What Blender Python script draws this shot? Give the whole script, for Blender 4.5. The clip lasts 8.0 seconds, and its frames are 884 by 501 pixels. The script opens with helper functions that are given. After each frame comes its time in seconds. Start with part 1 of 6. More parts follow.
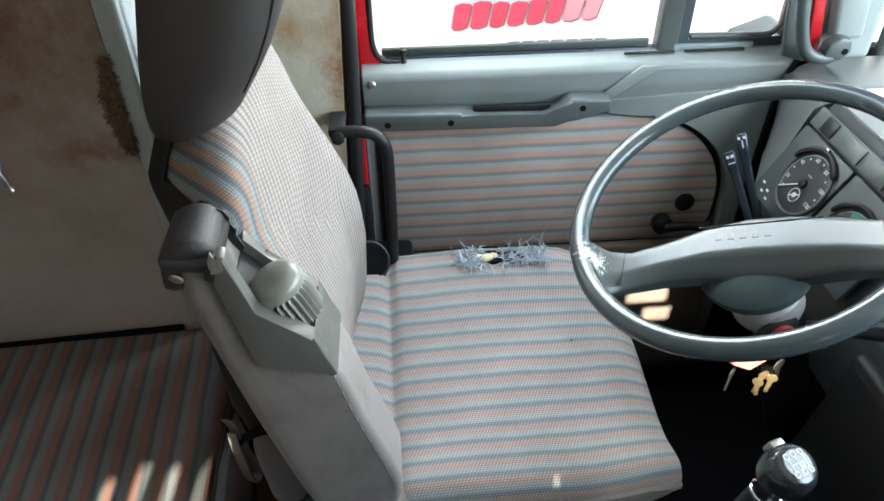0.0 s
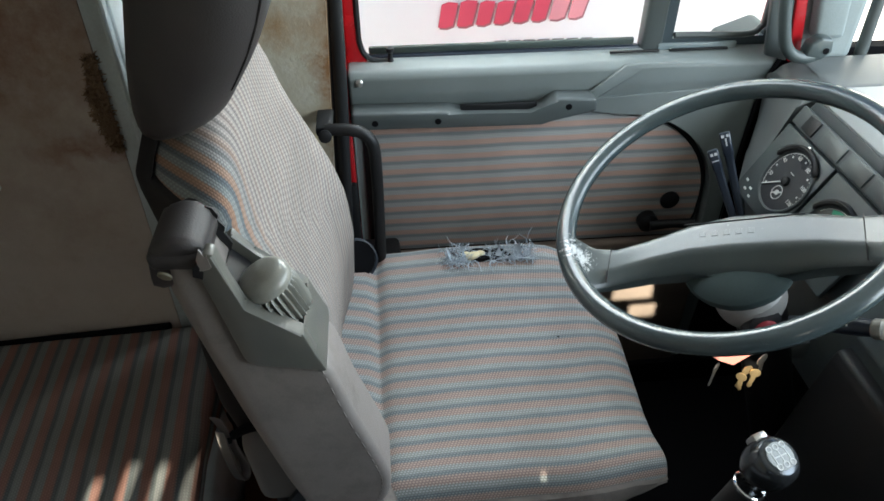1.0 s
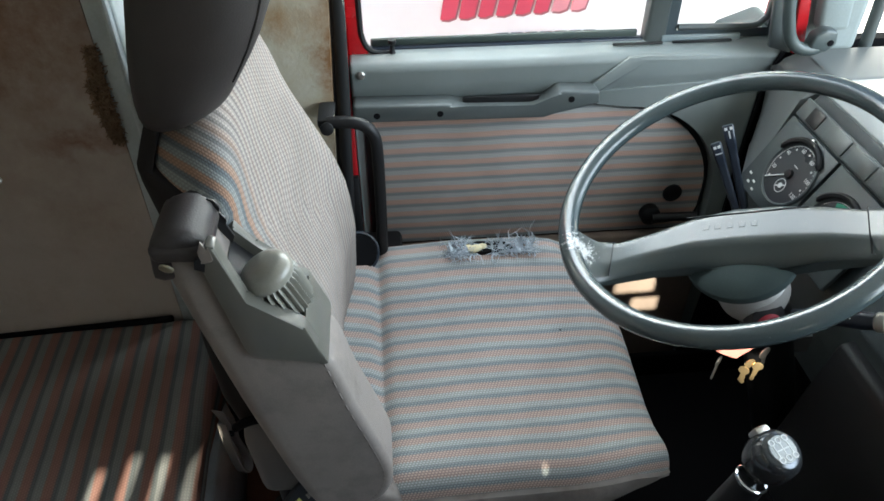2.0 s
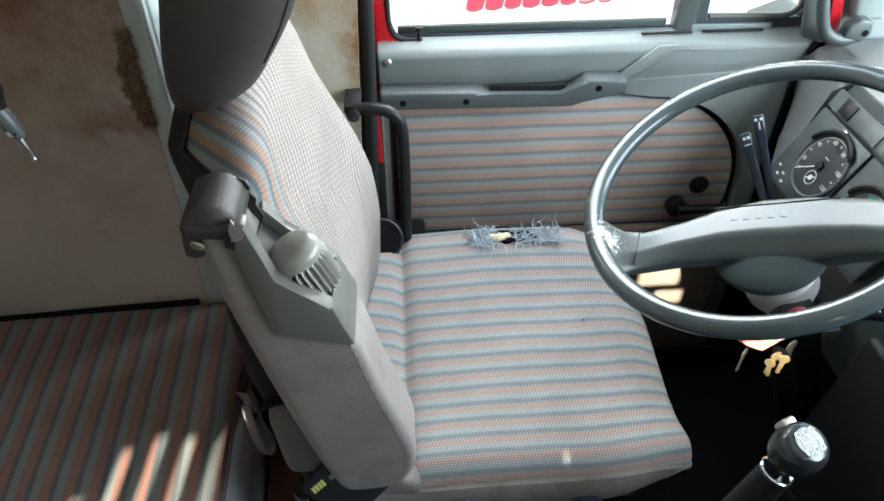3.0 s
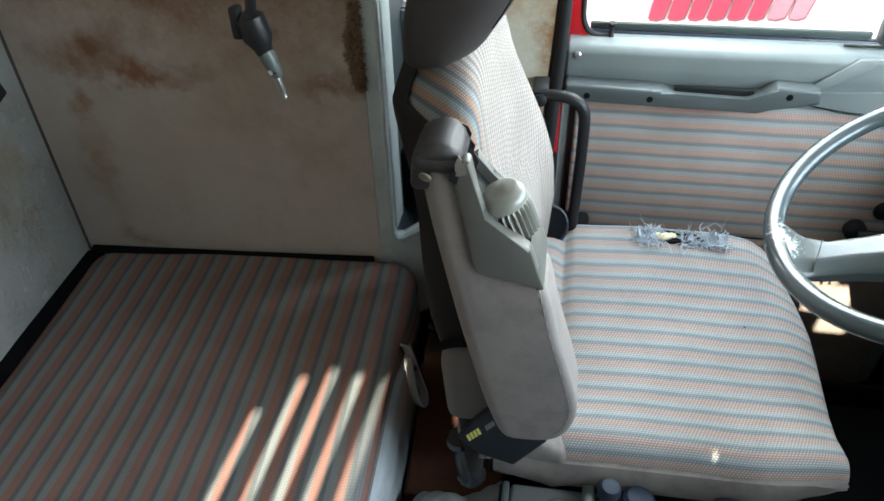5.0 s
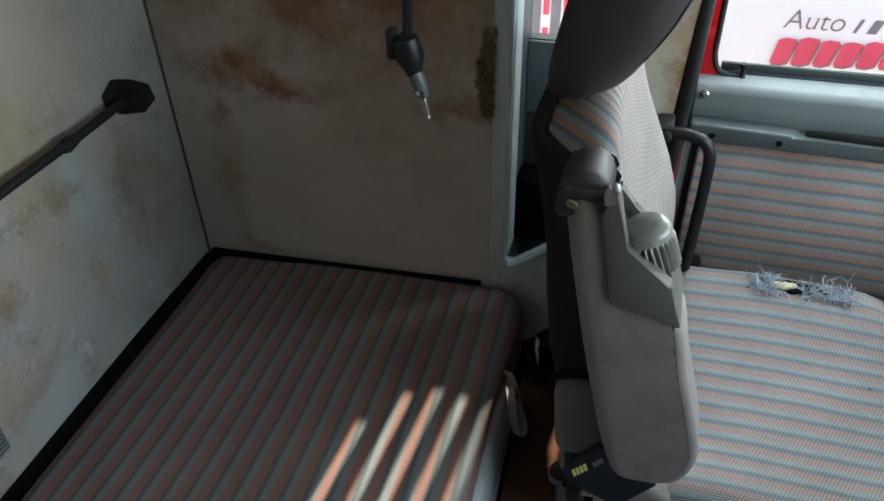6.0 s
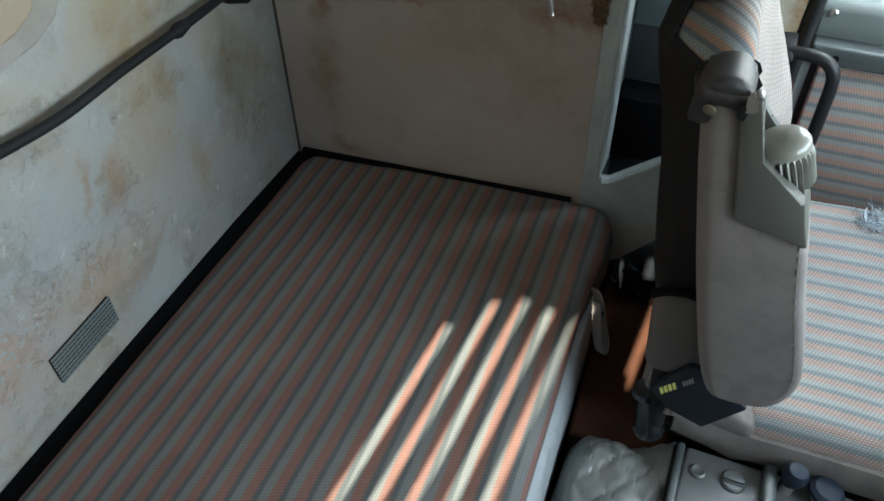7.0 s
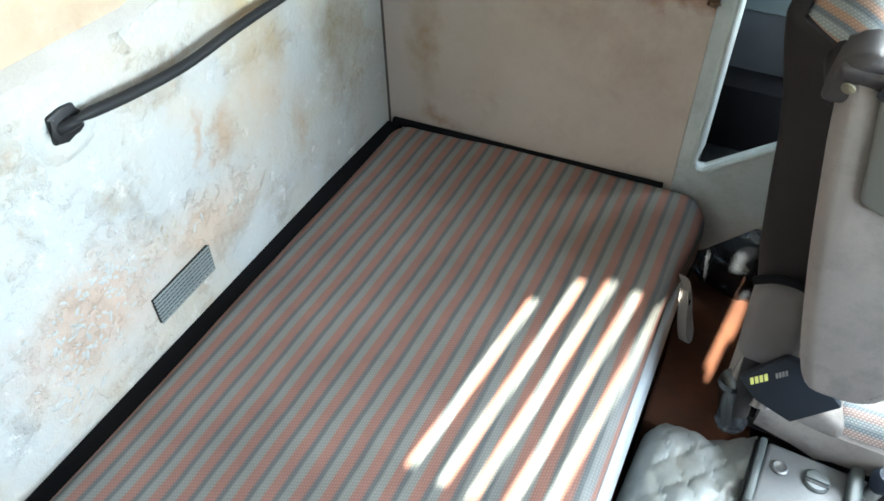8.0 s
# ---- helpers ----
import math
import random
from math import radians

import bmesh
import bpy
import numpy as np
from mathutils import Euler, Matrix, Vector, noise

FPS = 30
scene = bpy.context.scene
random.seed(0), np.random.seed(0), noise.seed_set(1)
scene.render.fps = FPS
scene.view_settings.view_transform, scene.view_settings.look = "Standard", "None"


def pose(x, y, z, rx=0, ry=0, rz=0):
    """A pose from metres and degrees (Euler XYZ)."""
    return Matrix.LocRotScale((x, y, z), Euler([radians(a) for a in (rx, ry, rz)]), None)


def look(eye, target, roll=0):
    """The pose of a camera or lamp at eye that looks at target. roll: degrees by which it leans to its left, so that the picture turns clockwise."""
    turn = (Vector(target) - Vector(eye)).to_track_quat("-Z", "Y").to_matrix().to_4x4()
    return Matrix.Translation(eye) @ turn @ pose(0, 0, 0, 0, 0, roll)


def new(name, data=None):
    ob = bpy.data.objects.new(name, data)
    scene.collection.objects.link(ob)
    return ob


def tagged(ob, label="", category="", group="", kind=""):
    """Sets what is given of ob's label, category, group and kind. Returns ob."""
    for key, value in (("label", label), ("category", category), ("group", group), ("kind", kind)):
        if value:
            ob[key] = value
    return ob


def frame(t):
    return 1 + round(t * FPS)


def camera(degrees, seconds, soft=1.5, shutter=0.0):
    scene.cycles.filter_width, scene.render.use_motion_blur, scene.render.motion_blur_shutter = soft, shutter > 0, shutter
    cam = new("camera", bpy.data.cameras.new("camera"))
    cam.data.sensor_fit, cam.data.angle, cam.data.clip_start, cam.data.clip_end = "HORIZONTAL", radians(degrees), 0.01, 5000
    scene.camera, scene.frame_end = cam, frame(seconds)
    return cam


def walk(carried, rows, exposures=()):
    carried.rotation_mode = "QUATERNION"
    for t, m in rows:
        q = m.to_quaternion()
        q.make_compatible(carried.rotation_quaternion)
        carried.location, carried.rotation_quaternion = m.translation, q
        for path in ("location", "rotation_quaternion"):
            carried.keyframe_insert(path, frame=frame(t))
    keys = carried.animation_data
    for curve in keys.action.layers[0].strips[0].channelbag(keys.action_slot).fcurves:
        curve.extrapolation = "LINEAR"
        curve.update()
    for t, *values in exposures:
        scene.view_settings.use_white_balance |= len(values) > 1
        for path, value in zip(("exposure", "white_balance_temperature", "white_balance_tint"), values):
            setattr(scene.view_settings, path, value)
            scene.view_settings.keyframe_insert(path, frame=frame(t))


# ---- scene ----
cam = camera(63.7, 8.0, soft=1.6)
# Seconds, eye, pitch, roll, yaw (degrees)
PATH = [
    (0, (0.1077, 0.1358, 1.5349), -38.76, -0.67, -4.03),
    (0.5, (0.1071, 0.1310, 1.5411), -38.07, 0.25, -5.42),
    (1, (0.1067, 0.1293, 1.5371), -38.85, 0.00, -5.35),
    (2.5, (0.1057, 0.1318, 1.5332), -39.59, -0.14, -4.87),
    (3, (0.0990, 0.1244, 1.5275), -39.92, -0.54, -3.05),
    (3.5, (0.1012, 0.1087, 1.5245), -39.82, -0.41, -1.69),
    (4, (0.0958, 0.0848, 1.5232), -38.80, -1.09, 0.26),
    (4.5, (0.0699, 0.0580, 1.5199), -38.73, -1.86, 5.54),
    (5.8, (-0.0213, 0.0087, 1.5113), -37.24, -1.29, 16.55),
    (6, (-0.0296, 0.0088, 1.5144), -36.11, -1.46, 18.00),
    (6.5, (-0.0574, -0.0097, 1.5093), -38.41, -0.98, 20.97),
    (7, (-0.0835, -0.0246, 1.4902), -42.09, -1.30, 24.24),
    (7.5, (-0.1097, -0.0484, 1.4830), -42.61, -1.11, 27.67),
    (8, (-0.1246, -0.0720, 1.4762), -43.05, -1.14, 30.38),
]
EXPOSURES = [
    (0.0, 2.43, 6050, 4), (0.3, 2.12, 6100, 4), (0.5, 1.82, 6150, 4), (1.0, 1.85, 6150, 4), (2.5, 2.26, 6100, 4), (3.5, 2.80, 6100, 4), (4.0, 2.86, 6050, 3), (4.7, 2.80, 6000, 2),
    (5.8, 2.13, 5900, 2), (6.5, 1.68, 5900, 3), (7.0, 2.48, 5900, 1), (7.5, 3.38, 5900, 1), (8.0, 4.08, 5950, 2),
]


def eye_pose(eye, pitch, roll, yaw):
    return pose(*eye, 0, 0, yaw) @ pose(0, 0, 0, 90 + pitch, 0, 0) @ pose(0, 0, 0, 0, 0, roll)


walk(cam, [(t, eye_pose(e, p, r, w)) for t, e, p, r, w in PATH], EXPOSURES)

# ---------------------------------------------------------------- light
SUN_WAY = Vector((0.06, 1.0, -0.45)).normalized()
world = bpy.data.worlds.new("world")
scene.world = world
world.use_nodes = True
wn = world.node_tree.nodes
sky = wn.new("ShaderNodeTexSky")
sky.sky_type = "NISHITA"
sky.sun_disc = False
sky.sun_elevation = math.asin(-SUN_WAY.z)
sky.sun_rotation = radians(180)
wn["Background"].inputs["Strength"].default_value = 0.15
world.node_tree.links.new(sky.outputs[0], wn["Background"].inputs["Color"])

sun = new("sun", bpy.data.lights.new("sun", "SUN"))
sun.data.energy, sun.data.angle, sun.data.color = 5.0, radians(0.4), (1.0, 0.89, 0.71)
sun.matrix_world = look((0, -6, 4), Vector((0, -6, 4)) + SUN_WAY)


def window_light(name, eye, target, size_x, size_y, watts, colour):
    """Sky light that comes in at a window's opening."""
    lamp = new(name, bpy.data.lights.new(name, "AREA"))
    lamp.data.shape, lamp.data.size, lamp.data.size_y = "RECTANGLE", size_x, size_y
    lamp.data.energy, lamp.data.color = watts, colour
    lamp.matrix_world = look(eye, target)
    return lamp


window_light("windscreen_daylight", (1.46, 0.52, 1.42), (0.2, 0.75, 0.6), 1.55, 0.7, 7.0, (0.93, 0.97, 1.0))
window_light("door_window_daylight", (0.36, 1.43, 1.40), (0.15, 0.6, 0.55), 0.5, 0.28, 1.2, (0.93, 0.97, 1.0))


# ---------------------------------------------------------------- materials
def ramp(nt, stops, constant=False):
    r = nt.nodes.new("ShaderNodeValToRGB")
    el = r.color_ramp.elements
    while len(el) < len(stops):
        el.new(0.5)
    for e, (p, c) in zip(el, stops):
        e.position, e.color = p, (*c, 1)
    if constant:
        r.color_ramp.interpolation = "CONSTANT"
    return r


def base_material(name, rough=0.5, metal=0.0, spec=0.5):
    m = bpy.data.materials.new(name)
    m.use_nodes = True
    b = m.node_tree.nodes["Principled BSDF"]
    b.inputs["Roughness"].default_value = rough
    b.inputs["Metallic"].default_value = metal
    b.inputs["Specular IOR Level"].default_value = spec
    return m, m.node_tree, b


def noise_node(nt, vec, scale, detail=4.0, rough=0.55):
    n = nt.nodes.new("ShaderNodeTexNoise")
    n.inputs["Scale"].default_value, n.inputs["Detail"].default_value, n.inputs["Roughness"].default_value = scale, detail, rough
    nt.links.new(vec, n.inputs["Vector"])
    return n


def mix(nt, fac, a, b, blend="MIX"):
    x = nt.nodes.new("ShaderNodeMix")
    x.data_type, x.blend_type = "RGBA", blend
    for sock, v in ((x.inputs["Factor"], fac), (x.inputs["A"], a), (x.inputs["B"], b)):
        if isinstance(v, (int, float)):
            sock.default_value = v
        elif isinstance(v, tuple):
            sock.default_value = (*v, 1)
        else:
            nt.links.new(v, sock)
    return x.outputs["Result"]


def maths(nt, op, a, b=0.0, c=0.0, clamp=False):
    x = nt.nodes.new("ShaderNodeMath")
    x.operation, x.use_clamp = op, clamp
    for sock, v in zip(x.inputs, (a, b, c)):
        if isinstance(v, (int, float)):
            sock.default_value = v
        else:
            nt.links.new(v, sock)
    return x.outputs[0]


def bump(nt, b, height, strength=0.3, distance=0.002):
    x = nt.nodes.new("ShaderNodeBump")
    x.inputs["Strength"].default_value, x.inputs["Distance"].default_value = strength, distance
    nt.links.new(height, x.inputs["Height"])
    nt.links.new(x.outputs[0], b.inputs["Normal"])


def coords(nt, which="Object"):
    return nt.nodes.new("ShaderNodeTexCoord").outputs[which]


def plain(name, colour, rough=0.5, metal=0.0, grain=400.0, vary=0.12, grain_bump=0.15, dirt=None, dirt_amount=0.35, spec=0.5):
    """Moulded plastic, vinyl, rubber or painted metal: two scales of tone, a fine grain, and rubbed-in dirt."""
    m, nt, b = base_material(name, rough, metal, spec)
    co = coords(nt)
    big = noise_node(nt, co, 7.0, 5.0).outputs["Fac"]
    fine = noise_node(nt, co, grain, 2.0).outputs["Fac"]
    lo, hi = tuple(c * (1 - vary) for c in colour), tuple(min(1, c * (1 + vary)) for c in colour)
    r = ramp(nt, [(0.3, lo), (0.7, hi)])
    nt.links.new(big, r.inputs[0])
    col = r.outputs[0]
    if dirt:
        spots = noise_node(nt, co, 16.0, 8.0, 0.7).outputs["Fac"]
        col = mix(nt, maths(nt, "MULTIPLY", maths(nt, "SUBTRACT", spots, 0.5, clamp=True), dirt_amount * 6, clamp=True), col, dirt)
    nt.links.new(mix(nt, 0.12, col, fine, "OVERLAY"), b.inputs["Base Color"])
    nt.links.new(maths(nt, "MULTIPLY_ADD", big, 0.25, rough - 0.12), b.inputs["Roughness"])
    bump(nt, b, fine, grain_bump, 0.0008)
    return m


PERIOD = 0.0326


def striped_fabric(name, tint=1.0, fade=0.0, faded_from=None, tones=None, band=0.46, weave=1.0, period=PERIOD, line=0.20, wobble=0.005):
    """Woven truck upholstery: grey-blue ground, salmon bands and dark blue pinstripes, with a coarse visible weave. Runs along UV."""
    m, nt, b = base_material(name, 0.92, 0.0, 0.2)
    uv = coords(nt, "UV")
    sep = nt.nodes.new("ShaderNodeSeparateXYZ")
    nt.links.new(uv, sep.inputs[0])
    wob = noise_node(nt, uv, 9.0, 2.0).outputs["Fac"]
    # threads about 4 mm apart, each row shifted on by a third: a coarse twill that also frays the edges of the bands
    tu = maths(nt, "DIVIDE", sep.outputs["X"], 0.0040)
    tv = maths(nt, "DIVIDE", sep.outputs["Y"], 0.0052)
    sh = maths(nt, "FRACT", maths(nt, "MULTIPLY", maths(nt, "FLOOR", tu), 0.3333))
    a = maths(nt, "SINE", maths(nt, "MULTIPLY", maths(nt, "FRACT", tu), math.pi))
    c = maths(nt, "SINE", maths(nt, "MULTIPLY", maths(nt, "FRACT", maths(nt, "ADD", tv, sh)), math.pi))
    w = maths(nt, "MULTIPLY", a, c)
    u = maths(nt, "ADD", sep.outputs["X"], maths(nt, "MULTIPLY", maths(nt, "SUBTRACT", wob, 0.5), wobble))
    u = maths(nt, "ADD", u, maths(nt, "MULTIPLY", maths(nt, "SUBTRACT", c, 0.64), 0.0028 * weave))
    ph = maths(nt, "FRACT", maths(nt, "DIVIDE", u, period))
    light, salmon, dark = [tuple(c * tint for c in q) for q in (tones or ((0.35, 0.362, 0.358), (0.415, 0.297, 0.258), (0.195, 0.22, 0.232)))]
    mid = tuple((a + b) / 2 for a, b in zip(dark, salmon))
    h = line / 2 - 0.025
    r = ramp(nt, [(0.0, dark), (h, dark), (h + 0.06, mid), (h + 0.12, salmon), (band, salmon), (band + 0.09, light), (0.89 - h, light), (0.985 - h, dark)])
    nt.links.new(ph, r.inputs[0])
    big = noise_node(nt, uv, 5.0, 6.0, 0.65).outputs["Fac"]
    fuzz = noise_node(nt, uv, 900.0, 2.0).outputs["Fac"]
    tone = maths(nt, "ADD", maths(nt, "MULTIPLY_ADD", w, 0.62 * weave, 0.81 - 0.25 * weave), maths(nt, "MULTIPLY", maths(nt, "SUBTRACT", fuzz, 0.5), 0.5))
    tone = maths(nt, "MULTIPLY", tone, maths(nt, "MULTIPLY_ADD", big, 0.7, 0.65))
    comb = nt.nodes.new("ShaderNodeCombineColor")
    for s in ("Red", "Green", "Blue"):
        nt.links.new(tone, comb.inputs[s])
    amount = fade
    if faded_from is not None:  # sun-bleached but for a strip along the shoulder
        pos = nt.nodes.new("ShaderNodeSeparateXYZ")
        nt.links.new(coords(nt), pos.inputs[0])
        across = maths(nt, "MULTIPLY", maths(nt, "SUBTRACT", sep.outputs["X"], faded_from, clamp=True), 16.0, clamp=True)
        below = maths(nt, "MULTIPLY", maths(nt, "SUBTRACT", 1.07, pos.outputs["Z"], clamp=True), 14.0, clamp=True)
        amount = maths(nt, "MULTIPLY", maths(nt, "MAXIMUM", across, below), fade)
    pale, soft = tuple(c * tint for c in (0.50, 0.445, 0.405)), tuple(c * tint for c in (0.275, 0.242, 0.226))
    bleached = ramp(nt, [(0.0, soft), (0.14, soft), (0.36, pale), (0.70, pale), (0.92, soft)])
    nt.links.new(maths(nt, "FRACT", maths(nt, "DIVIDE", u, period * 0.36)), bleached.inputs[0])
    col = mix(nt, amount, r.outputs[0], bleached.outputs[0])
    nt.links.new(mix(nt, 1.0, col, comb.outputs[0], "MULTIPLY"), b.inputs["Base Color"])
    bump(nt, b, w, min(0.55, 0.5 * weave), 0.0012)
    return m


def stained_lining(name, ground, stains, amount=0.5, shift=0.0, lumpy=0.4, blots=(), cracked=None):
    """Old pale wall lining with water stains, rusty runs and crumbling patches."""
    m, nt, b = base_material(name, 0.85, 0.0, 0.25)
    co = coords(nt)
    mp = nt.nodes.new("ShaderNodeMapping")
    mp.inputs["Location"].default_value = (shift, shift * 1.7, -shift)
    nt.links.new(co, mp.inputs["Vector"])
    v = mp.outputs[0]
    n1 = noise_node(nt, v, 3.2, 9.0, 0.62).outputs["Fac"]
    n2 = noise_node(nt, v, 8.5, 8.0, 0.7).outputs["Fac"]
    n3 = noise_node(nt, v, 60.0, 5.0, 0.6).outputs["Fac"]
    n4 = noise_node(nt, v, 26.0, 7.0, 0.72).outputs["Fac"]
    st = maths(nt, "MULTIPLY", maths(nt, "SUBTRACT", n1, 0.47, clamp=True), 5.5 * amount, clamp=True)
    st2 = maths(nt, "MULTIPLY", maths(nt, "SUBTRACT", n2, 0.55, clamp=True), 7.0 * amount, clamp=True)
    c1 = mix(nt, st, ground, stains[0])
    c2 = mix(nt, maths(nt, "MULTIPLY", st2, maths(nt, "MULTIPLY_ADD", n1, 1.6, -0.35, clamp=True)), c1, stains[1])
    c3 = mix(nt, maths(nt, "MULTIPLY", maths(nt, "SUBTRACT", n3, 0.62, clamp=True), 2.0, clamp=True), c2, stains[2])
    flake = maths(nt, "MULTIPLY", maths(nt, "SUBTRACT", n4, 0.54, clamp=True), 9.0 * min(lumpy, 1.0), clamp=True)
    patchy = maths(nt, "MULTIPLY", flake, maths(nt, "MULTIPLY_ADD", n2, 3.0, -1.15, clamp=True))
    c3 = mix(nt, maths(nt, "MULTIPLY", patchy, 0.55), c3, stains[1])
    pale = maths(nt, "MULTIPLY", maths(nt, "SUBTRACT", 0.43, n4, clamp=True), 8.0 * min(lumpy, 1.0), clamp=True)
    c3 = mix(nt, maths(nt, "MULTIPLY", pale, maths(nt, "MULTIPLY_ADD", n2, 3.0, -1.2, clamp=True)), c3, (0.72, 0.72, 0.70))
    wob = nt.nodes.new("ShaderNodeVectorMath")
    wob.operation = "MULTIPLY_ADD"
    wn3 = noise_node(nt, v, 9.0, 6.0, 0.7).outputs["Color"]
    nt.links.new(wn3, wob.inputs[0])
    wob.inputs[1].default_value = (0.16, 0.16, 0.16)
    nt.links.new(co, wob.inputs[2])
    for (bx, by, bz), (rx, ry, rz), colour, dose in blots:  # single stains, in metres from the wall's foot
        m2 = nt.nodes.new("ShaderNodeMapping")
        m2.vector_type = "POINT"
        m2.inputs["Scale"].default_value = (1 / rx, 1 / ry, 1 / rz)
        m2.inputs["Location"].default_value = (-(bx + 0.08) / rx, -(by + 0.08) / ry, -(bz + 0.08) / rz)
        nt.links.new(wob.outputs[0], m2.inputs["Vector"])
        ln = nt.nodes.new("ShaderNodeVectorMath")
        ln.operation = "LENGTH"
        nt.links.new(m2.outputs[0], ln.inputs[0])
        inside = maths(nt, "MULTIPLY", maths(nt, "SUBTRACT", 1.0, ln.outputs["Value"], clamp=True), maths(nt, "ADD", maths(nt, "MULTIPLY_ADD", n2, 5.0 * dose, -1.1 * dose), maths(nt, "MULTIPLY_ADD", n4, 2.0 * dose, -0.8 * dose)), clamp=True)
        c3 = mix(nt, inside, c3, colour)
    crack = None
    if cracked:  # a patch where the lining has lifted and split
        (bx, by, bz), (rx, ry, rz), shade = cracked
        m3 = nt.nodes.new("ShaderNodeMapping")
        m3.inputs["Scale"].default_value = (1 / rx, 1 / ry, 1 / rz)
        m3.inputs["Location"].default_value = (-(bx + 0.08) / rx, -(by + 0.08) / ry, -(bz + 0.08) / rz)
        nt.links.new(wob.outputs[0], m3.inputs["Vector"])
        ln = nt.nodes.new("ShaderNodeVectorMath")
        ln.operation = "LENGTH"
        nt.links.new(m3.outputs[0], ln.inputs[0])
        zone = maths(nt, "MULTIPLY", maths(nt, "SUBTRACT", 1.0, ln.outputs["Value"], clamp=True), 2.5, clamp=True)
        ve = nt.nodes.new("ShaderNodeTexVoronoi")
        ve.feature = "DISTANCE_TO_EDGE"
        ve.inputs["Scale"].default_value = 27.0
        nt.links.new(wob.outputs[0], ve.inputs["Vector"])
        line = maths(nt, "MULTIPLY", maths(nt, "SUBTRACT", 0.10, ve.outputs["Distance"], clamp=True), 12.0, clamp=True)
        line = maths(nt, "MULTIPLY", line, maths(nt, "MULTIPLY", maths(nt, "SUBTRACT", n4, 0.46, clamp=True), 9.0, clamp=True))
        crack = maths(nt, "MULTIPLY", line, zone)
        c3 = mix(nt, maths(nt, "MULTIPLY", crack, 0.05), c3, shade)
    nt.links.new(c3, b.inputs["Base Color"])
    vor = nt.nodes.new("ShaderNodeTexVoronoi")
    vor.inputs["Scale"].default_value = 55.0
    nt.links.new(v, vor.inputs["Vector"])
    lump = maths(nt, "MULTIPLY", vor.outputs["Distance"], st2)
    hgt = maths(nt, "ADD", maths(nt, "ADD", maths(nt, "MULTIPLY", n3, 0.4), maths(nt, "MULTIPLY", n4, 0.9)), maths(nt, "ADD", lump, n2))
    if crack is not None:
        hgt = maths(nt, "ADD", hgt, maths(nt, "MULTIPLY", crack, -0.28))
    bump(nt, b, hgt, lumpy, 0.006)
    return m


def glass(name):
    m, nt, b = base_material(name, 0.02)
    b.inputs["Base Color"].default_value = (0.93, 0.97, 0.96, 1)
    b.inputs["Transmission Weight"].default_value = 1.0
    b.inputs["IOR"].default_value = 1.02
    return m


FABRIC_SEAT = striped_fabric("seat_fabric", 1.05, 0.0, None, ((0.345, 0.368, 0.368), (0.40, 0.305, 0.272), (0.222, 0.254, 0.268)), 0.50, 0.95)
FABRIC_BACK = striped_fabric("backrest_fabric", 0.72, 0.90, 0.062, ((0.36, 0.385, 0.38), (0.47, 0.29, 0.205), (0.185, 0.215, 0.235)), weave=0.5, wobble=0.002)
FABRIC_BUNK = striped_fabric("bunk_fabric", 1.38, 0.0, None, ((0.164, 0.168, 0.163), (0.206, 0.112, 0.091), (0.090, 0.099, 0.101)), 0.49, 0.4, 0.0365, 0.15)
FABRIC_DOOR = striped_fabric("door_fabric", 1.6, 0.0, None, ((0.335, 0.34, 0.33), (0.42, 0.285, 0.23), (0.208, 0.222, 0.225)), 0.48, 0.7)
VINYL = plain("grey_vinyl", (0.208, 0.184, 0.171), 0.55, grain=700, grain_bump=0.3, vary=0.16, dirt=(0.10, 0.088, 0.08), dirt_amount=0.45)
VINYL_DARK = plain("dark_brown_grey_vinyl", (0.029, 0.0245, 0.0235), 0.55, grain=600, grain_bump=0.3, vary=0.18)
VINYL_SIDE = plain("soiled_beige_grey_vinyl", (0.185, 0.166, 0.152), 0.65, grain=500, grain_bump=0.25, vary=0.25, dirt=(0.09, 0.075, 0.065), dirt_amount=0.7)
PLASTIC_OLIVE = plain("olive_grey_plastic", (0.113, 0.112, 0.099), 0.30, grain=900, grain_bump=0.2, dirt=(0.10, 0.09, 0.07), dirt_amount=0.12)
PLASTIC_KNOB = plain("pale_grey_plastic", (0.245, 0.242, 0.215), 0.28, grain=900, grain_bump=0.12, dirt=(0.14, 0.12, 0.09), dirt_amount=0.4)
PLASTIC_DOOR = plain("grey_door_plastic", (0.190, 0.214, 0.210), 0.45, grain=800, grain_bump=0.2, vary=0.08)
PLASTIC_DARK = plain("dark_grey_plastic", (0.078, 0.090, 0.090), 0.42, grain=800, grain_bump=0.2)
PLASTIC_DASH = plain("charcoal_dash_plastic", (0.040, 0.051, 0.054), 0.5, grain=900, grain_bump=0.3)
PLASTIC_WHEEL = plain("worn_wheel_plastic", (0.052, 0.070, 0.074), 0.2, grain=500, grain_bump=0.10, vary=0.15, dirt=(0.06, 0.06, 0.055), dirt_amount=0.25)
PLASTIC_PAD = plain("grey_pad_plastic", (0.056, 0.070, 0.070), 0.38, grain=900, grain_bump=0.2, vary=0.10, dirt=(0.08, 0.08, 0.07), dirt_amount=0.25)
for gloss in (PLASTIC_WHEEL, PLASTIC_PAD):
    gloss.node_tree.nodes["Principled BSDF"].inputs["Coat Weight"].default_value = 0.35
    gloss.node_tree.nodes["Principled BSDF"].inputs["Coat Roughness"].default_value = 0.10
PLASTIC_COLUMN = plain("column_plastic", (0.060, 0.077, 0.078), 0.4, vary=0.1)
RUBBER = plain("black_rubber", (0.012, 0.0125, 0.0135), 0.6, grain=300, spec=0.3)
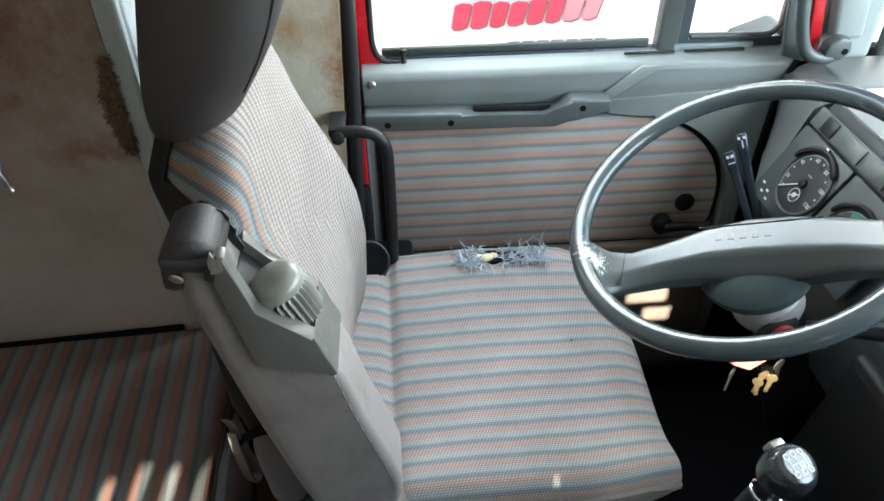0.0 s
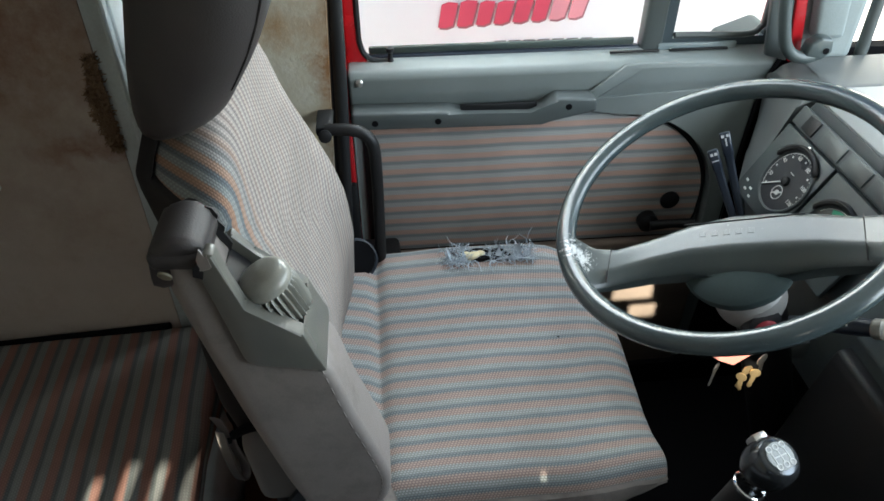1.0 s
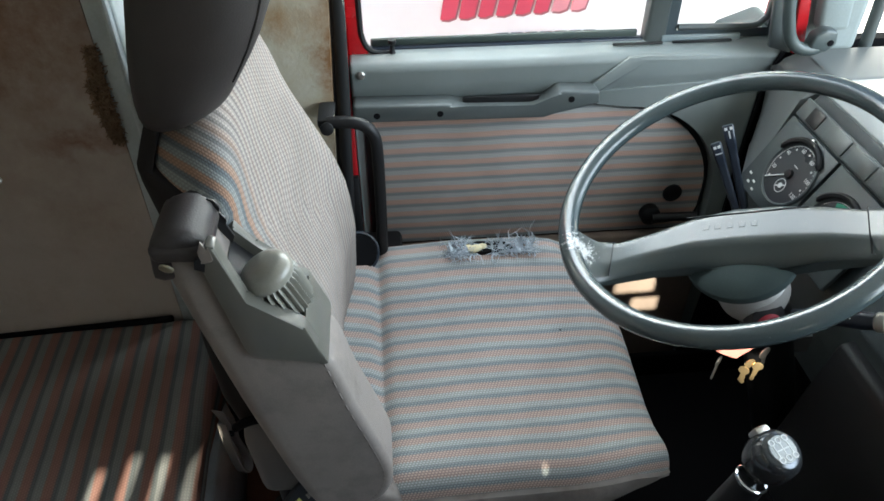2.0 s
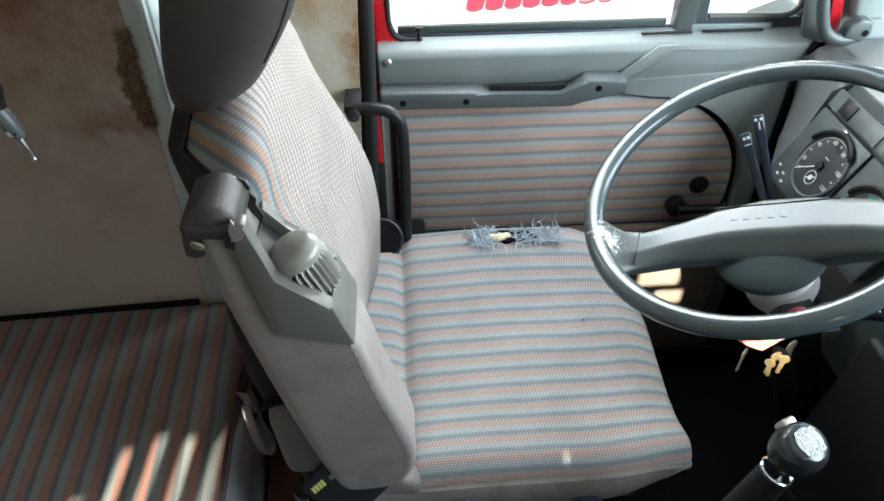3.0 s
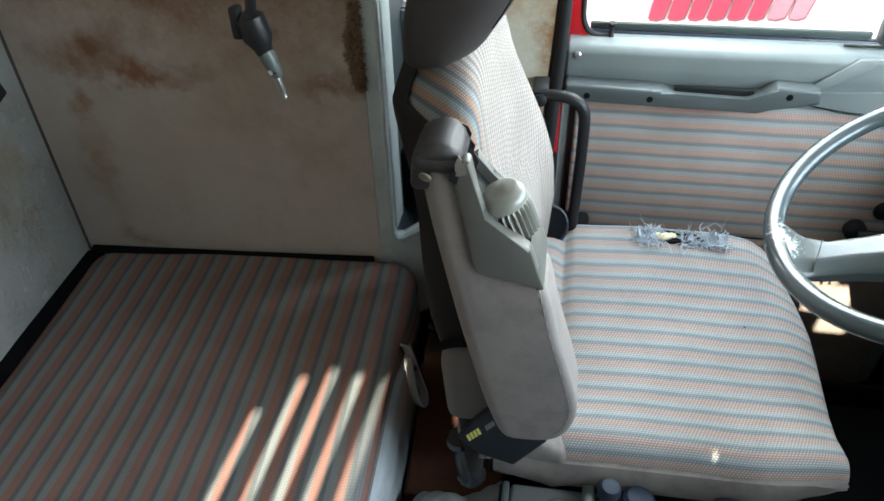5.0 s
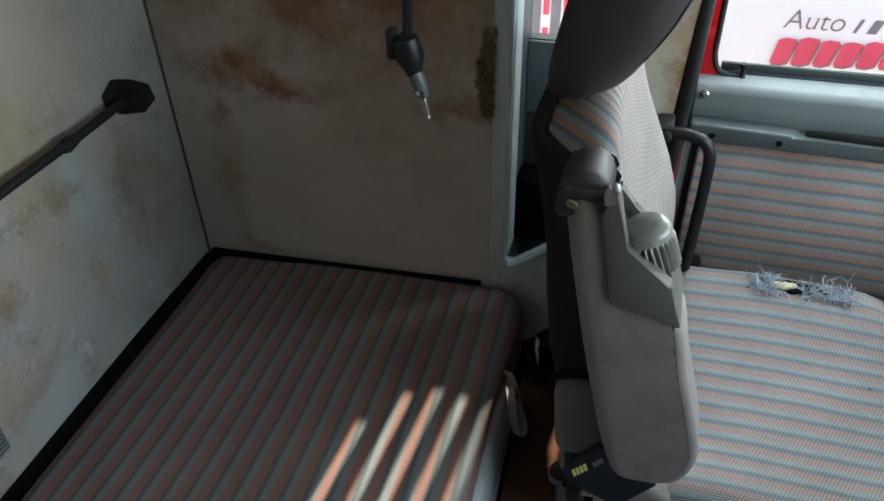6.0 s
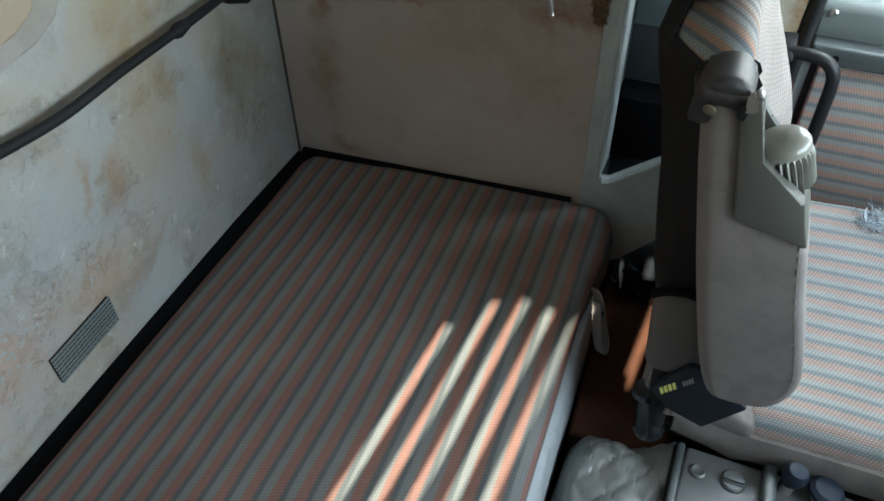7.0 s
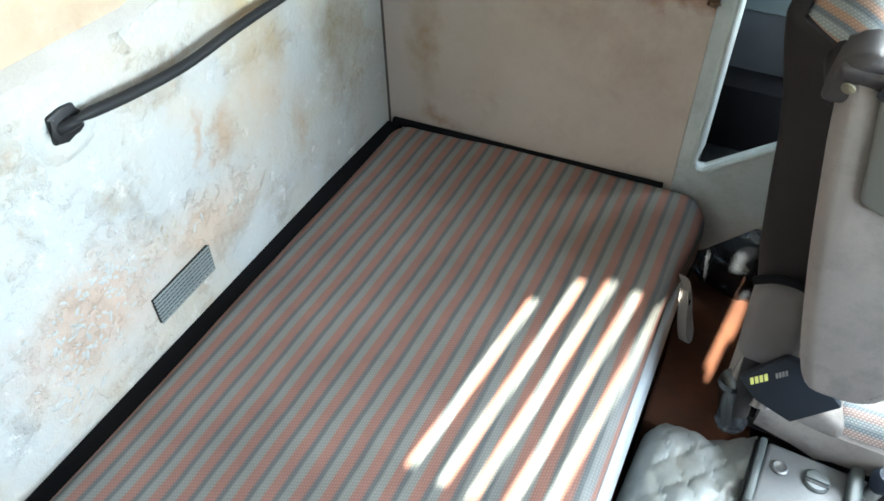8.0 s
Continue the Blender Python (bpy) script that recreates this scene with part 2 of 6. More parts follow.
BLACK = plain("black_plastic", (0.008, 0.008, 0.009), 0.45, grain=500, spec=0.35)
DULL_BLACK = plain("dull_black_surface", (0.005, 0.005, 0.006), 0.85, grain=300, spec=0.1)
SHELL_VINYL = plain("dark_shell_vinyl", (0.018, 0.0155, 0.015), 0.65, grain=500, grain_bump=0.25, vary=0.2, spec=0.14)
BLACK_VINYL = plain("worn_black_vinyl", (0.024, 0.020, 0.0205), 0.55, grain=500, grain_bump=0.3, vary=0.3)
GLOSS_BLACK = plain("glossy_black_plastic", (0.012, 0.013, 0.015), 0.13, grain=300, grain_bump=0.05)
BLUE_BLACK = plain("blue_black_plastic", (0.016, 0.022, 0.034), 0.3, grain=400, grain_bump=0.08)
RED_PAINT = plain("red_cab_paint", (0.46, 0.012, 0.018), 0.25, grain=200, grain_bump=0.03, dirt=(0.12, 0.02, 0.02), dirt_amount=0.2)
PALE_PAINT = plain("pale_blue_grey_paint", (0.43, 0.48, 0.49), 0.5, grain=250, vary=0.1, dirt=(0.20, 0.16, 0.13), dirt_amount=0.25)
METAL = plain("worn_steel", (0.55, 0.54, 0.52), 0.3, 1.0, grain=300, grain_bump=0.1)
CHROME = plain("chrome", (0.72, 0.73, 0.74), 0.12, 1.0, grain=200, grain_bump=0.03, vary=0.05)
BRASS = plain("brass", (0.50, 0.37, 0.20), 0.3, 0.85, grain=200, grain_bump=0.05)
WHITE_MARK = plain("white_marking", (0.55, 0.56, 0.56), 0.6, vary=0.03)
YELLOW_MARK = plain("yellow_marking", (0.62, 0.60, 0.16), 0.6, vary=0.05)
GREEN_MARK = plain("green_marking", (0.02, 0.26, 0.15), 0.5, vary=0.05)
RED_TAG = plain("red_plastic", (0.50, 0.19, 0.16), 0.4, vary=0.1)
FOAM = plain("yellowed_foam", (0.62, 0.55, 0.36), 0.9, grain=300, grain_bump=0.5, vary=0.2)
FRAY = plain("frayed_blue_grey_thread", (0.40, 0.45, 0.50), 0.9, vary=0.25)
WEBBING = plain("pale_webbing", (0.32, 0.28, 0.265), 0.85, grain=900, grain_bump=0.4, vary=0.15)
CARPET = plain("red_brown_carpet", (0.100, 0.034, 0.014), 0.95, grain=500, grain_bump=0.9, vary=0.35, dirt=(0.05, 0.02, 0.012), dirt_amount=0.5)
SILVER = plain("silver_quilt_foil", (0.25, 0.265, 0.26), 0.45, 0.3, grain=120, grain_bump=0.25, vary=0.15, dirt=(0.22, 0.20, 0.17), dirt_amount=0.4)
FUZZ = plain("brown_torn_backing", (0.26, 0.17, 0.10), 0.95, grain=250, grain_bump=0.9, vary=0.4)
TAN = (0.36, 0.27, 0.17)
# the rear wall's mesh starts at (-0.98, 0.089, 0); blots are given from there
LINING_REAR = stained_lining("stained_rear_lining", (0.398, 0.408, 0.392), [(0.42, 0.38, 0.315), (0.32, 0.245, 0.165), (0.41, 0.40, 0.38)], 1.0, 0.35, 1.0, [
    ((0, 0.20, 0.70), (0.3, 0.20, 0.13), (0.43, 0.34, 0.275), 0.8), ((0, 0.43, 0.69), (0.3, 0.17, 0.10), (0.43, 0.34, 0.265), 0.7), ((0, 0.52, 0.82), (0.3, 0.05, 0.07), (0.39, 0.30, 0.22), 0.6), ((0, 0.45, 0.85), (0.3, 0.02, 0.05), (0.36, 0.26, 0.18), 0.6),
    ((0, 0.62, 0.86), (0.3, 0.10, 0.16), (0.42, 0.34, 0.25), 0.5), ((0, 0.71, 0.73), (0.3, 0.035, 0.09), TAN, 0.5), ((0, 0.92, 0.82), (0.3, 0.07, 0.14), (0.33, 0.29, 0.22), 0.6), ((0, 0.12, 0.60), (0.3, 0.10, 0.08), (0.45, 0.37, 0.29), 0.5), ((0, 0.85, 0.84), (0.3, 0.07, 0.16), (0.25, 0.215, 0.155), 0.6), ((0, 0.64, 1.02), (0.3, 0.13, 0.16), (0.36, 0.285, 0.17), 0.6)], ((0, 0.30, 0.68), (0.5, 0.34, 0.20), (0.33, 0.25, 0.18)))
# widest high blot: brown grime plus the wall's dimmer light, put into colour
LINING_END = stained_lining("stained_end_lining", (0.49, 0.43, 0.385), [(0.40, 0.335, 0.265), (0.25, 0.14, 0.07), (0.36, 0.32, 0.28)], 0.4, 1.9, 0.2, [
    ((-0.07, 0, 0.98), (0.15, 0.5, 0.030), (0.22, 0.105, 0.055), 0.7), ((0.27, 0, 0.965), (0.13, 0.5, 0.030), (0.20, 0.085, 0.05), 0.7), ((-0.19, 0, 1.01), (0.11, 0.5, 0.05), (0.20, 0.10, 0.05), 0.6), ((-0.02, 0, 1.19), (0.5, 0.5, 0.11), (0.16, 0.075, 0.045), 0.6),
    ((-0.19, 0, 0.600), (0.07, 0.5, 0.028), (0.27, 0.17, 0.09), 0.5), ((-0.230, 0, 0.76), (0.05, 0.5, 0.17), (0.34, 0.25, 0.16), 0.4), ((-0.225, 0, 0.91), (0.03, 0.5, 0.05), (0.26, 0.15, 0.08), 0.6), ((0.10, 0, 1.18), (0.7, 0.5, 0.32), (0.20, 0.112, 0.07), 0.55), ((0.20, 0, 0.86), (0.25, 0.5, 0.2), (0.36, 0.29, 0.245), 0.5)])
LINING_PILLAR = stained_lining("stained_pillar_lining", (0.45, 0.43, 0.36), [(0.36, 0.29, 0.18), (0.20, 0.11, 0.05), (0.44, 0.42, 0.36)], 1.0, 4.1, 0.3, [((0.07, 0, 1.00), (0.05, 0.5, 0.20), (0.24, 0.13, 0.06), 0.8), ((0.075, 0, 0.72), (0.035, 0.5, 0.35), (0.25, 0.15, 0.08), 0.7), ((-0.02, 0, 1.07), (0.10, 0.5, 0.06), (0.30, 0.20, 0.11), 0.6)])
ROOF_LINING = stained_lining("roof_lining", (0.50, 0.49, 0.45), [(0.44, 0.40, 0.32), (0.36, 0.28, 0.18), (0.40, 0.38, 0.35)], 0.3, 7.0, 0.2)
GLASS = glass("window_glass")
OUTSIDE_WHITE = plain("white_panel_paint", (0.93, 0.93, 0.92), 0.5, vary=0.02, grain_bump=0.02)
OUTSIDE_FADED = plain("faded_sign_paint", (0.80, 0.33, 0.36), 0.5, vary=0.08, grain_bump=0.02)
OUTSIDE_RED = plain("red_sign_paint", (0.72, 0.085, 0.14), 0.5, vary=0.08, grain_bump=0.02)
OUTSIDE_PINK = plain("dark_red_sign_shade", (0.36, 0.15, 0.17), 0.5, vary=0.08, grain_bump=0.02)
OUTSIDE_GREY = plain("grey_sign_paint", (0.22, 0.20, 0.21), 0.5, vary=0.03, grain_bump=0.02)
CONCRETE = plain("pale_concrete", (0.40, 0.39, 0.37), 0.9, grain=90, grain_bump=0.6)


# ---------------------------------------------------------------- mesh helpers
ORIGIN = {}


def thing(name, at, label, category, group="", kind=""):
    """An Empty at a thing's base; its parts hang under it."""
    ob = tagged(new(name), label, category, group, kind)
    ob.location = at
    ob.empty_display_size = 0.05
    ORIGIN[ob.name] = Vector(at)
    return ob


def solid(name, bm, material, label, category, kind="", group="", at=None, smooth=True):
    """A top-level thing that is one mesh."""
    return finish(name, bm, material, None, label, category, kind, group, smooth, at)


def part(name, bm, material, parent, label="", smooth=True):
    """One mesh under a thing or under a part."""
    return finish(name, bm, material, parent, label, "", "", "", smooth)


def shade(me, angle=38):
    """Smooth faces, with edges kept sharp past the angle."""
    me.shade_smooth()
    me.set_sharp_from_angle(angle=radians(angle))


def finish(name, bm, material, parent, label, category, kind, group, smooth, at=None):
    org = ORIGIN[parent.name] if parent else Vector(at or (0, 0, 0))
    if at is None and not parent:
        lo = Vector([min(v.co[i] for v in bm.verts) for i in range(3)])
        hi = Vector([max(v.co[i] for v in bm.verts) for i in range(3)])
        org = Vector(((lo.x + hi.x) / 2, (lo.y + hi.y) / 2, lo.z))
    bmesh.ops.translate(bm, vec=-org, verts=bm.verts)
    bmesh.ops.recalc_face_normals(bm, faces=bm.faces)
    me = bpy.data.meshes.new(name)
    bm.to_mesh(me)
    bm.free()
    me.materials.append(material)
    if smooth:
        shade(me)
    ob = tagged(new(name, me), label, category, group, kind)
    ORIGIN[ob.name] = org
    if parent:
        ob.parent = parent
    else:
        ob.location = org
    return ob


def box(lo, hi, bevel=0.004, seg=2, bm=None, m=None):
    """A box between two corners with rounded edges."""
    bm = bm or bmesh.new()
    lo, hi = Vector(lo), Vector(hi)
    r = bmesh.ops.create_cube(bm, size=1.0, matrix=Matrix.Translation((lo + hi) / 2) @ Matrix.Diagonal((*(hi - lo), 1)))
    vs = r["verts"]
    if bevel:
        es = list({e for v in vs for e in v.link_edges})
        out = bmesh.ops.bevel(bm, geom=es, offset=bevel, segments=seg, profile=0.5, affect="EDGES")
        vs = list({v for f in out["faces"] for v in f.verts} | {v for v in vs if v.is_valid})
        seen, stack = set(vs), list(vs)
        while stack:
            for e in stack.pop().link_edges:
                for v in e.verts:
                    if v not in seen:
                        seen.add(v)
                        stack.append(v)
        vs = list(seen)
    if m is not None:
        bmesh.ops.transform(bm, matrix=m, verts=vs)
    return bm


def slab(outline, axis, a, b, bevel=0.003, seg=2, bm=None):
    """A polygon of (p, q) pushed along an axis from a to b. p, q are the two other axes in xyz order."""
    bm = bm or bmesh.new()

    def at(p, q, d):
        return {"x": (d, p, q), "y": (p, d, q), "z": (p, q, d)}[axis]

    lo = [bm.verts.new(at(p, q, a)) for p, q in outline]
    hi = [bm.verts.new(at(p, q, b)) for p, q in outline]
    n = len(outline)
    fs = [bm.faces.new(lo), bm.faces.new(hi[::-1])]
    fs += [bm.faces.new((lo[i], lo[(i + 1) % n], hi[(i + 1) % n], hi[i])) for i in range(n)]
    if bevel:
        es = list({e for f in fs for e in f.edges})
        bmesh.ops.bevel(bm, geom=es, offset=bevel, segments=seg, profile=0.5, affect="EDGES", clamp_overlap=True)
    return bm


def loft(rings, bm=None, caps=True, closed=True, uv=True, u0=0.0):
    """Skin over rings of points; UV.x runs round the rings in metres, UV.y along them."""
    bm = bm or bmesh.new()
    layer = bm.loops.layers.uv.verify()
    rows = [[bm.verts.new(p) for p in r] for r in rings]
    n = len(rings[0])
    mid = rings[len(rings) // 2]
    arc = [u0]
    for i in range(n):
        arc.append(arc[-1] + (Vector(mid[(i + 1) % n]) - Vector(mid[i])).length)
    along = [0.0]
    for a, b in zip(rings, rings[1:]):
        along.append(along[-1] + sum((Vector(p) - Vector(q)).length for p, q in zip(a, b)) / n)
    for j in range(len(rows) - 1):
        for i in range(n if closed else n - 1):
            k = (i + 1) % n
            f = bm.faces.new((rows[j][i], rows[j][k], rows[j + 1][k], rows[j + 1][i]))
            for lp, (uu, vv) in zip(f.loops, ((arc[i], along[j]), (arc[i + 1], along[j]), (arc[i + 1], along[j + 1]), (arc[i], along[j + 1]))):
                lp[layer].uv = (uu, vv)
    if caps and closed:
        for r, back in ((rows[0], True), (rows[-1], False)):
            f = bm.faces.new(r[::-1] if back else r)
            for lp in f.loops:
                lp[layer].uv = (arc[r.index(lp.vert)], along[0 if back else -1])
    return bm


def round_ring(w, h, r, n=6):
    """A rounded rectangle, centred, from the middle of its lower side on, anticlockwise."""
    r = min(r, w / 2 - 1e-4, h / 2 - 1e-4)
    pts = [(0.0, -h / 2)]
    for cx, cy, a0 in ((w / 2 - r, -h / 2 + r, -90), (w / 2 - r, h / 2 - r, 0), (-w / 2 + r, h / 2 - r, 90), (-w / 2 + r, -h / 2 + r, 180)):
        for k in range(n + 1):
            a = radians(a0 + 90 * k / n)
            pts.append((cx + r * math.cos(a), cy + r * math.sin(a)))
        if a0 == 0:  # points along the far side, to let it crown
            pts += [((w / 2 - r) * (1 - 2 * t / 10), h / 2) for t in range(1, 10)]
        if a0 == -90:
            pts += [(w / 2, (-h / 2 + r) + (h - 2 * r) * t / 3) for t in (1, 2)]
        if a0 == 90:
            pts += [(-w / 2, (h / 2 - r) - (h - 2 * r) * t / 3) for t in (1, 2)]
    return pts


def tube(path, radius, sides=10, bm=None, squash=1.0, caps=True):
    """A round bar along points; radius is a number or one for each point."""
    bm = bm or bmesh.new()
    pts = [Vector(p) for p in path]
    rad = radius if isinstance(radius, (list, tuple)) else [radius] * len(pts)
    rings, up = [], None
    for i, p in enumerate(pts):
        way = (pts[min(i + 1, len(pts) - 1)] - pts[max(i - 1, 0)]).normalized()
        if up is None:
            up = way.orthogonal().normalized()
        up = (up - way * up.dot(way)).normalized()
        side = way.cross(up)
        rings.append([p + (up * math.cos(t) + side * math.sin(t) * squash) * rad[i] for t in [2 * math.pi * k / sides for k in range(sides)]])
    return loft(rings, bm, caps)


def smooth_path(points, steps=6, closed=False):
    """A Catmull-Rom curve through points."""
    P = [Vector(p) for p in points]
    n = len(P)
    out = []
    for i in range(n if closed else n - 1):
        if closed:
            p0, p1, p2, p3 = P[i - 1], P[i], P[(i + 1) % n], P[(i + 2) % n]
        else:
            p0, p1, p2, p3 = P[max(i - 1, 0)], P[i], P[i + 1], P[min(i + 2, n - 1)]
        for k in range(steps):
            t = k / steps
            out.append(0.5 * ((2 * p1) + (p2 - p0) * t + (2 * p0 - 5 * p1 + 4 * p2 - p3) * t * t + (3 * p1 - p0 - 3 * p2 + p3) * t ** 3))
    if not closed:
        out.append(P[-1])
    return out


def lathe(profile, m=None, sides=32, ribs=0, depth=0.0, rib_rows=(), bm=None):
    """A turned shape of (radius, height) round z; ribs cut flutes into the rows named."""
    bm = bm or bmesh.new()
    rings = []
    for j, (r, h) in enumerate(profile):
        ring = []
        for k in range(sides):
            a = 2 * math.pi * k / sides
            rr = r - (depth * (0.5 - 0.5 * math.cos(a * ribs)) if j in rib_rows else 0)
            ring.append((rr * math.cos(a), rr * math.sin(a), h))
        rings.append(ring)
    old = set(bm.verts)
    loft(rings, bm)
    if m is not None:
        bmesh.ops.transform(bm, matrix=m, verts=[v for v in bm.verts if v not in old])
    return bm


def aim(at, way):
    """A pose whose z axis points along way."""
    return Matrix.Translation(at) @ Vector(way).to_track_quat("Z", "Y").to_matrix().to_4x4()


def sheet_with_holes(axis, at, thick, p_range, q_range, holes, bm=None):
    """A wall across an axis, of cells between all the cuts, with holes (p0, p1, q0, q1) left open."""
    bm = bm or bmesh.new()
    ps = sorted({*p_range, *[h[0] for h in holes], *[h[1] for h in holes]})
    qs = sorted({*q_range, *[h[2] for h in holes], *[h[3] for h in holes]})

    def co(p, q, d):
        return {"x": (d, p, q), "y": (p, d, q), "z": (p, q, d)}[axis]

    def is_open(i, j):
        if not (0 <= i < len(ps) - 1 and 0 <= j < len(qs) - 1):
            return True
        p, q = (ps[i] + ps[i + 1]) / 2, (qs[j] + qs[j + 1]) / 2
        return any(h[0] < p < h[1] and h[2] < q < h[3] for h in holes)

    grid = {}

    def vert(i, j, k):
        if (i, j, k) not in grid:
            grid[i, j, k] = bm.verts.new(co(ps[i], qs[j], at + k * thick))
        return grid[i, j, k]

    for i in range(len(ps) - 1):
        for j in range(len(qs) - 1):
            if is_open(i, j):
                continue
            for k in (0, 1):
                f = [vert(i, j, k), vert(i + 1, j, k), vert(i + 1, j + 1, k), vert(i, j + 1, k)]
                bm.faces.new(f if k else f[::-1])
            for di, dj, a, b in ((-1, 0, (i, j), (i, j + 1)), (1, 0, (i + 1, j), (i + 1, j + 1)), (0, -1, (i, j), (i + 1, j)), (0, 1, (i, j + 1), (i + 1, j + 1))):
                if is_open(i + di, j + dj):
                    bm.faces.new((vert(*a, 0), vert(*b, 0), vert(*b, 1), vert(*a, 1)))
    return bm


def wall(name, bm, material, label):
    return solid(name, bm, material, label, "wall", "structure", smooth=False)


# ---------------------------------------------------------------- the cab's shell
X_REAR, Y_END, X_POST = -0.965, 1.128, -0.295
Y_PASS, Z_ROOF = -0.95, 1.95

solid("ground", box((-60, -60, -1.35), (60, 60, -1.30), 0), CONCRETE, "pale concrete yard under the lorry", "ground", "structure", smooth=False)
solid("floor", box((X_REAR, Y_PASS, -0.05), (1.45, 1.46, 0.0), 0), CARPET, "worn red-brown carpet on the cab floor", "floor", "structure", smooth=False)
solid("ceiling", box((X_REAR - 0.03, Y_PASS - 0.03, Z_ROOF), (1.50, 1.50, Z_ROOF + 0.04), 0), ROOF_LINING, "pale cab roof lining", "ceiling", "structure", smooth=False)
SKEW = 0.055  # the rear wall and the bunk stand a little askew to the door


def askew(bm):
    """Leans what is built on the plane x = X_REAR round to the rear wall's real line."""
    for v in bm.verts:
        v.co.x += SKEW * (Y_END - v.co.y)
    return bm


wall("wall_rear", askew(box((X_REAR - 0.03, Y_PASS, 0), (X_REAR, Y_END, Z_ROOF), 0)), LINING_REAR, "stained off-white lining on the rear wall of the cab")
wall("wall_end", box((X_REAR, Y_END, 0), (X_POST, Y_END + 0.03, Z_ROOF), 0), LINING_END, "grey-beige lining with rusty stains at the bunk's end")

solid("corner_joint", tube([(X_REAR + 0.001, Y_END - 0.001, 0.46), (X_REAR + 0.001, Y_END - 0.001, Z_ROOF - 0.001)], 0.0035, 8), plain("dark_joint_filler", (0.07, 0.062, 0.052), 0.9), "thin dark joint where the rear and end linings meet", "trim", "structure")

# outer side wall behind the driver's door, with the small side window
# the recess's shade is put into both blue-grey paint colours
SHADOW_PAINT = plain("shadowed_blue_grey_paint", (0.028, 0.032, 0.036), 0.6, vary=0.25)
wall("wall_side", sheet_with_holes("y", 1.385, 0.03, (X_POST, 0.005), (0, Z_ROOF), [(-0.285, -0.135, 1.02, 1.60)]), SHADOW_PAINT, "blue-grey side wall behind the seat, its shade put into the paint colour")
wall("wall_side_upper", box((-0.283, 1.374, 0.865), (-0.131, 1.3845, 1.018), 0.003), plain("shaded_blue_paint", (0.065, 0.084, 0.088), 0.5, vary=0.3), "blue-grey panel under the side window, darkened for its shade")
solid("pocket_floor", box((-0.283, 1.30, 0.60), (-0.131, 1.3835, 0.742), 0.004), DULL_BLACK, "black box low inside the side recess", "pocket", "structure")
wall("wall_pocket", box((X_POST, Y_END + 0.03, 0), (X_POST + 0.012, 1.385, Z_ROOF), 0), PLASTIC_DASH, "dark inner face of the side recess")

# passenger side: an unseen slotted sheet, added to cut the low sun into narrow bars
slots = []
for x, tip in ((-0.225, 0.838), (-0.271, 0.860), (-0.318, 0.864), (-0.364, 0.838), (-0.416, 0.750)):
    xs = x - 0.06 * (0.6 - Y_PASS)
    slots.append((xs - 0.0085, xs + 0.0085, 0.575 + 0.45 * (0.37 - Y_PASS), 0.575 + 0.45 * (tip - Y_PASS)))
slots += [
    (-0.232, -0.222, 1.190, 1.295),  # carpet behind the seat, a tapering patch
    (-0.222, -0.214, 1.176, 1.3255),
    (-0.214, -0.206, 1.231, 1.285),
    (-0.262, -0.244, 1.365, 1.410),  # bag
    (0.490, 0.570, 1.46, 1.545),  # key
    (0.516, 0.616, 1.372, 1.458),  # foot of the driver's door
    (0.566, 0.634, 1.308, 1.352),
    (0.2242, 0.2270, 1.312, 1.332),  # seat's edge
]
wall("wall_passenger", sheet_with_holes("y", Y_PASS, -0.006, (X_REAR, 1.47), (0, Z_ROOF), slots), RUBBER, "unseen dark slotted sheet, added to shape the sun on the passenger side")

# front: below the windscreen, its header, and the corner posts
# closed beyond y -0.45: an unseen cover added to hold back light
wall("wall_front", sheet_with_holes("x", 1.47, 0.03, (Y_PASS, 1.46), (0, Z_ROOF), [(-0.45, 1.36, 0.97, 1.82)]), PLASTIC_DASH, "front bulkhead with the windscreen opening, closed in part to cut light")


wall("wall_footwell", box((0.885, 1.435, 0.0), (1.47, 1.465, 0.95), 0), DULL_BLACK, "black side of the footwell ahead of the door")

# ---------------------------------------------------------------- outside, seen through the driver's window
facade = thing("white_lorry_body", (0.8, 2.43, -1.3), "sunlit white side of a lorry body parked alongside, with red lettering", "lorry body")
part("box_body", box((-2.2, 2.43, -0.45), (3.4, 4.75, 2.3), 0.01), OUTSIDE_WHITE, facade)
part("floor_frame", box((-2.2, 2.50, -0.62), (3.4, 4.70, -0.451), 0.01), OUTSIDE_GREY, facade)
for wx in (-1.7, 2.6):
    for wy in (2.47, 4.48):
        part("wheel", lathe([(0.001, 0.05), (0.2, 0.04), (0.22, 0), (0.36, 0), (0.42, 0.03), (0.42, 0.2), (0.36, 0.23), (0.001, 0.23)], aim((wx, wy, -0.88), (0, 1, 0)), 28), RUBBER, facade)
sx = 0.305
for k in range(8):
    w, h, lean, z0 = 0.053 + 0.003 * math.sin(2.3 * k), 0.079 - 0.0012 * k + 0.004 * math.sin(1.7 * k), 0.016, 0.6315 + 0.0026 * k
    quad = [(sx + 0.004, z0), (sx + w * 0.55, z0 - 0.003), (sx + w, z0 + 0.006), (sx + w + lean, z0 + h), (sx + w * 0.4 + lean, z0 + h + 0.004), (sx + lean, z0 + h - 0.004)]
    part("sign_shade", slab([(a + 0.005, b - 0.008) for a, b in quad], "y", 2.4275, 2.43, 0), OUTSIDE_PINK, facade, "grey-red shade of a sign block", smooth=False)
    part("sign_block", slab(quad, "y", 2.424, 2.427, 0), OUTSIDE_RED if k < 6 else OUTSIDE_FADED, facade, "slanted red sign block" if k < 6 else "slanted sign block faded to pink", smooth=False)
    sx += w + 0.009


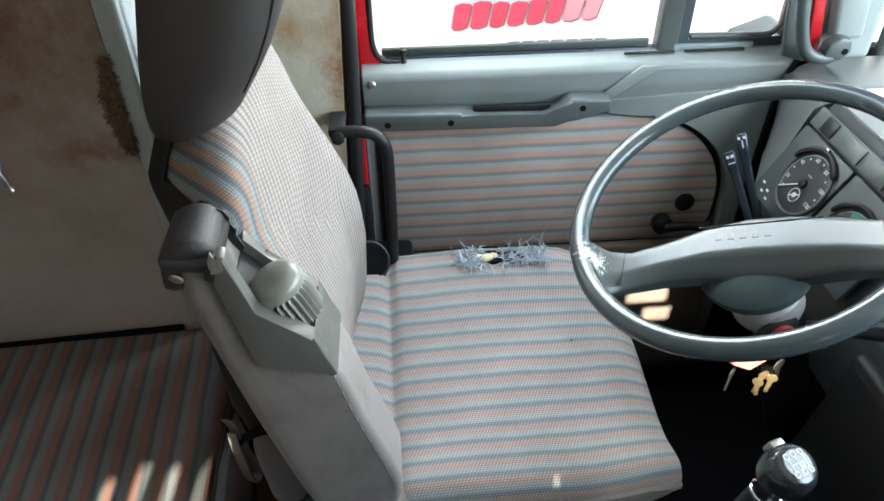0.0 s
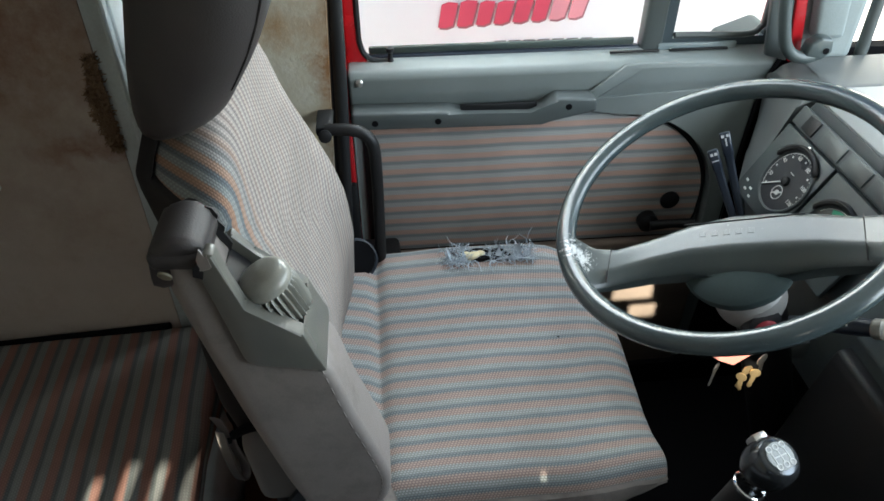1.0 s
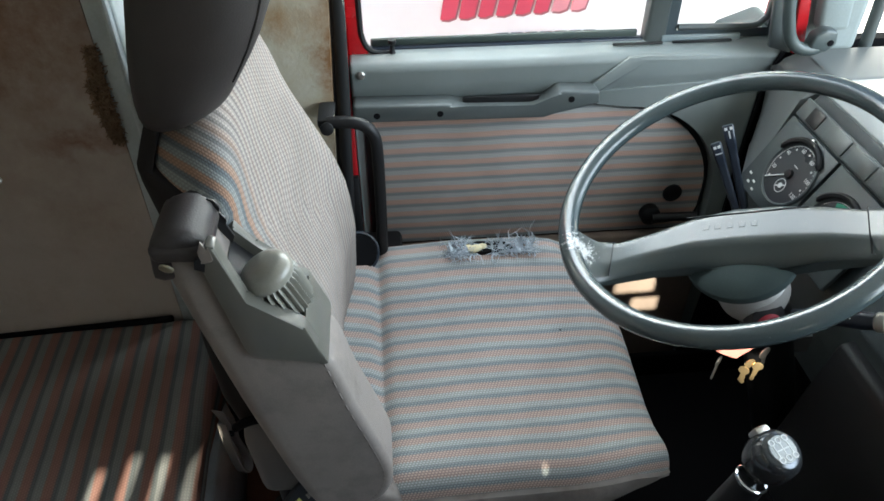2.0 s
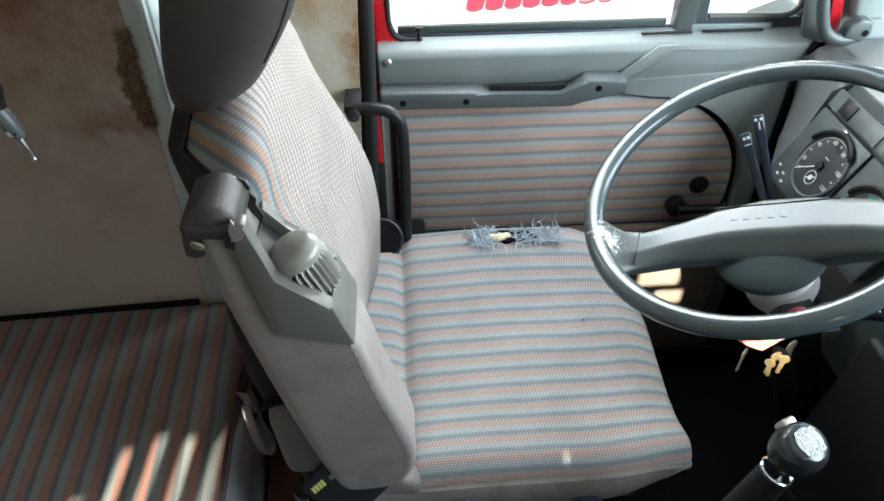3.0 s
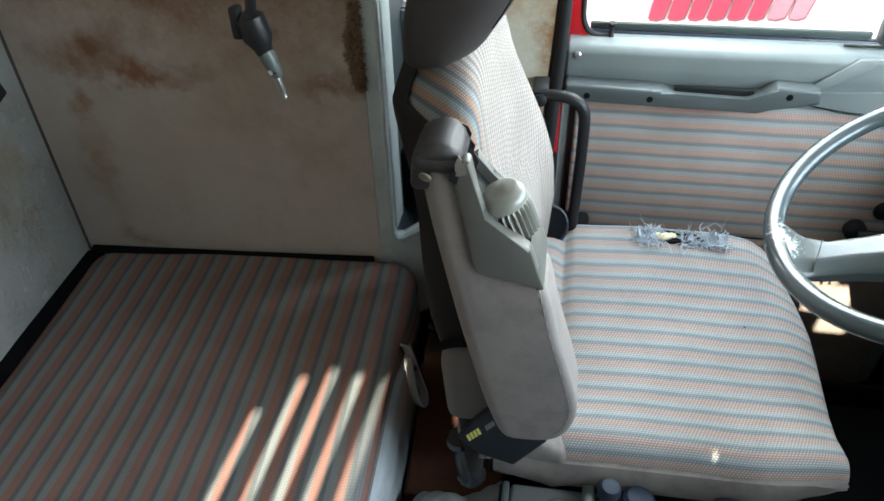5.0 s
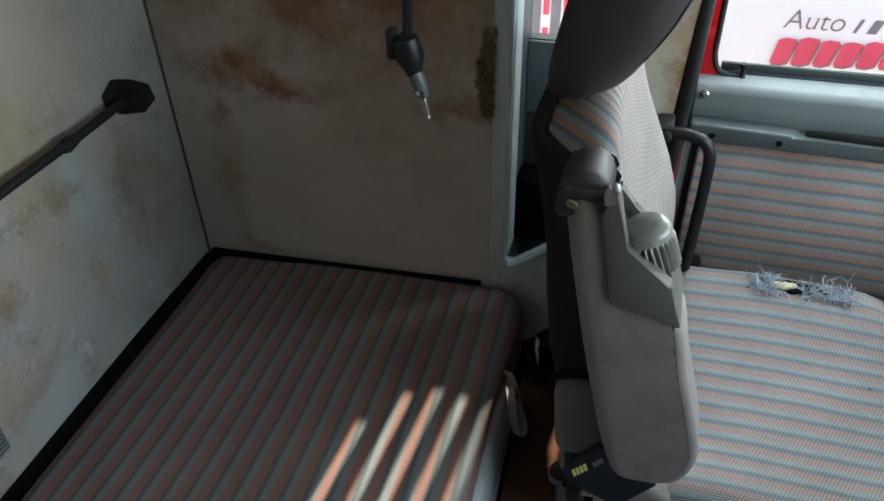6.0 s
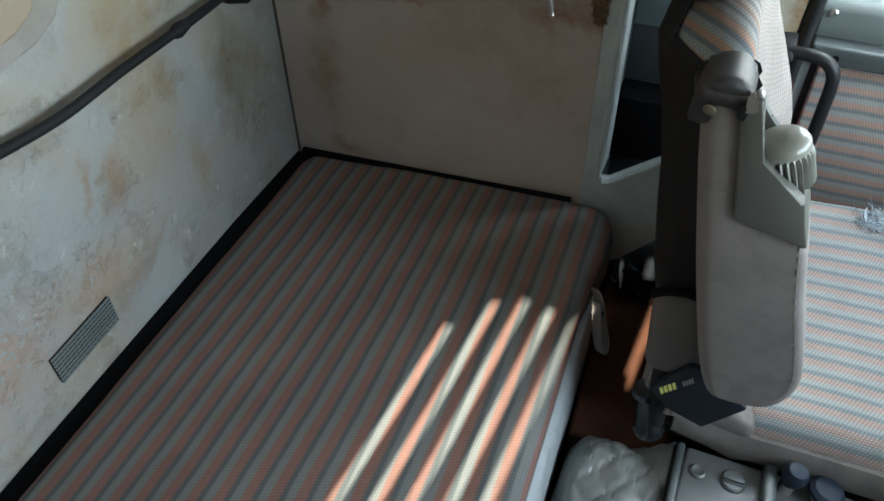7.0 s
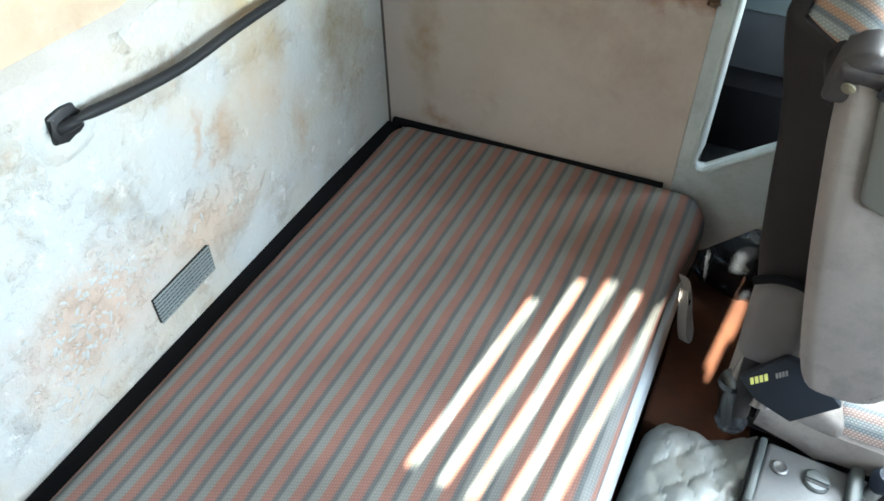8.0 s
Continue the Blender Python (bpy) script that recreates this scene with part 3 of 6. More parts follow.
def lettering(word, x, z, size):
    """Flat letters in the built-in font, standing on the lorry's side."""
    curve = bpy.data.curves.new("script", "FONT")
    curve.body, curve.size, curve.shear, curve.extrude, curve.offset = word, size, 0.15, 0.001, -0.0012
    ob = bpy.data.objects.new("script", curve)
    scene.collection.objects.link(ob)
    me = bpy.data.meshes.new_from_object(ob.evaluated_get(bpy.context.evaluated_depsgraph_get()))
    bpy.data.objects.remove(ob)
    bm = bmesh.new()
    bm.from_mesh(me)
    bpy.data.meshes.remove(me)
    bmesh.ops.transform(bm, matrix=pose(x, 2.4285, z, 90, 0, 0), verts=bm.verts)
    return bm


part("script", lettering("Auto", 0.322, 0.744, 0.085), OUTSIDE_GREY, facade, "thin grey script lettering", smooth=False)
for a, b in ((0.522, 0.545), (0.560, 0.60), (0.615, 0.64)):
    part("script_bar", slab([(a, 0.744), (b - 0.014, 0.744), (b, 0.785), (a + 0.014, 0.785)], "y", 2.427, 2.43, 0), OUTSIDE_GREY, facade, "thin grey bar of unreadable script", smooth=False)
for k in range(7):
    part("small_bar", slab([(0.5 + 0.05 * k, 0.565), (0.54 + 0.05 * k, 0.565), (0.54 + 0.05 * k, 0.577), (0.5 + 0.05 * k, 0.577)], "y", 2.427, 2.43, 0), OUTSIDE_GREY, facade, "grey bar of small unreadable writing", smooth=False)
for k in range(4):
    for q in range(9):
        part("marker_band", box((-0.568 + 0.068 * k, 2.424, 0.40 + 0.11 * q), (-0.550 + 0.068 * k, 2.43, 0.465 + 0.11 * q), 0), OUTSIDE_RED, facade, "red band of a marker strip", smooth=False)
    # shadow gap between the strips, coloured in as a flat grey bar
    part("panel_shadow_gap", box((-0.542 + 0.068 * k, 2.426, 0.30), (-0.510 + 0.068 * k, 2.43, 1.5), 0), OUTSIDE_GREY, facade, "grey bar for the shadow gap between marker strips", smooth=False)

mirror = thing("door_mirror", (0.98, 1.62, 0.86), "dark grey lorry door mirror outside the quarter window", "mirror")
part("housing", slab([(0.912, 0.858), (0.917, 0.874), (1.003, 0.906), (1.022, 0.900), (1.034, 0.85), (0.96, 0.845)], "y", 1.66, 1.75, 0.012, 3), PLASTIC_COLUMN, mirror)
part("arm", tube([(1.0, 1.70, 0.86), (1.03, 1.60, 0.80), (1.05, 1.50, 0.74)], 0.012), BLACK, mirror)

# ---------------------------------------------------------------- driver's door
door = thing("door_1", (0.45, 1.43, 0.02), "grey driver's door with a striped cloth insert, closed", "door", kind="structure")
# painted outer skin with the two window openings
part("skin", sheet_with_holes("y", 1.47, 0.03, (0.03, 0.93), (0.02, 1.62), [(0.070, 0.646, 0.945, 1.55), (0.668, 0.895, 0.945, 1.55)]), RED_PAINT, door, "red painted door skin", smooth=False)
part("edge", box((0.030, 1.415, 0.05), (0.044, 1.47, 1.62), 0.004), RED_PAINT, door, "red painted door edge")
# added strip that darkens the lower red edge
part("edge_dark_strip", box((0.026, 1.398, 0.05), (0.045, 1.4145, 0.70), 0.004), RUBBER, door, "black strip added to darken the door edge")
# red window frame on the rear side, rounded into the sill
part("window_post", slab([(0.044, 0.93), (0.098, 0.93), (0.090, 0.955), (0.073, 0.972), (0.066, 1.0), (0.065, 1.03), (0.066, 1.62), (0.044, 1.62)], "y", 1.435, 1.47, 0.005, 3), RED_PAINT, door, "red painted window post")
part("window_rubber", tube(smooth_path([(0.125, 1.438, 0.958), (0.100, 1.437, 0.961), (0.083, 1.437, 0.970), (0.073, 1.437, 0.992), (0.0705, 1.437, 1.03), (0.0705, 1.437, 1.2), (0.0715, 1.437, 1.58)], 5), 0.0055, 8), RUBBER, door, "black rubber round the window")
# inner trim: ledge, upper panel and lower board, as one moulding
prof = [(1.468, 0.962), (1.435, 0.960), (1.408, 0.952), (1.399, 0.940), (1.402, 0.905), (1.411, 0.872), (1.436, 0.862), (1.440, 0.50), (1.425, 0.47), (1.418, 0.30), (1.43, 0.06), (1.468, 0.06)]
part("trim_board", slab(prof, "x", 0.046, 0.897, 0.006, 3), PLASTIC_DOOR, door, "moulded grey plastic door trim")
# slight ledge ridge that runs out to a diagonal crease
facet = slab([(0.502, 0.880), (0.537, 0.880), (0.623, 0.943), (0.875, 0.934), (0.875, 0.940), (0.618, 0.950), (0.588, 0.950)], "y", 1.3935, 1.402, 0.003, 2)
for v in facet.verts:  # the crease dies out towards the dash
    v.co.y += 0.010 * max(0.0, (v.co.x - 0.60) / 0.275)
part("ridge", facet, PLASTIC_DOOR, door, "raised diagonal crease")
part("front_joint", tube(smooth_path([(0.903, 1.397, 0.957), (0.891, 1.397, 0.930), (0.880, 1.397, 0.875), (0.876, 1.398, 0.818), (0.874, 1.398, 0.731), (0.873, 1.398, 0.640)], 5), 0.0050, 8), DULL_BLACK, door, "dark joint beside the dash")
# slots in the ledge
for a, b in ((0.56, 0.66), (0.68, 0.80)):
    part("ledge_slot", box((a, 1.425, 0.9605), (b, 1.431, 0.9645), 0.001), BLACK, door)


def insert_outline(grow=0.0):
    pts = [(0.075 - grow, 0.50 - grow), (0.075 - grow, 0.858 + grow), (0.46, 0.858 + grow), (0.53, 0.832 + grow)]
    for k in range(13):
        a = radians(90 - 90 * k / 12)
        pts.append((0.60 + (0.220 + grow) * math.cos(a), 0.610 + (0.214 + grow) * math.sin(a)))
    return pts + [(0.822 + grow, 0.56), (0.805 + grow, 0.50 - grow)]


def fabric_panel(outline, y0, y1):
    """A flat padded cloth panel with UV along its height, so that the bands run level."""
    bm = slab(outline, "y", y0, y1, 0.006, 3)
    layer = bm.loops.layers.uv.verify()
    for f in bm.faces:
        for lp in f.loops:
            lp[layer].uv = (lp.vert.co.z + 0.0137, lp.vert.co.x)
    return bm


panel_o = [(0.455, 0.874), (0.60, 0.878), (0.876, 0.895), (0.876, 0.48), (0.836, 0.48), (0.836, 0.56)]
panel_o += [(0.60 + 0.234 * math.cos(a), 0.610 + 0.228 * math.sin(a)) for a in [radians(7.5 * k) for k in range(13)]] + [(0.53, 0.848), (0.455, 0.866)]
part("front_panel", slab(panel_o, "y", 1.4035, 1.440, 0.006, 3), PLASTIC_DOOR, door, "smooth grey trim ahead of the cloth insert")
# shadow round the insert, put in as a black slab
part("insert_surround", slab(insert_outline(0.012), "y", 1.432, 1.441, 0.004), BLACK, door, "black slab for the shadowed gap round the cloth insert")
part("cloth_insert", fabric_panel(insert_outline(), 1.422, 1.441), FABRIC_DOOR, door, "striped cloth insert, salmon and blue-grey bands")
part("lower_board", slab([(0.05, 0.07), (0.05, 0.497), (0.80, 0.497), (0.86, 0.43), (0.86, 0.07)], "y", 1.405, 1.432, 0.008, 3), plain("brown_kick_board", (0.17, 0.13, 0.105), 0.8, vary=0.25), door, "dull brown lower kick board")
# pull handle with a stepped end
pull = part("pull_handle", slab([(0.048, 0.885), (0.235, 0.880), (0.265, 0.869), (0.400, 0.865), (0.425, 0.876), (0.450, 0.899), (0.528, 0.895), (0.532, 0.866), (0.466, 0.862), (0.424, 0.841), (0.060, 0.847), (0.046, 0.864)], "y", 1.366, 1.416, 0.006, 3), PLASTIC_DARK, door, "dark grey moulded pull handle")
# the grip gap's shade, put in as a black box
part("pull_recess", box((0.262, 1.392, 0.864), (0.415, 1.3985, 0.880), 0.002), BLACK, pull, "black box for the shaded grip gap")
for x, z in ((0.092, 0.862), (0.215, 0.861), (0.473, 0.880)):
    part("screw_hole", lathe([(0.0065, 0), (0.0065, 0.0016), (0.0005, 0.0016)], aim((x, 1.367, z), (0, -1, 0)), 14), DULL_BLACK, pull)
part("trim_screw", lathe([(0.008, 0), (0.008, 0.003), (0.005, 0.005), (0.001, 0.005)], aim((0.066, 1.400, 0.932), (0, -1, 0.1)), 16), METAL, door, "bright trim screw")
part("winder_cap", lathe([(0.022, 0), (0.022, 0.008), (0.016, 0.012), (0.001, 0.012)], aim((0.752, 1.425, 0.603), (0, -1, 0)), 20), BLACK, door, "round black blanking cap")
part("winder_boss", lathe([(0.023, 0), (0.023, 0.03), (0.016, 0.036), (0.001, 0.037)], aim((0.706, 1.43, 0.552), (0, -1, 0)), 20), BLACK, door, "black window winder boss")
part("winder_arm", tube([(0.706, 1.395, 0.552), (0.755, 1.39, 0.557), (0.806, 1.385, 0.558)], [0.013, 0.010, 0.012]), BLACK, door, "black window winder arm")
# lock button
lock = part("lock_button", lathe([(0.008, 0), (0.005, 0.004), (0.0042, 0.018), (0.008, 0.022), (0.0075, 0.029), (0.001, 0.031)], aim((0.129, 1.437, 0.958), (0, -0.1, 1)), 16), BLACK, door, "black lock button")

# glazing
part("lower_rail", box((0.085, 1.446, 0.945), (0.628, 1.466, 0.965), 0.004), BLUE_BLACK, door, "blue-black window rail")
part("glass_seal", box((0.088, 1.452, 0.966), (0.615, 1.462, 0.980), 0.003), plain("green_black_seal", (0.035, 0.05, 0.045), 0.6), door, "dark green rubber glass seal")
part("window_divider", box((0.628, 1.440, 0.945), (0.670, 1.475, 1.56), 0.007, 3), PLASTIC_DARK, door, "grey upright between the two panes")
part("quarter_frame", sheet_with_holes("y", 1.446, 0.022, (0.670, 0.905), (0.945, 1.56), [(0.690, 0.878, 0.978, 1.54)]), plain("blue_grey_frame", (0.055, 0.075, 0.088), 0.35), door, "blue-grey quarter window frame", smooth=False)
part("quarter_seal", tube(smooth_path([(0.692, 1.444, 0.986), (0.79, 1.444, 0.984), (0.845, 1.444, 0.984), (0.866, 1.445, 0.996), (0.874, 1.446, 1.025), (0.878, 1.446, 1.2), (0.878, 1.446, 1.5)], 5), 0.0065), PLASTIC_DARK, door, "worn grey quarter window seal")
part("quarter_ledge", box((0.660, 1.436, 0.953), (0.822, 1.4455, 0.972), 0.004, 2), plain("pale_frame_paint", (0.20, 0.245, 0.26), 0.4), door, "pale blue-grey strip under the quarter window")
pane = part("pane", box((0.066, 1.466, 0.960), (0.630, 1.469, 1.55), 0), GLASS, door, "clear door window", smooth=False)
pane.visible_shadow = False
pane = part("pane", box((0.672, 1.466, 0.960), (0.893, 1.469, 1.55), 0), GLASS, door, "clear quarter window", smooth=False)
pane.visible_shadow = False

# rubber seals and pillar behind the door
solid("door_seal", tube(smooth_path([(0.014, 1.368, 0.02), (0.016, 1.366, 0.5), (0.024, 1.366, 0.74), (0.031, 1.366, 0.9), (0.037, 1.366, 1.1), (0.046, 1.366, 1.62)], 4), 0.0125, 10), RUBBER, "black rubber door seal on the pillar", "door seal", "structure")
wall("wall_pillar", slab([(-0.130, 0.0), (0.0, 0.0), (0.004, 0.74), (0.012, 0.9), (0.022, 1.1), (0.032, 1.75), (-0.130, 1.75)], "y", 1.345, 1.384, 0.004), LINING_PILLAR, "cream pillar lining with brown rust stains")

solid("pillar_rebate", box((-0.02, 1.3845, 0.0), (0.0255, 1.46, 1.75), 0.003), BLACK, "black rebate behind the door seal", "rebate", "structure")
solid("door_sill", box((-0.02, 1.386, 0.0005), (1.09, 1.404, 0.085), 0.004), DULL_BLACK, "black door sill", "sill", "structure")

plate = slab([(X_POST, 0.40), (-0.20, 0.460), (-0.11, 0.560), (-0.08, 0.62), (-0.08, 0.785), (-0.14, 0.737), (-0.245, 0.652), (-0.262, 0.650), (-0.268, 0.668), (-0.262, 1.93), (X_POST, 1.93)], "y", Y_END, Y_END + 0.02, 0.003)
solid("pillar_plate", plate, PALE_PAINT, "pale blue-grey painted steel pillar plate with an opening", "pillar plate", "structure")
solid("pillar_edge", tube(smooth_path([(-0.259, 1.124, 1.90), (-0.263, 1.124, 1.2), (-0.265, 1.124, 0.70), (-0.262, 1.124, 0.662), (-0.250, 1.124, 0.650), (-0.22, 1.124, 0.668), (-0.09, 1.124, 0.775)], 5), 0.005, 8), PALE_PAINT, "rolled pale edge of the pillar opening", "trim", "structure")
solid("post_return", box((X_POST + 0.0125, Y_END + 0.0205, 0.655), (-0.2605, 1.205, 1.93), 0.005, 3), PALE_PAINT, "pale painted return of the pillar into the side recess", "trim", "structure")


# ---------------------------------------------------------------- bunk
BAND_SHIFT = 0.228


def bunk_mattress():
    """Rings across the bunk (x, z), drawn along y; slopes slightly to the rear. The bands run along the front edge."""
    rings = []
    y0, y1 = -0.90, 1.118
    ys = [y0, y0 + 0.01, y0 + 0.04] + [y0 + 0.04 + (y1 - y0 - 0.15) * k / 24 for k in range(1, 25)] + [y1 - d for d in (0.09, 0.07, 0.055, 0.045, 0.035, 0.027, 0.018, 0.012, 0.006, 0.002, 0.0)]
    for y in ys:
        near_end = max(0.0, 1 - (y1 - y) / 0.022)
        inset = 0.016 * (1 - math.sqrt(max(0.0, 1 - near_end ** 2)))
        turn = max(0.0, 1 - (y1 - y) / 0.055)
        corner = 0.045 * (1 - math.sqrt(max(0.0, 1 - turn ** 2)))  # rounded corner by the wall
        x0, x1 = -0.943 + 0.017 * (y1 - y) + corner, -0.225
        ring = []
        for px, pz in round_ring(x1 - x0 - 2 * inset, 0.115 - inset, 0.038, 6):
            x, z = (x0 + x1) / 2 + px, 0.5195 + pz - inset * 0.5
            if pz > 0:
                z += 0.062 * (x + 0.565) + 0.006 * max(0.0, (y - 0.7) / 0.4)
                z += 0.004 * math.sin(9 * x + 3 * y) * math.sin(5 * y) + 0.002 * noise.noise((x * 14, y * 14, 0))
            # rounded front corner at the post
            if y > 0.88 and px > 0.2:
                x += (0.020 * min(1.0, (y - 0.88) / 0.17) - 0.026 * max(0.0, (y - 1.0) / 0.118) ** 4) * (px - 0.2) / 0.15
            ring.append((x + SKEW * (1.07 - y), y, z))
        rings.append(ring)
    bm = loft(rings)
    layer = bm.loops.layers.uv.verify()
    for f in bm.faces:
        for lp in f.loops:
            x, y, z = lp.vert.co
            x -= SKEW * (1.07 - y)
            over = max(0.0, 0.565 - z) if x > -0.27 else 0.0
            lp[layer].uv = (BAND_SHIFT - x - over, y)
    return bm


bunk = thing("bunk_mattress", (-0.565, 0.1, 0.45), "bunk mattress in dark striped cloth, red-brown and blue-grey bands", "mattress")
part("cover", bunk_mattress(), FABRIC_BUNK, bunk)
part("front_welt", tube(smooth_path([(-0.226 + SKEW * (1.07 - y), y, 0.546) for y in (-0.88, 0.1, 0.6, 0.95)], 6), 0.003, 6), VINYL, bunk, "thin stitched welt along the front edge")
# black rolls that stand in for the shade round the mattress
part("rear_gap_shade", tube(smooth_path([(-0.936 + (SKEW + 0.015) * (1.09 - y), y, 0.485) for y in (-0.88, 0.1, 0.6, 1.09)], 8), 0.024, 12), DULL_BLACK, bunk, "black roll added for the shaded gap along the wall side")
part("end_shadow_line", tube([(-0.945, 1.117, 0.555), (-0.6, 1.117, 0.574), (-0.31, 1.117, 0.592)], 0.0095, 10), DULL_BLACK, bunk, "black roll added for the shadow line at the end")

base = thing("bunk", (-0.56, 0.1, 0.0), "pale grey vinyl-fronted bunk bed under the mattress", "bunk")
front = slab([(-0.212, 0.02), (-0.196, 0.03), (-0.184, 0.25), (-0.180, 0.46), (-0.186, 0.518), (-0.204, 0.536), (-0.225, 0.50), (-0.225, 0.02)], "y", -0.92, 0.985, 0.006, 3)
for v in front.verts:
    v.co.x += SKEW * (0.75 - v.co.y) - 0.010
part("front_panel", front, plain("pale_bunk_vinyl", (0.42, 0.45, 0.47), 0.5, vary=0.12, dirt=(0.18, 0.16, 0.14), dirt_amount=0.4), base)
part("platform", slab([(-0.955, 1.12), (-0.236, 1.12), (-0.150, -0.93), (-0.842, -0.93)], "z", 0.02, 0.459, 0.004), DULL_BLACK, base, "dark bunk platform")
# black filler laid in the gap by the wall to keep it in shade
filler = slab([(-0.9645, -0.90), (-0.86, -0.90), (-0.86, 0.30), (-0.905, 0.60), (-0.918, 0.85), (-0.925, 1.118), (-0.9645, 1.118), (-0.9645, 0.85), (-0.9645, 0.60), (-0.9645, 0.30)], "z", 0.45, 0.495, 0)
for v in filler.verts:  # it climbs towards the bunk's end
    if v.co.z > 0.48:
        v.co.z += 0.053 * min(1.0, max(0.0, (v.co.y - 0.28) / 0.40))
part("wall_gap_shade", askew(filler), DULL_BLACK, base, "black filler added for the shade between the mattress and the wall")
def ribbon(path, across, wide, thick):
    """A flat band along points, its width lying along one direction."""
    a = Vector(across).normalized() * wide / 2
    rings = []
    for k, p in enumerate(path):
        way = (path[min(k + 1, len(path) - 1)] - path[max(k - 1, 0)]).normalized()
        n = way.cross(a).normalized() * thick / 2
        rings.append([p + a + n, p + a * 0.6 + n * 1.3, p - a * 0.6 + n * 1.3, p - a + n, p - a - n, p - a * 0.6 - n * 1.3, p + a * 0.6 - n * 1.3, p + a - n])
    return loft(rings)


strap = thing("bunk_strap", (-0.172, 0.885, 0.40), "pale webbing loop hanging from the bunk's front edge", "strap")
loop = smooth_path([(-0.214, 0.918, 0.566), (-0.202, 0.914, 0.566), (-0.190, 0.906, 0.545), (-0.178, 0.898, 0.505), (-0.167, 0.889, 0.477), (-0.163, 0.873, 0.466), (-0.168, 0.858, 0.474), (-0.178, 0.862, 0.503), (-0.188, 0.880, 0.540), (-0.194, 0.896, 0.556)], 6)
part("loop", ribbon(loop, (1, -0.45, 0.25), 0.019, 0.0028), WEBBING, strap)
part("stitch", box((-0.200, 0.890, 0.528), (-0.178, 0.900, 0.534), 0.002), BLACK, strap, "dark stitching")
solid("mattress_latch", askew(box((-0.960, 0.805, 0.505), (-0.942, 0.845, 0.528), 0.003)), PLASTIC_DASH, "small black latch between bunk and rear wall", "latch")

# ---------------------------------------------------------------- fittings on the rear and end walls
bar = thing("grab_bar", (-0.945, 0.7, 0.93), "black rubber-covered grab bar fixed to the rear wall", "grab bar")
part("bar", askew(tube(smooth_path([(-0.945, 0.352, 0.996), (-0.937, 0.372, 1.000), (-0.934, 0.44, 0.992), (-0.931, 0.54, 0.986), (-0.931, 0.66, 0.991), (-0.931, 0.80, 0.993), (-0.932, 0.91, 0.996), (-0.945, 0.975, 0.992)], 6), [0.0050] * 5 + [0.0060, 0.0072] + [0.0080] * 34 + [0.0075, 0.007], 10)), RUBBER, bar)
part("sleeve", askew(tube([(-0.931, 0.790, 0.992), (-0.931, 0.800, 0.9925), (-0.931, 0.812, 0.993), (-0.931, 0.824, 0.9935)], [0.0095, 0.0125, 0.0110, 0.0092], 10)), RUBBER, bar, "rubber sleeve")
near_plate = [(0.327, 1.012), (0.350, 1.016), (0.371, 1.013), (0.370, 1.000), (0.375, 0.978), (0.362, 0.972), (0.343, 0.975), (0.325, 0.973), (0.330, 0.990)]
far_plate = [(0.942, 1.010), (0.978, 1.028), (1.020, 1.012), (1.064, 0.985), (1.073, 0.950), (1.032, 0.940), (0.972, 0.963), (0.945, 0.985)]
for outline, (y, z) in ((near_plate, (0.347, 0.994)), (far_plate, (1.005, 0.984))):
    plate = part("end_plate", askew(slab(outline, "x", X_REAR, X_REAR + 0.013, 0.004)), BLACK, bar, "black end bracket")
    part("socket", askew(tube([(X_REAR + 0.008, y - 0.006, z - 0.003), (X_REAR + 0.018, y + 0.006 * (1 if y < 0.5 else -1), z), (X_REAR + 0.024, y + 0.016 * (1 if y < 0.5 else -1), z + 0.002)], [0.010, 0.009, 0.0065], 12)), BLACK, plate, "socket of the bar")
    for dy, dz in ((-0.012, 0.013), (0.017, -0.011)):
        part("bolt", askew(lathe([(0.005, 0), (0.005, 0.003), (0.001, 0.004)], aim((X_REAR + 0.009, y + dy, z + dz), (1, 0, 0)), 10)), PLASTIC_DASH, plate)
    lift = 0.012 if y < 0.5 else 0.004
    cy, cz = (y + 0.004, z - 0.009) if y < 0.5 else (y, z)
    swell = []
    for reach, height in ((0.30, 0.25), (0.62, 0.55), (0.80, 1.0), (0.95, 1.0), (1.12, 0.55), (1.30, 0.12), (1.40, -0.1)):
        swell.append([(X_REAR + lift * 0.6 * height, cy + reach * (0.042 + 0.004 * math.sin(3 * q)) * math.cos(q), cz + reach * (0.037 + 0.004 * math.sin(2 * q + 1)) * math.sin(q)) for q in [2 * math.pi * k / 28 for k in range(28)]])
    part("torn_rim", askew(loft(swell, caps=False)), LINING_REAR, bar, "swollen lining round the bracket")

vent = thing("wall_vent", (X_REAR, 0.435, 0.598), "small dark grey mesh vent set in the rear wall", "vent")
part("backing", askew(slab([(0.367, 0.596), (0.501, 0.605), (0.502, 0.658), (0.367, 0.648)], "x", X_REAR + 0.001, X_REAR + 0.003, 0)), BLACK, vent, smooth=False)
rib = bmesh.new()
for k in range(15):
    y = 0.369 + k * 0.0094
    tube([(X_REAR + 0.005, y, 0.597 + (y - 0.367) * 0.07), (X_REAR + 0.005, min(y + 0.003, 0.502), 0.648 + (y - 0.367) * 0.07)], 0.0022, 5, rib)
tagged(part("mesh_back", askew(rib), PLASTIC_DARK, vent), kind="stuff")
wires = bmesh.new()
for k in range(8):
    z = 0.597 + k * 0.0073
    tube([(X_REAR + 0.0065 + 0.0012 * (q % 2), 0.367 + 0.0096 * q, z + 0.0006 * q + 0.0012 * (q % 2)) for q in range(15)], 0.0018, 5, wires)
tagged(part("mesh_face", askew(wires), PLASTIC_DOOR, vent), kind="stuff")

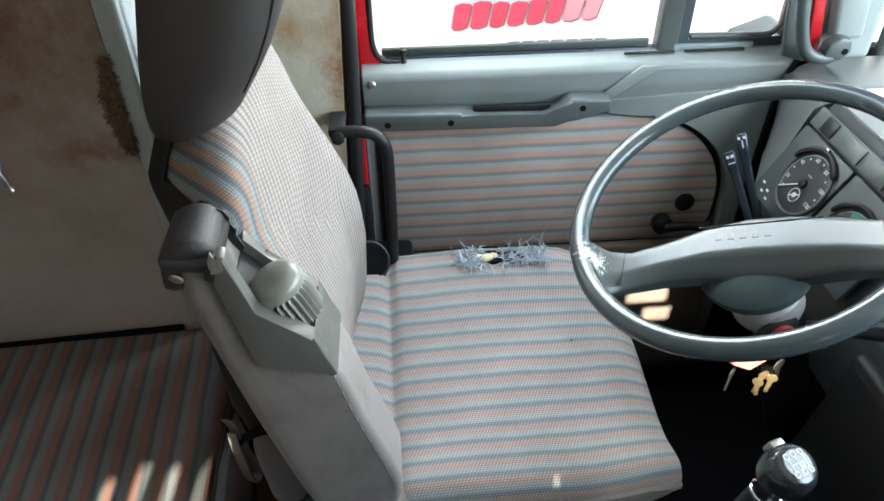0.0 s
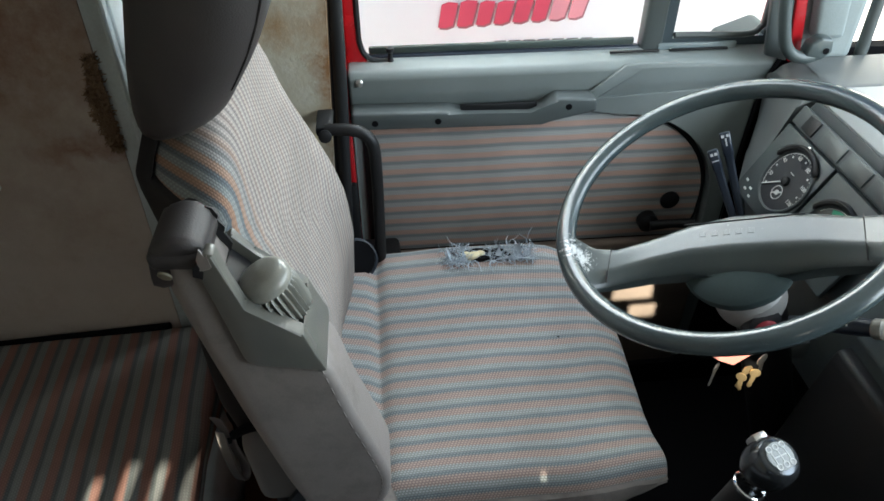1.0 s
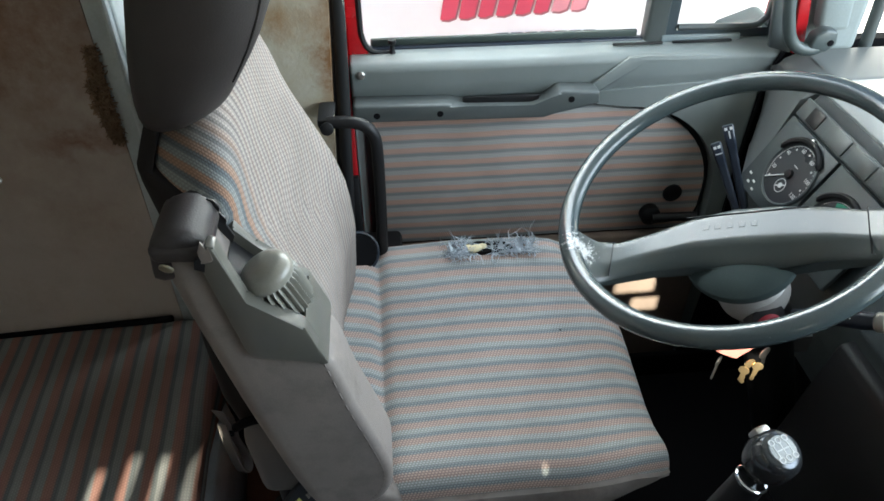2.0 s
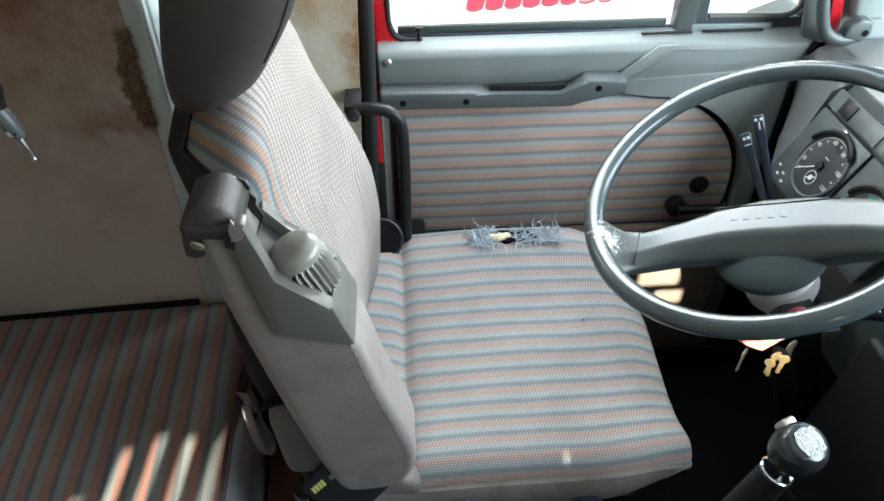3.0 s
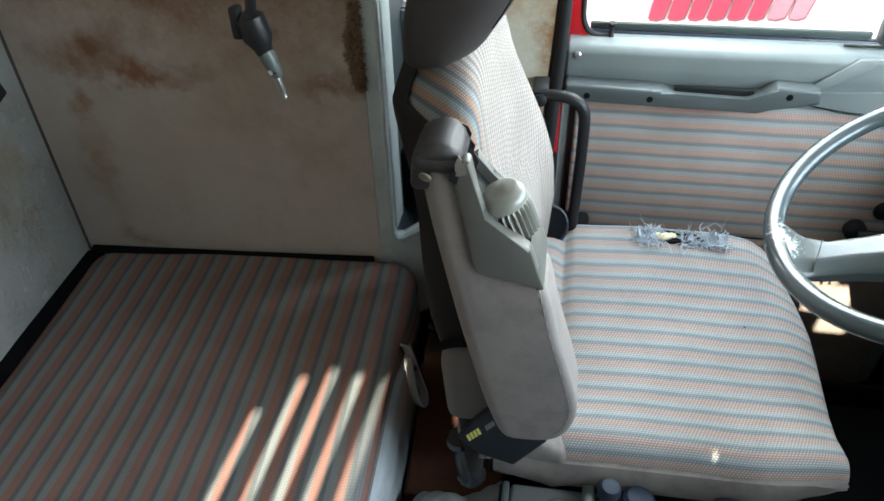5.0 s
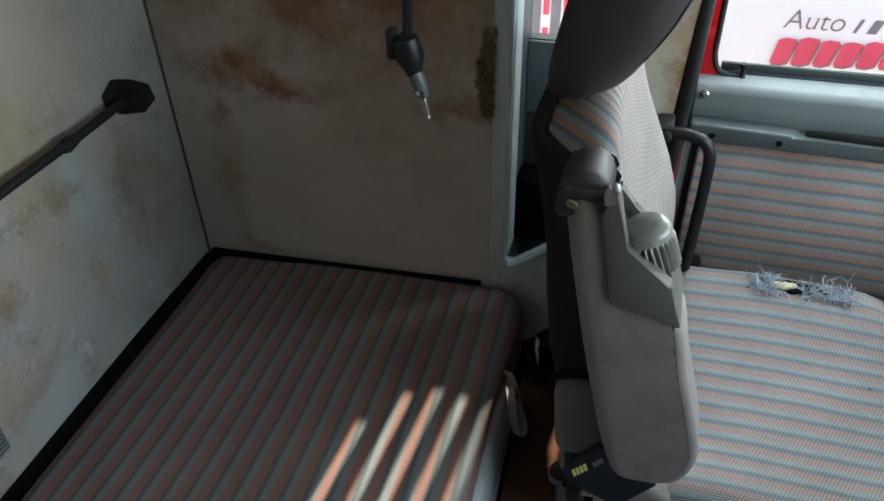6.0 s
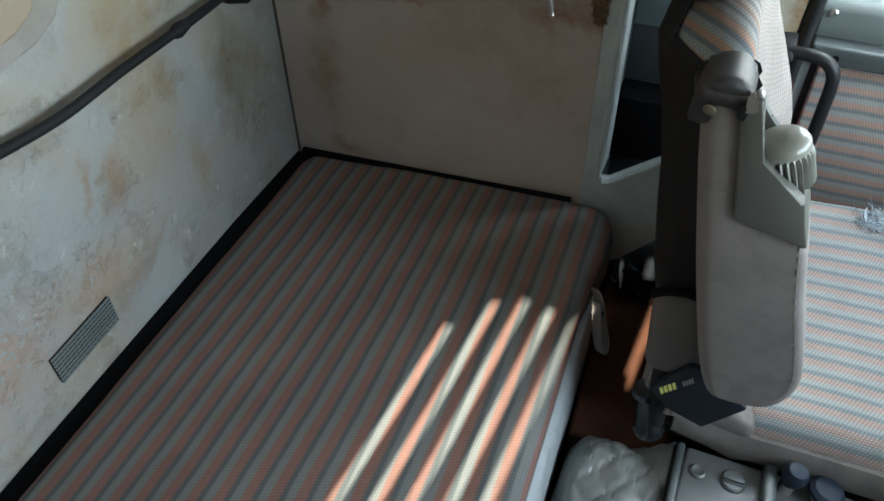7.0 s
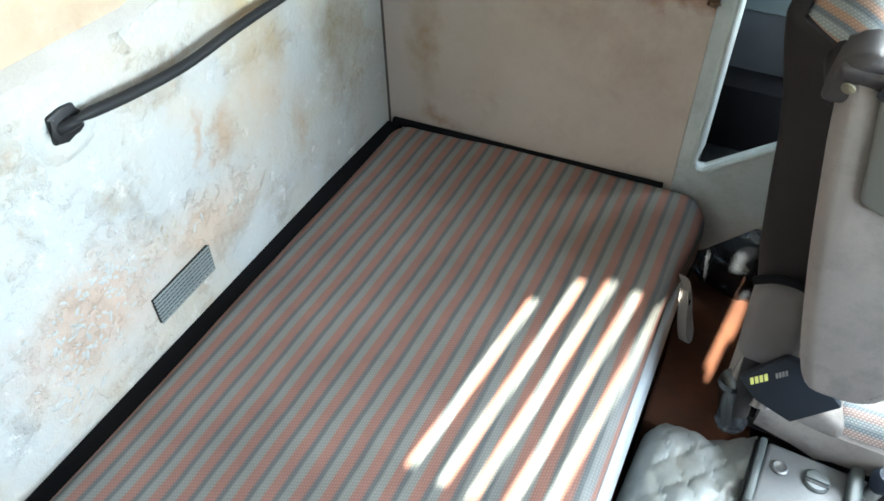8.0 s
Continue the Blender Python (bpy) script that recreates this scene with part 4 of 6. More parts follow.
raised = thing("rear_panel", (X_REAR, 0.0, 1.05), "raised stained cream panel on the rear wall", "panel")
po = [(-0.85, 1.090), (0.478, 1.092), (0.537, 1.097), (0.576, 1.114), (0.596, 1.147), (0.601, 1.19), (0.601, 1.62), (0.58, 1.66), (-0.85, 1.66)]
part("face", askew(slab(po, "x", X_REAR, X_REAR + 0.016, 0.008, 3)), stained_lining("stained_panel_lining", (0.40, 0.325, 0.24), [(0.36, 0.24, 0.15), (0.33, 0.17, 0.09), (0.42, 0.36, 0.28)], 0.8, 11.0, 0.3), raised)
part("rim", askew(slab([(-0.86, 1.064), (0.488, 1.066), (0.565, 1.074), (0.610, 1.094), (0.634, 1.130), (0.642, 1.18), (0.642, 1.65), (0.60, 1.69), (-0.86, 1.69)], "x", X_REAR, X_REAR + 0.0125, 0.008, 3)), plain("panel_rim", (0.36, 0.335, 0.30), 0.6, vary=0.2, grain=300), raised, "rounded grey-beige rim")

# crumbling, lifted lining round the vent
crumbs = bmesh.new()
rng = random.Random(21)
for cy, cz, ry, rz, count in ((0.27, 0.70, 0.085, 0.055, 120), (0.34, 0.76, 0.06, 0.04, 60), (0.42, 0.72, 0.06, 0.03, 40), (0.20, 0.62, 0.05, 0.04, 40)):
    for k in range(count):
        y, z = rng.gauss(cy, ry * 0.6), rng.gauss(cz, rz * 0.6)
        r = rng.uniform(0.0015, 0.0042) * (1.6 if rng.random() < 0.12 else 1.0)
        bmesh.ops.create_icosphere(crumbs, subdivisions=1, radius=r, matrix=Matrix.Translation((X_REAR, y, z)) @ Matrix.Rotation(rng.uniform(0, 3), 4, "X") @ Matrix.Diagonal((0.35, rng.uniform(0.8, 2.6), rng.uniform(0.6, 1.2), 1)))
for k in range(60):  # a split ridge
    t = rng.random()
    y, z = 0.565 + 0.10 * t + rng.gauss(0, 0.003), 0.672 + 0.052 * t + 0.006 * math.sin(9 * t) + rng.gauss(0, 0.004)
    bmesh.ops.create_icosphere(crumbs, subdivisions=1, radius=rng.uniform(0.002, 0.006), matrix=Matrix.Translation((X_REAR, y, z)) @ Matrix.Rotation(rng.uniform(0, 3), 4, "X") @ Matrix.Diagonal((0.5, 1.6, 0.9, 1)))
for v in crumbs.verts:
    v.co += 0.0012 * Vector((noise.noise(v.co * 220), noise.noise(v.co * 220 + Vector((4, 0, 0))), noise.noise(v.co * 220 + Vector((0, 4, 0)))))
solid("lining_crumbs", askew(crumbs), LINING_REAR, "crumbling flakes of lifted wall lining", "lining flakes", "stuff")

# frayed brown backing along the edge trim
tatter = bmesh.new()
rng = random.Random(4)
for k in range(1500):
    h = rng.random()
    z = 0.968 + 0.155 * h
    wide = 0.008 + 0.026 * math.sin(math.pi * (0.15 + 0.8 * h)) * (0.75 + 0.35 * noise.noise((h * 9, 0, 2)))
    p = Vector((X_POST + 0.002 - wide * rng.random(), Y_END - rng.uniform(0.0, 0.006), z))
    pts = [p]
    way = Vector((rng.gauss(0, 0.8), rng.gauss(-0.5, 0.4), rng.gauss(-0.3, 0.8))).normalized()
    ln = rng.uniform(0.004, 0.011)
    for q in range(2):
        way = (way + 0.7 * Vector((rng.gauss(0, 1), rng.gauss(0, 1), rng.gauss(0, 1)))).normalized()
        p = p + way * ln / 2
        p.y = min(p.y, Y_END - 0.0005)
        pts.append(p.copy())
    tube(pts, [0.0011, 0.0010, 0.0004], 3, tatter)
solid("torn_lining_edge", tatter, FUZZ, "torn brown fibrous lining along the trim's edge", "torn lining", "stuff")

# hanging cord with a plug
cord = thing("hanging_cord", (-0.30, 0.787, 1.118), "black cord with a metal-tipped plug hanging over the bunk", "cord")
part("cable", tube(smooth_path([(-0.33, 0.80, 1.94), (-0.322, 0.792, 1.5), (-0.318, 0.79, 1.26), (-0.323, 0.789, 1.222)], 5), 0.0065, 8), BLACK, cord)
part("connector", lathe([(0.008, 0), (0.017, 0.006), (0.018, 0.03), (0.012, 0.042), (0.010, 0.05)], aim((-0.324, 0.789, 1.226), (0.25, 0, -1)), 12), BLACK, cord, "chunky black connector")
part("connector_clip", box((-0.345, 0.780, 1.195), (-0.333, 0.798, 1.232), 0.003), BLACK, cord, "side clip")
part("plug_body", lathe([(0.009, 0), (0.010, 0.01), (0.008, 0.03), (0.005, 0.036)], aim((-0.312, 0.788, 1.182), (0.35, 0, -1)), 12), PLASTIC_DARK, cord)
part("plug_collar", lathe([(0.0085, 0), (0.0085, 0.006), (0.006, 0.008)], aim((-0.305, 0.788, 1.160), (0.35, 0, -1)), 12), CHROME, cord, "bright collar")
part("tip", lathe([(0.0045, 0), (0.0045, 0.022), (0.003, 0.026), (0.0035, 0.031), (0.001, 0.034)], aim((-0.304, 0.788, 1.152), (0.25, 0, -1)), 10), METAL, cord, "metal jack tip")


# ---------------------------------------------------------------- driver's seat
seat = thing("driver_seat", (0.2, 0.99, 0.0), "grey lorry driver's seat with worn striped cloth, torn at one edge", "seat")
Y0, Y1 = 0.751, 1.296


def top_z(x, y):
    z = 0.528 + (y - 0.776) * 0.135
    z += 0.016 * math.exp(-((y - 1.25) / 0.05) ** 2)  # far bolster
    z += 0.018 * math.exp(-((y - 0.79) / 0.05) ** 2)  # near bolster
    z += 0.010 * math.sin(math.pi * min(1, max(0, (x - 0.07) / 0.45)))  # crown
    z -= 0.010 * math.exp(-((x - 0.076) / 0.012) ** 2)  # crease
    z += 0.02 * max(0.0, (0.07 - x) / 0.09)
    return z + 0.0025 * noise.noise((x * 9, y * 9, 3))


def near_cut(x):
    """How far the near edge draws back towards the front corner."""
    return 0.022 * max(0.0, (x - 0.36) / 0.175) ** 1.5


def cushion():
    rings = []
    xs = [-0.01, 0.0, 0.01, 0.03, 0.055, 0.066, 0.072, 0.076, 0.080, 0.088, 0.10] + [0.10 + 0.36 * k / 14 for k in range(1, 15)] + [0.485, 0.505, 0.52, 0.53, 0.535]
    for x in xs:
        e = max(0.0, (x - 0.475) / 0.06)
        inset = 0.028 * (1 - math.sqrt(max(0.0, 1 - e * e)))
        # front edge slants: the far front corner is rounded back
        ring = []
        ya, yb = Y0 + inset * 0.15 + near_cut(x), Y1 - inset - 0.02 * e
        tall = 0.085 - 0.048 * max(0.0, (x - 0.40) / 0.135) ** 1.6
        for py, pz in round_ring(yb - ya, 0.085, 0.030, 5):
            pz = pz if pz > 0 else pz * (tall - 0.0425) / 0.0425
            y = (ya + yb) / 2 + py
            tz = top_z(x, y)
            z = tz - 0.0425 + pz - inset * (0.6 if pz > 0 else -0.3)
            xx = x - 0.075 * max(0.0, (y - 1.04) / 0.27) ** 1.6 * max(0.0, (x - 0.1) / 0.43) + 0.010 * max(0, (0.86 - y) / 0.1) * e
            if x < 0.1 and y > 1.2:  # rear far corner rounded
                y -= 0.06 * (1 - max(0.0, x + 0.03) / 0.13) ** 2 * (y - 1.2) / 0.11
            ring.append((xx, y, z))
        rings.append(ring)
    mid, arc, start = rings[len(rings) // 2], 0.0, 0.0
    for p, q in zip(mid, mid[1:]):  # a dark band crosses the top at y = 1.012
        step = (Vector(q) - Vector(p)).length
        if p[1] >= 1.012 > q[1]:
            start = 0.975 * PERIOD - (arc + step * (p[1] - 1.012) / (p[1] - q[1]))
        arc += step
    return loft(rings, u0=start)


part("cushion", cushion(), FABRIC_SEAT, seat, "striped seat cushion, salmon and blue-grey bands")


def side_band():
    """Vinyl band round the lower half of the cushion."""
    rings = []
    outline = []
    for x in (-0.02, 0.06, 0.15, 0.24, 0.33, 0.42, 0.48, 0.505):
        outline.append((x, Y0 - 0.004))
    outline += [(0.525, Y0 - 0.003), (0.543, Y0)]
    path = smooth_path([(x, y + near_cut(x), 0) for x, y in outline], 4)
    for p in path:
        t = top_z(min(p.x, 0.5), p.y) - 0.026
        out = Vector((p.x - 0.27, p.y - 1.03, 0))
        out = Vector((0, -1, 0)) if p.y < 0.78 else out.normalized()
        ring = []
        k = min(1.0, max(0.0, (0.10 - p.x) / 0.05)) if p.y < 0.80 else 0.0
        t -= 0.016 * max(0.0, (p.x - 0.485) / 0.05)
        low = 1 - 0.92 * max(0.0, min(1.0, (p.x - 0.40) / 0.125)) ** 1.5  # the band runs out at the front corner
        for d, z in ((-0.012 - 0.06 * k, t + 0.004 + 0.034 * k), (0.004 - 0.006 * k, t + 0.003 + 0.022 * k), (0.010 * low, t - 0.010 * low), (0.011 * low, t - 0.035 * low), (0.004, t - 0.058 * low), (-0.02, t - 0.062 * low), (-0.03, t - 0.03 * low)):
            ring.append(p + out * d + Vector((0, 0, z)))
        rings.append(ring)
    return loft(rings)


part("side_band", side_band(), VINYL_SIDE, seat, "soiled beige-grey vinyl cushion edge")
part("cushion_tail", slab([(-0.04, 0.500), (-0.04, 0.560), (0.045, 0.565), (0.095, 0.538), (0.10, 0.505)], "y", 0.741, 0.83, 0.012, 3), VINYL_SIDE, seat, "beige-grey vinyl rear corner of the cushion")
part("burn_mark", lathe([(0.0024, 0), (0.0018, 0.001), (0.0006, 0.0012)], aim((0.412, 1.046, top_z(0.412, 1.046) - 0.0005), (0, 0, 1)), 8), BLACK, seat, "tiny dark burn mark")
part("cushion_pan", slab([(-0.02, 0.79), (0.50, 0.79), (0.51, 1.0), (0.46, 1.24), (0.0, 1.28)], "z", 0.41, 0.475, 0.01), BLACK, seat, "black seat pan")
part("pedestal", slab([(0.02, 0.83), (0.42, 0.83), (0.42, 1.22), (0.02, 1.22)], "z", 0.0, 0.41, 0.02), RUBBER, seat, "black bellows pedestal")


def back_front(z):
    pts = ((0.50, 0.000), (0.58, 0.015), (0.66, 0.030), (0.76, 0.036), (0.84, 0.030), (0.90, 0.012), (0.97, -0.012), (1.04, -0.038), (1.12, -0.060), (1.18, -0.074), (1.24, -0.085))
    for (z0, a), (z1, b) in zip(pts, pts[1:]):
        if z <= z1:
            return a + (b - a) * (z - z0) / (z1 - z0)
    return pts[-1][1]


def steps(z, pts):
    """The value at z of a line through (z, value) points."""
    for (z0, a), (z1, b) in zip(pts, pts[1:]):
        if z <= z1:
            return a + (b - a) * (z - z0) / (z1 - z0)
    return pts[-1][1]


def back_rear(z):
    return steps(z, ((0.50, -0.060), (0.72, -0.078), (0.84, -0.106), (1.0, -0.138), (1.06, -0.162), (1.10, -0.172), (1.13, -0.166), (1.16, -0.148), (1.3, -0.12)))


def back_far(z):
    return 0.952 + steps(z, ((0.50, 0.249), (0.92, 0.249), (1.02, 0.236), (1.075, 0.231), (1.105, 0.225), (1.13, 0.212), (1.15, 0.192), (1.168, 0.165), (1.185, 0.13), (1.30, 0.10)))


def back_near(z):
    return steps(z, ((0.50, 0.703), (0.92, 0.703), (1.02, 0.708), (1.08, 0.714), (1.10, 0.724), (1.115, 0.750), (1.13, 0.785), (1.145, 0.820), (1.165, 0.850), (1.20, 0.875), (1.30, 0.90)))


def back_slant(z):
    """How far the near side is cut off backwards, over the depth."""
    return steps(z, ((0.50, 0.0), (0.88, 0.0), (1.0, 0.75), (1.06, 1.0), (1.12, 1.0), (1.16, 0.5), (1.3, 0.3)))


def backrest():
    rings = []
    zs = [0.555, 0.565, 0.58] + [0.58 + 0.54 * k / 18 for k in range(1, 17)] + [1.07, 1.08, 1.09, 1.10, 1.11, 1.12, 1.13, 1.14, 1.15, 1.16, 1.17, 1.18, 1.19, 1.20, 1.215, 1.225, 1.23]
    for z in zs:
        near, far, front = back_near(z), back_far(z), back_front(z)
        half, mid = (far - near) / 2, (far + near) / 2
        e = max(0.0, (z - 1.15) / 0.08)
        shrink = math.sqrt(max(0.02, 1 - e * e))
        depth = 0.095 if z < 0.95 else max(0.05, front - back_rear(z) - 0.004) * (0.5 + 0.5 * shrink)
        ring = []
        for py, px in round_ring(2 * half, depth, min(0.045, depth * 0.48) * (0.4 + 0.6 * shrink), 6):
            y = mid - py
            dip = 0.014 * (1 - (py / half) ** 2) * min(1.0, max(0.0, (1.14 - z) / 0.16)) if px > 0 else 0.0
            bol = 0.012 * min(1.0, max(0.0, (1.06 - z) / 0.16)) * math.exp(-((abs(py) - half * 0.8) / 0.05) ** 2) if px > 0 and z > 0.60 else 0.0
            x = front - depth / 2 + px - dip + bol - 0.02 * e
            y += back_slant(z) * max(0.0, front - 0.010 - x) * min(1.0, max(0.0, (mid - y) / half))
            ring.append((x, y, z))
        rings.append(ring)
    bm = loft(rings)
    bm.verts.ensure_lookup_table()
    soft = [v for v in bm.verts if 0.98 < v.co.z < 1.19 and v.co.y < 1.0]
    for k in range(7):
        bmesh.ops.smooth_vert(bm, verts=soft, factor=0.5, use_axis_x=True, use_axis_y=True, use_axis_z=True)
    layer = bm.loops.layers.uv.verify()
    hem = [Vector(p) for p in ((-0.172, 0.846, 1.097), (-0.115, 0.788, 1.097), (-0.061, 0.726, 1.095), (-0.034, 0.708, 1.02), (0.012, 0.704, 0.90), (0.03, 0.703, 0.55))]
    for f in bm.faces:  # the bands follow the hem: up the front, then back round the near shoulder
        for lp in f.loops:
            p = lp.vert.co
            best = []
            for a, b in zip(hem, hem[1:]):
                t = min(1.0, max(0.0, (p - a).dot(b - a) / (b - a).length_squared))
                best.append((p - a - (b - a) * t).length)
            best.sort()
            tight = 0.026 * min(1.0, max(0.0, (p.z - 1.0) / 0.08)) * (1 - math.exp(-best[0] / 0.05))
            lp[layer].uv = (0.004 + 1.12 * best[0] + tight, p.z + 1.1 * (back_front(p.z) - p.x))
    return bm


part("backrest", backrest(), FABRIC_BACK, seat, "faded striped cloth backrest with shoulder wings")


def back_shell():
    rings = []
    for z in [0.52, 0.53, 0.55, 0.65, 0.75, 0.85, 0.92, 0.97, 1.02, 1.05, 1.07, 1.085, 1.095, 1.098, 1.104, 1.12, 1.135, 1.15]:
        near, far = back_near(z) - 0.004, back_far(z) - 0.002
        back = back_rear(z) - 0.003
        front = max(back_front(z) - 0.020 if z > 0.95 else back_front(z) - 0.055, back + 0.03)
        if z > 1.10:  # only over the rear of the shoulders
            front = back + 0.022
        mid, half = (far + near) / 2, (far - near) / 2
        ring = []
        for py, px in round_ring(2 * half, front - back, 0.02, 5):
            x, y = (front + back) / 2 + px, mid - py
            y += back_slant(z) * max(0.0, back_front(z) - 0.010 - x) * min(1.0, max(0.0, (mid - y) / half))
            ring.append((x, y, z))
        rings.append(ring)
    return loft(rings)


part("back_shell", back_shell(), SHELL_VINYL, seat, "dark vinyl back cover")
part("arm_pivot", lathe([(0.012, 0), (0.022, 0.004), (0.022, 0.085), (0.014, 0.09)], aim((-0.084, 0.695, 1.085), (-0.15, 1, 0)), 20), BLACK, seat, "black armrest pivot")


SEAM = []


def headrest():
    rings = []
    for z, x0, x1, h in ((1.188, -0.128, -0.076, 0.098), (1.190, -0.142, -0.060, 0.116), (1.198, -0.150, -0.050, 0.133), (1.205, -0.152, -0.046, 0.141), (1.215, -0.153, -0.040, 0.147), (1.232, -0.152, -0.030, 0.154), (1.25, -0.149, -0.019, 0.158), (1.275, -0.142, -0.006, 0.163), (1.30, -0.134, 0.006, 0.165), (1.36, -0.120, 0.028, 0.165), (1.42, -0.108, 0.040, 0.160), (1.46, -0.10, 0.044, 0.150), (1.48, -0.09, 0.015, 0.135)):
        rings.append([((x0 + x1) / 2 + px - 0.008, 0.945 - py, z - 0.030 - 0.010 * max(0.0, 1 - (z - 1.188) / 0.18) + 0.35 * px * max(0.0, 1 - (z - 1.188) / 0.12)) for py, px in round_ring(2 * h, x1 - x0, min(0.056, 0.49 * (x1 - x0)), 6)])
    bm = loft(rings)
    for k in range(3):
        bmesh.ops.smooth_vert(bm, verts=bm.verts, factor=0.5, use_axis_x=True, use_axis_y=True, use_axis_z=True)
    bm.verts.ensure_lookup_table()
    SEAM.extend(bm.verts[k * len(rings[0]) + 14].co.copy() for k in range(5, len(rings) - 1))
    return bm


head = part("headrest", headrest(), VINYL_DARK, seat, "dark brown-grey vinyl headrest")
part("seam", tube(smooth_path(SEAM, 3), 0.0012, 5), SHELL_VINYL, head, "stitched seam")
for y in (0.86, 1.03):
    part("headrest_post", tube([(-0.105, y, 1.14), (-0.105, y, 1.22)], 0.007), METAL, seat)

# folded-up armrest on the near side of the backrest
AY0, AY1 = 0.622, 0.700
arm_o = [(-0.098, 1.132), (-0.060, 1.130), (-0.038, 1.030), (-0.020, 1.012), (0.034, 0.997), (0.058, 0.915), (0.082, 0.835), (0.092, 0.790), (0.086, 0.752), (0.066, 0.727), (0.030, 0.719), (-0.004, 0.725), (-0.023, 0.768), (-0.042, 0.840), (-0.071, 0.970)]
arm_o = [(p.x, p.z) for p in smooth_path([(x, 0, z) for x, z in arm_o], 4, True)]


def inset_outline(o, d):
    """The outline moved inwards by d, and the outward normal at each of its points."""
    n = len(o)
    area = sum(o[k - 1][0] * o[k][1] - o[k][0] * o[k - 1][1] for k in range(n))
    pts, ways = [], []
    for k in range(n):
        t = Vector(o[(k + 1) % n]) - Vector(o[k - 1])
        w = Vector((t.y, -t.x)).normalized() * (1 if area > 0 else -1)
        pts.append(Vector(o[k]) - w * d)
        ways.append(w)
    return pts, ways


def padded(o, y0, y1, r):
    rings = []
    turns = [radians(90 * k / 6) for k in range(7)]
    ways = inset_outline(o, 0.0)[1]
    for side, a in [(0, a) for a in reversed(turns)] + [(1, a) for a in turns]:
        ring = []
        for q, w in zip(o, ways):
            rr = r * (1 + (1.1 * max(0.0, -w.x) ** 2 if side == 0 else 0.0))  # fuller roll along the rear edge
            p = Vector(q) - w * rr * (1 - math.cos(a))
            y = y0 + rr * (1 - math.sin(a)) if side == 0 else y1 - rr * (1 - math.sin(a))
            ring.append((p.x, y, p.y))
        rings.append(ring)
    return loft(rings)


arm = part("armrest", padded(arm_o, AY0, AY1, 0.010), VINYL, seat, "grey vinyl armrest, folded up")
stitches = bmesh.new()
seam_path = smooth_path([(x, AY0 + 0.0003, z) for x, z in ((0.031, 0.992), (0.049, 0.915), (0.072, 0.835), (0.081, 0.793), (0.076, 0.760), (0.062, 0.739))], 9)
for a, b in list(zip(seam_path, seam_path[1:]))[::2]:
    tube([a, b], 0.0011, 5, stitches)
part("seam", stitches, VINYL_SIDE, arm, "dark stitched seam")
near_o = [(-0.061, 1.126), (-0.053, 1.155), (-0.045, 1.153), (-0.032, 1.084), (0.020, 1.049), (0.036, 0.996), (-0.028, 1.010), (-0.038, 1.015), (-0.0415, 1.024)]
part("housing_near", slab(near_o, "y", 0.6165, 0.634, 0.003, 2), PLASTIC_OLIVE, arm, "olive-grey plastic hinge housing")
part("housing_front", slab([(0.012, 1.040), (0.019, 1.047), (0.0375, 0.996), (0.028, 0.994)], "y", 0.617, 0.706, 0.0025, 2), PLASTIC_OLIVE, arm)
part("housing_far", slab([(-0.060, 1.105), (-0.046, 1.118), (-0.030, 1.088), (0.019, 1.047), (0.037, 0.996), (-0.043, 1.010)], "y", 0.694, 0.706, 0.003, 2), PLASTIC_OLIVE, arm)
part("housing_floor", slab([(-0.05, 1.10), (0.018, 1.02), (0.03, 0.998), (-0.044, 1.012)], "y", 0.628, 0.695, 0), BLACK, arm, smooth=False)
knob_m = aim((0.0025, 0.660, 1.043), (-0.38, -0.07, 1))
knob = part("knob", lathe([(0.022, 0.0), (0.0270, 0.002), (0.0280, 0.034), (0.0272, 0.038), (0.0250, 0.041), (0.0262, 0.044), (0.0262, 0.049), (0.0235, 0.055), (0.0165, 0.0595), (0.0005, 0.061)], knob_m, 208, 26, 0.0052, (1, 2, 3)), PLASTIC_KNOB, arm, "ribbed pale grey adjuster knob")


def cap_piece():
    rings = []
    for x, zc, hz, hy in ((-0.108, 1.126, 0.018, 0.026), (-0.105, 1.128, 0.022, 0.032), (-0.096, 1.132, 0.026, 0.036), (-0.084, 1.135, 0.027, 0.037), (-0.072, 1.134, 0.026, 0.036), (-0.061, 1.130, 0.022, 0.033), (-0.057, 1.127, 0.016, 0.026)):
        ring = []
        for py, pz in round_ring(2 * hy, 2 * hz, min(hy, hz) * 0.42, 5):
            ring.append((x + 0.12 * pz, 0.661 + py + 0.002 * noise.noise((x * 40, py * 40, pz * 40)), zc + pz))
        rings.append(ring)
    return loft(rings)


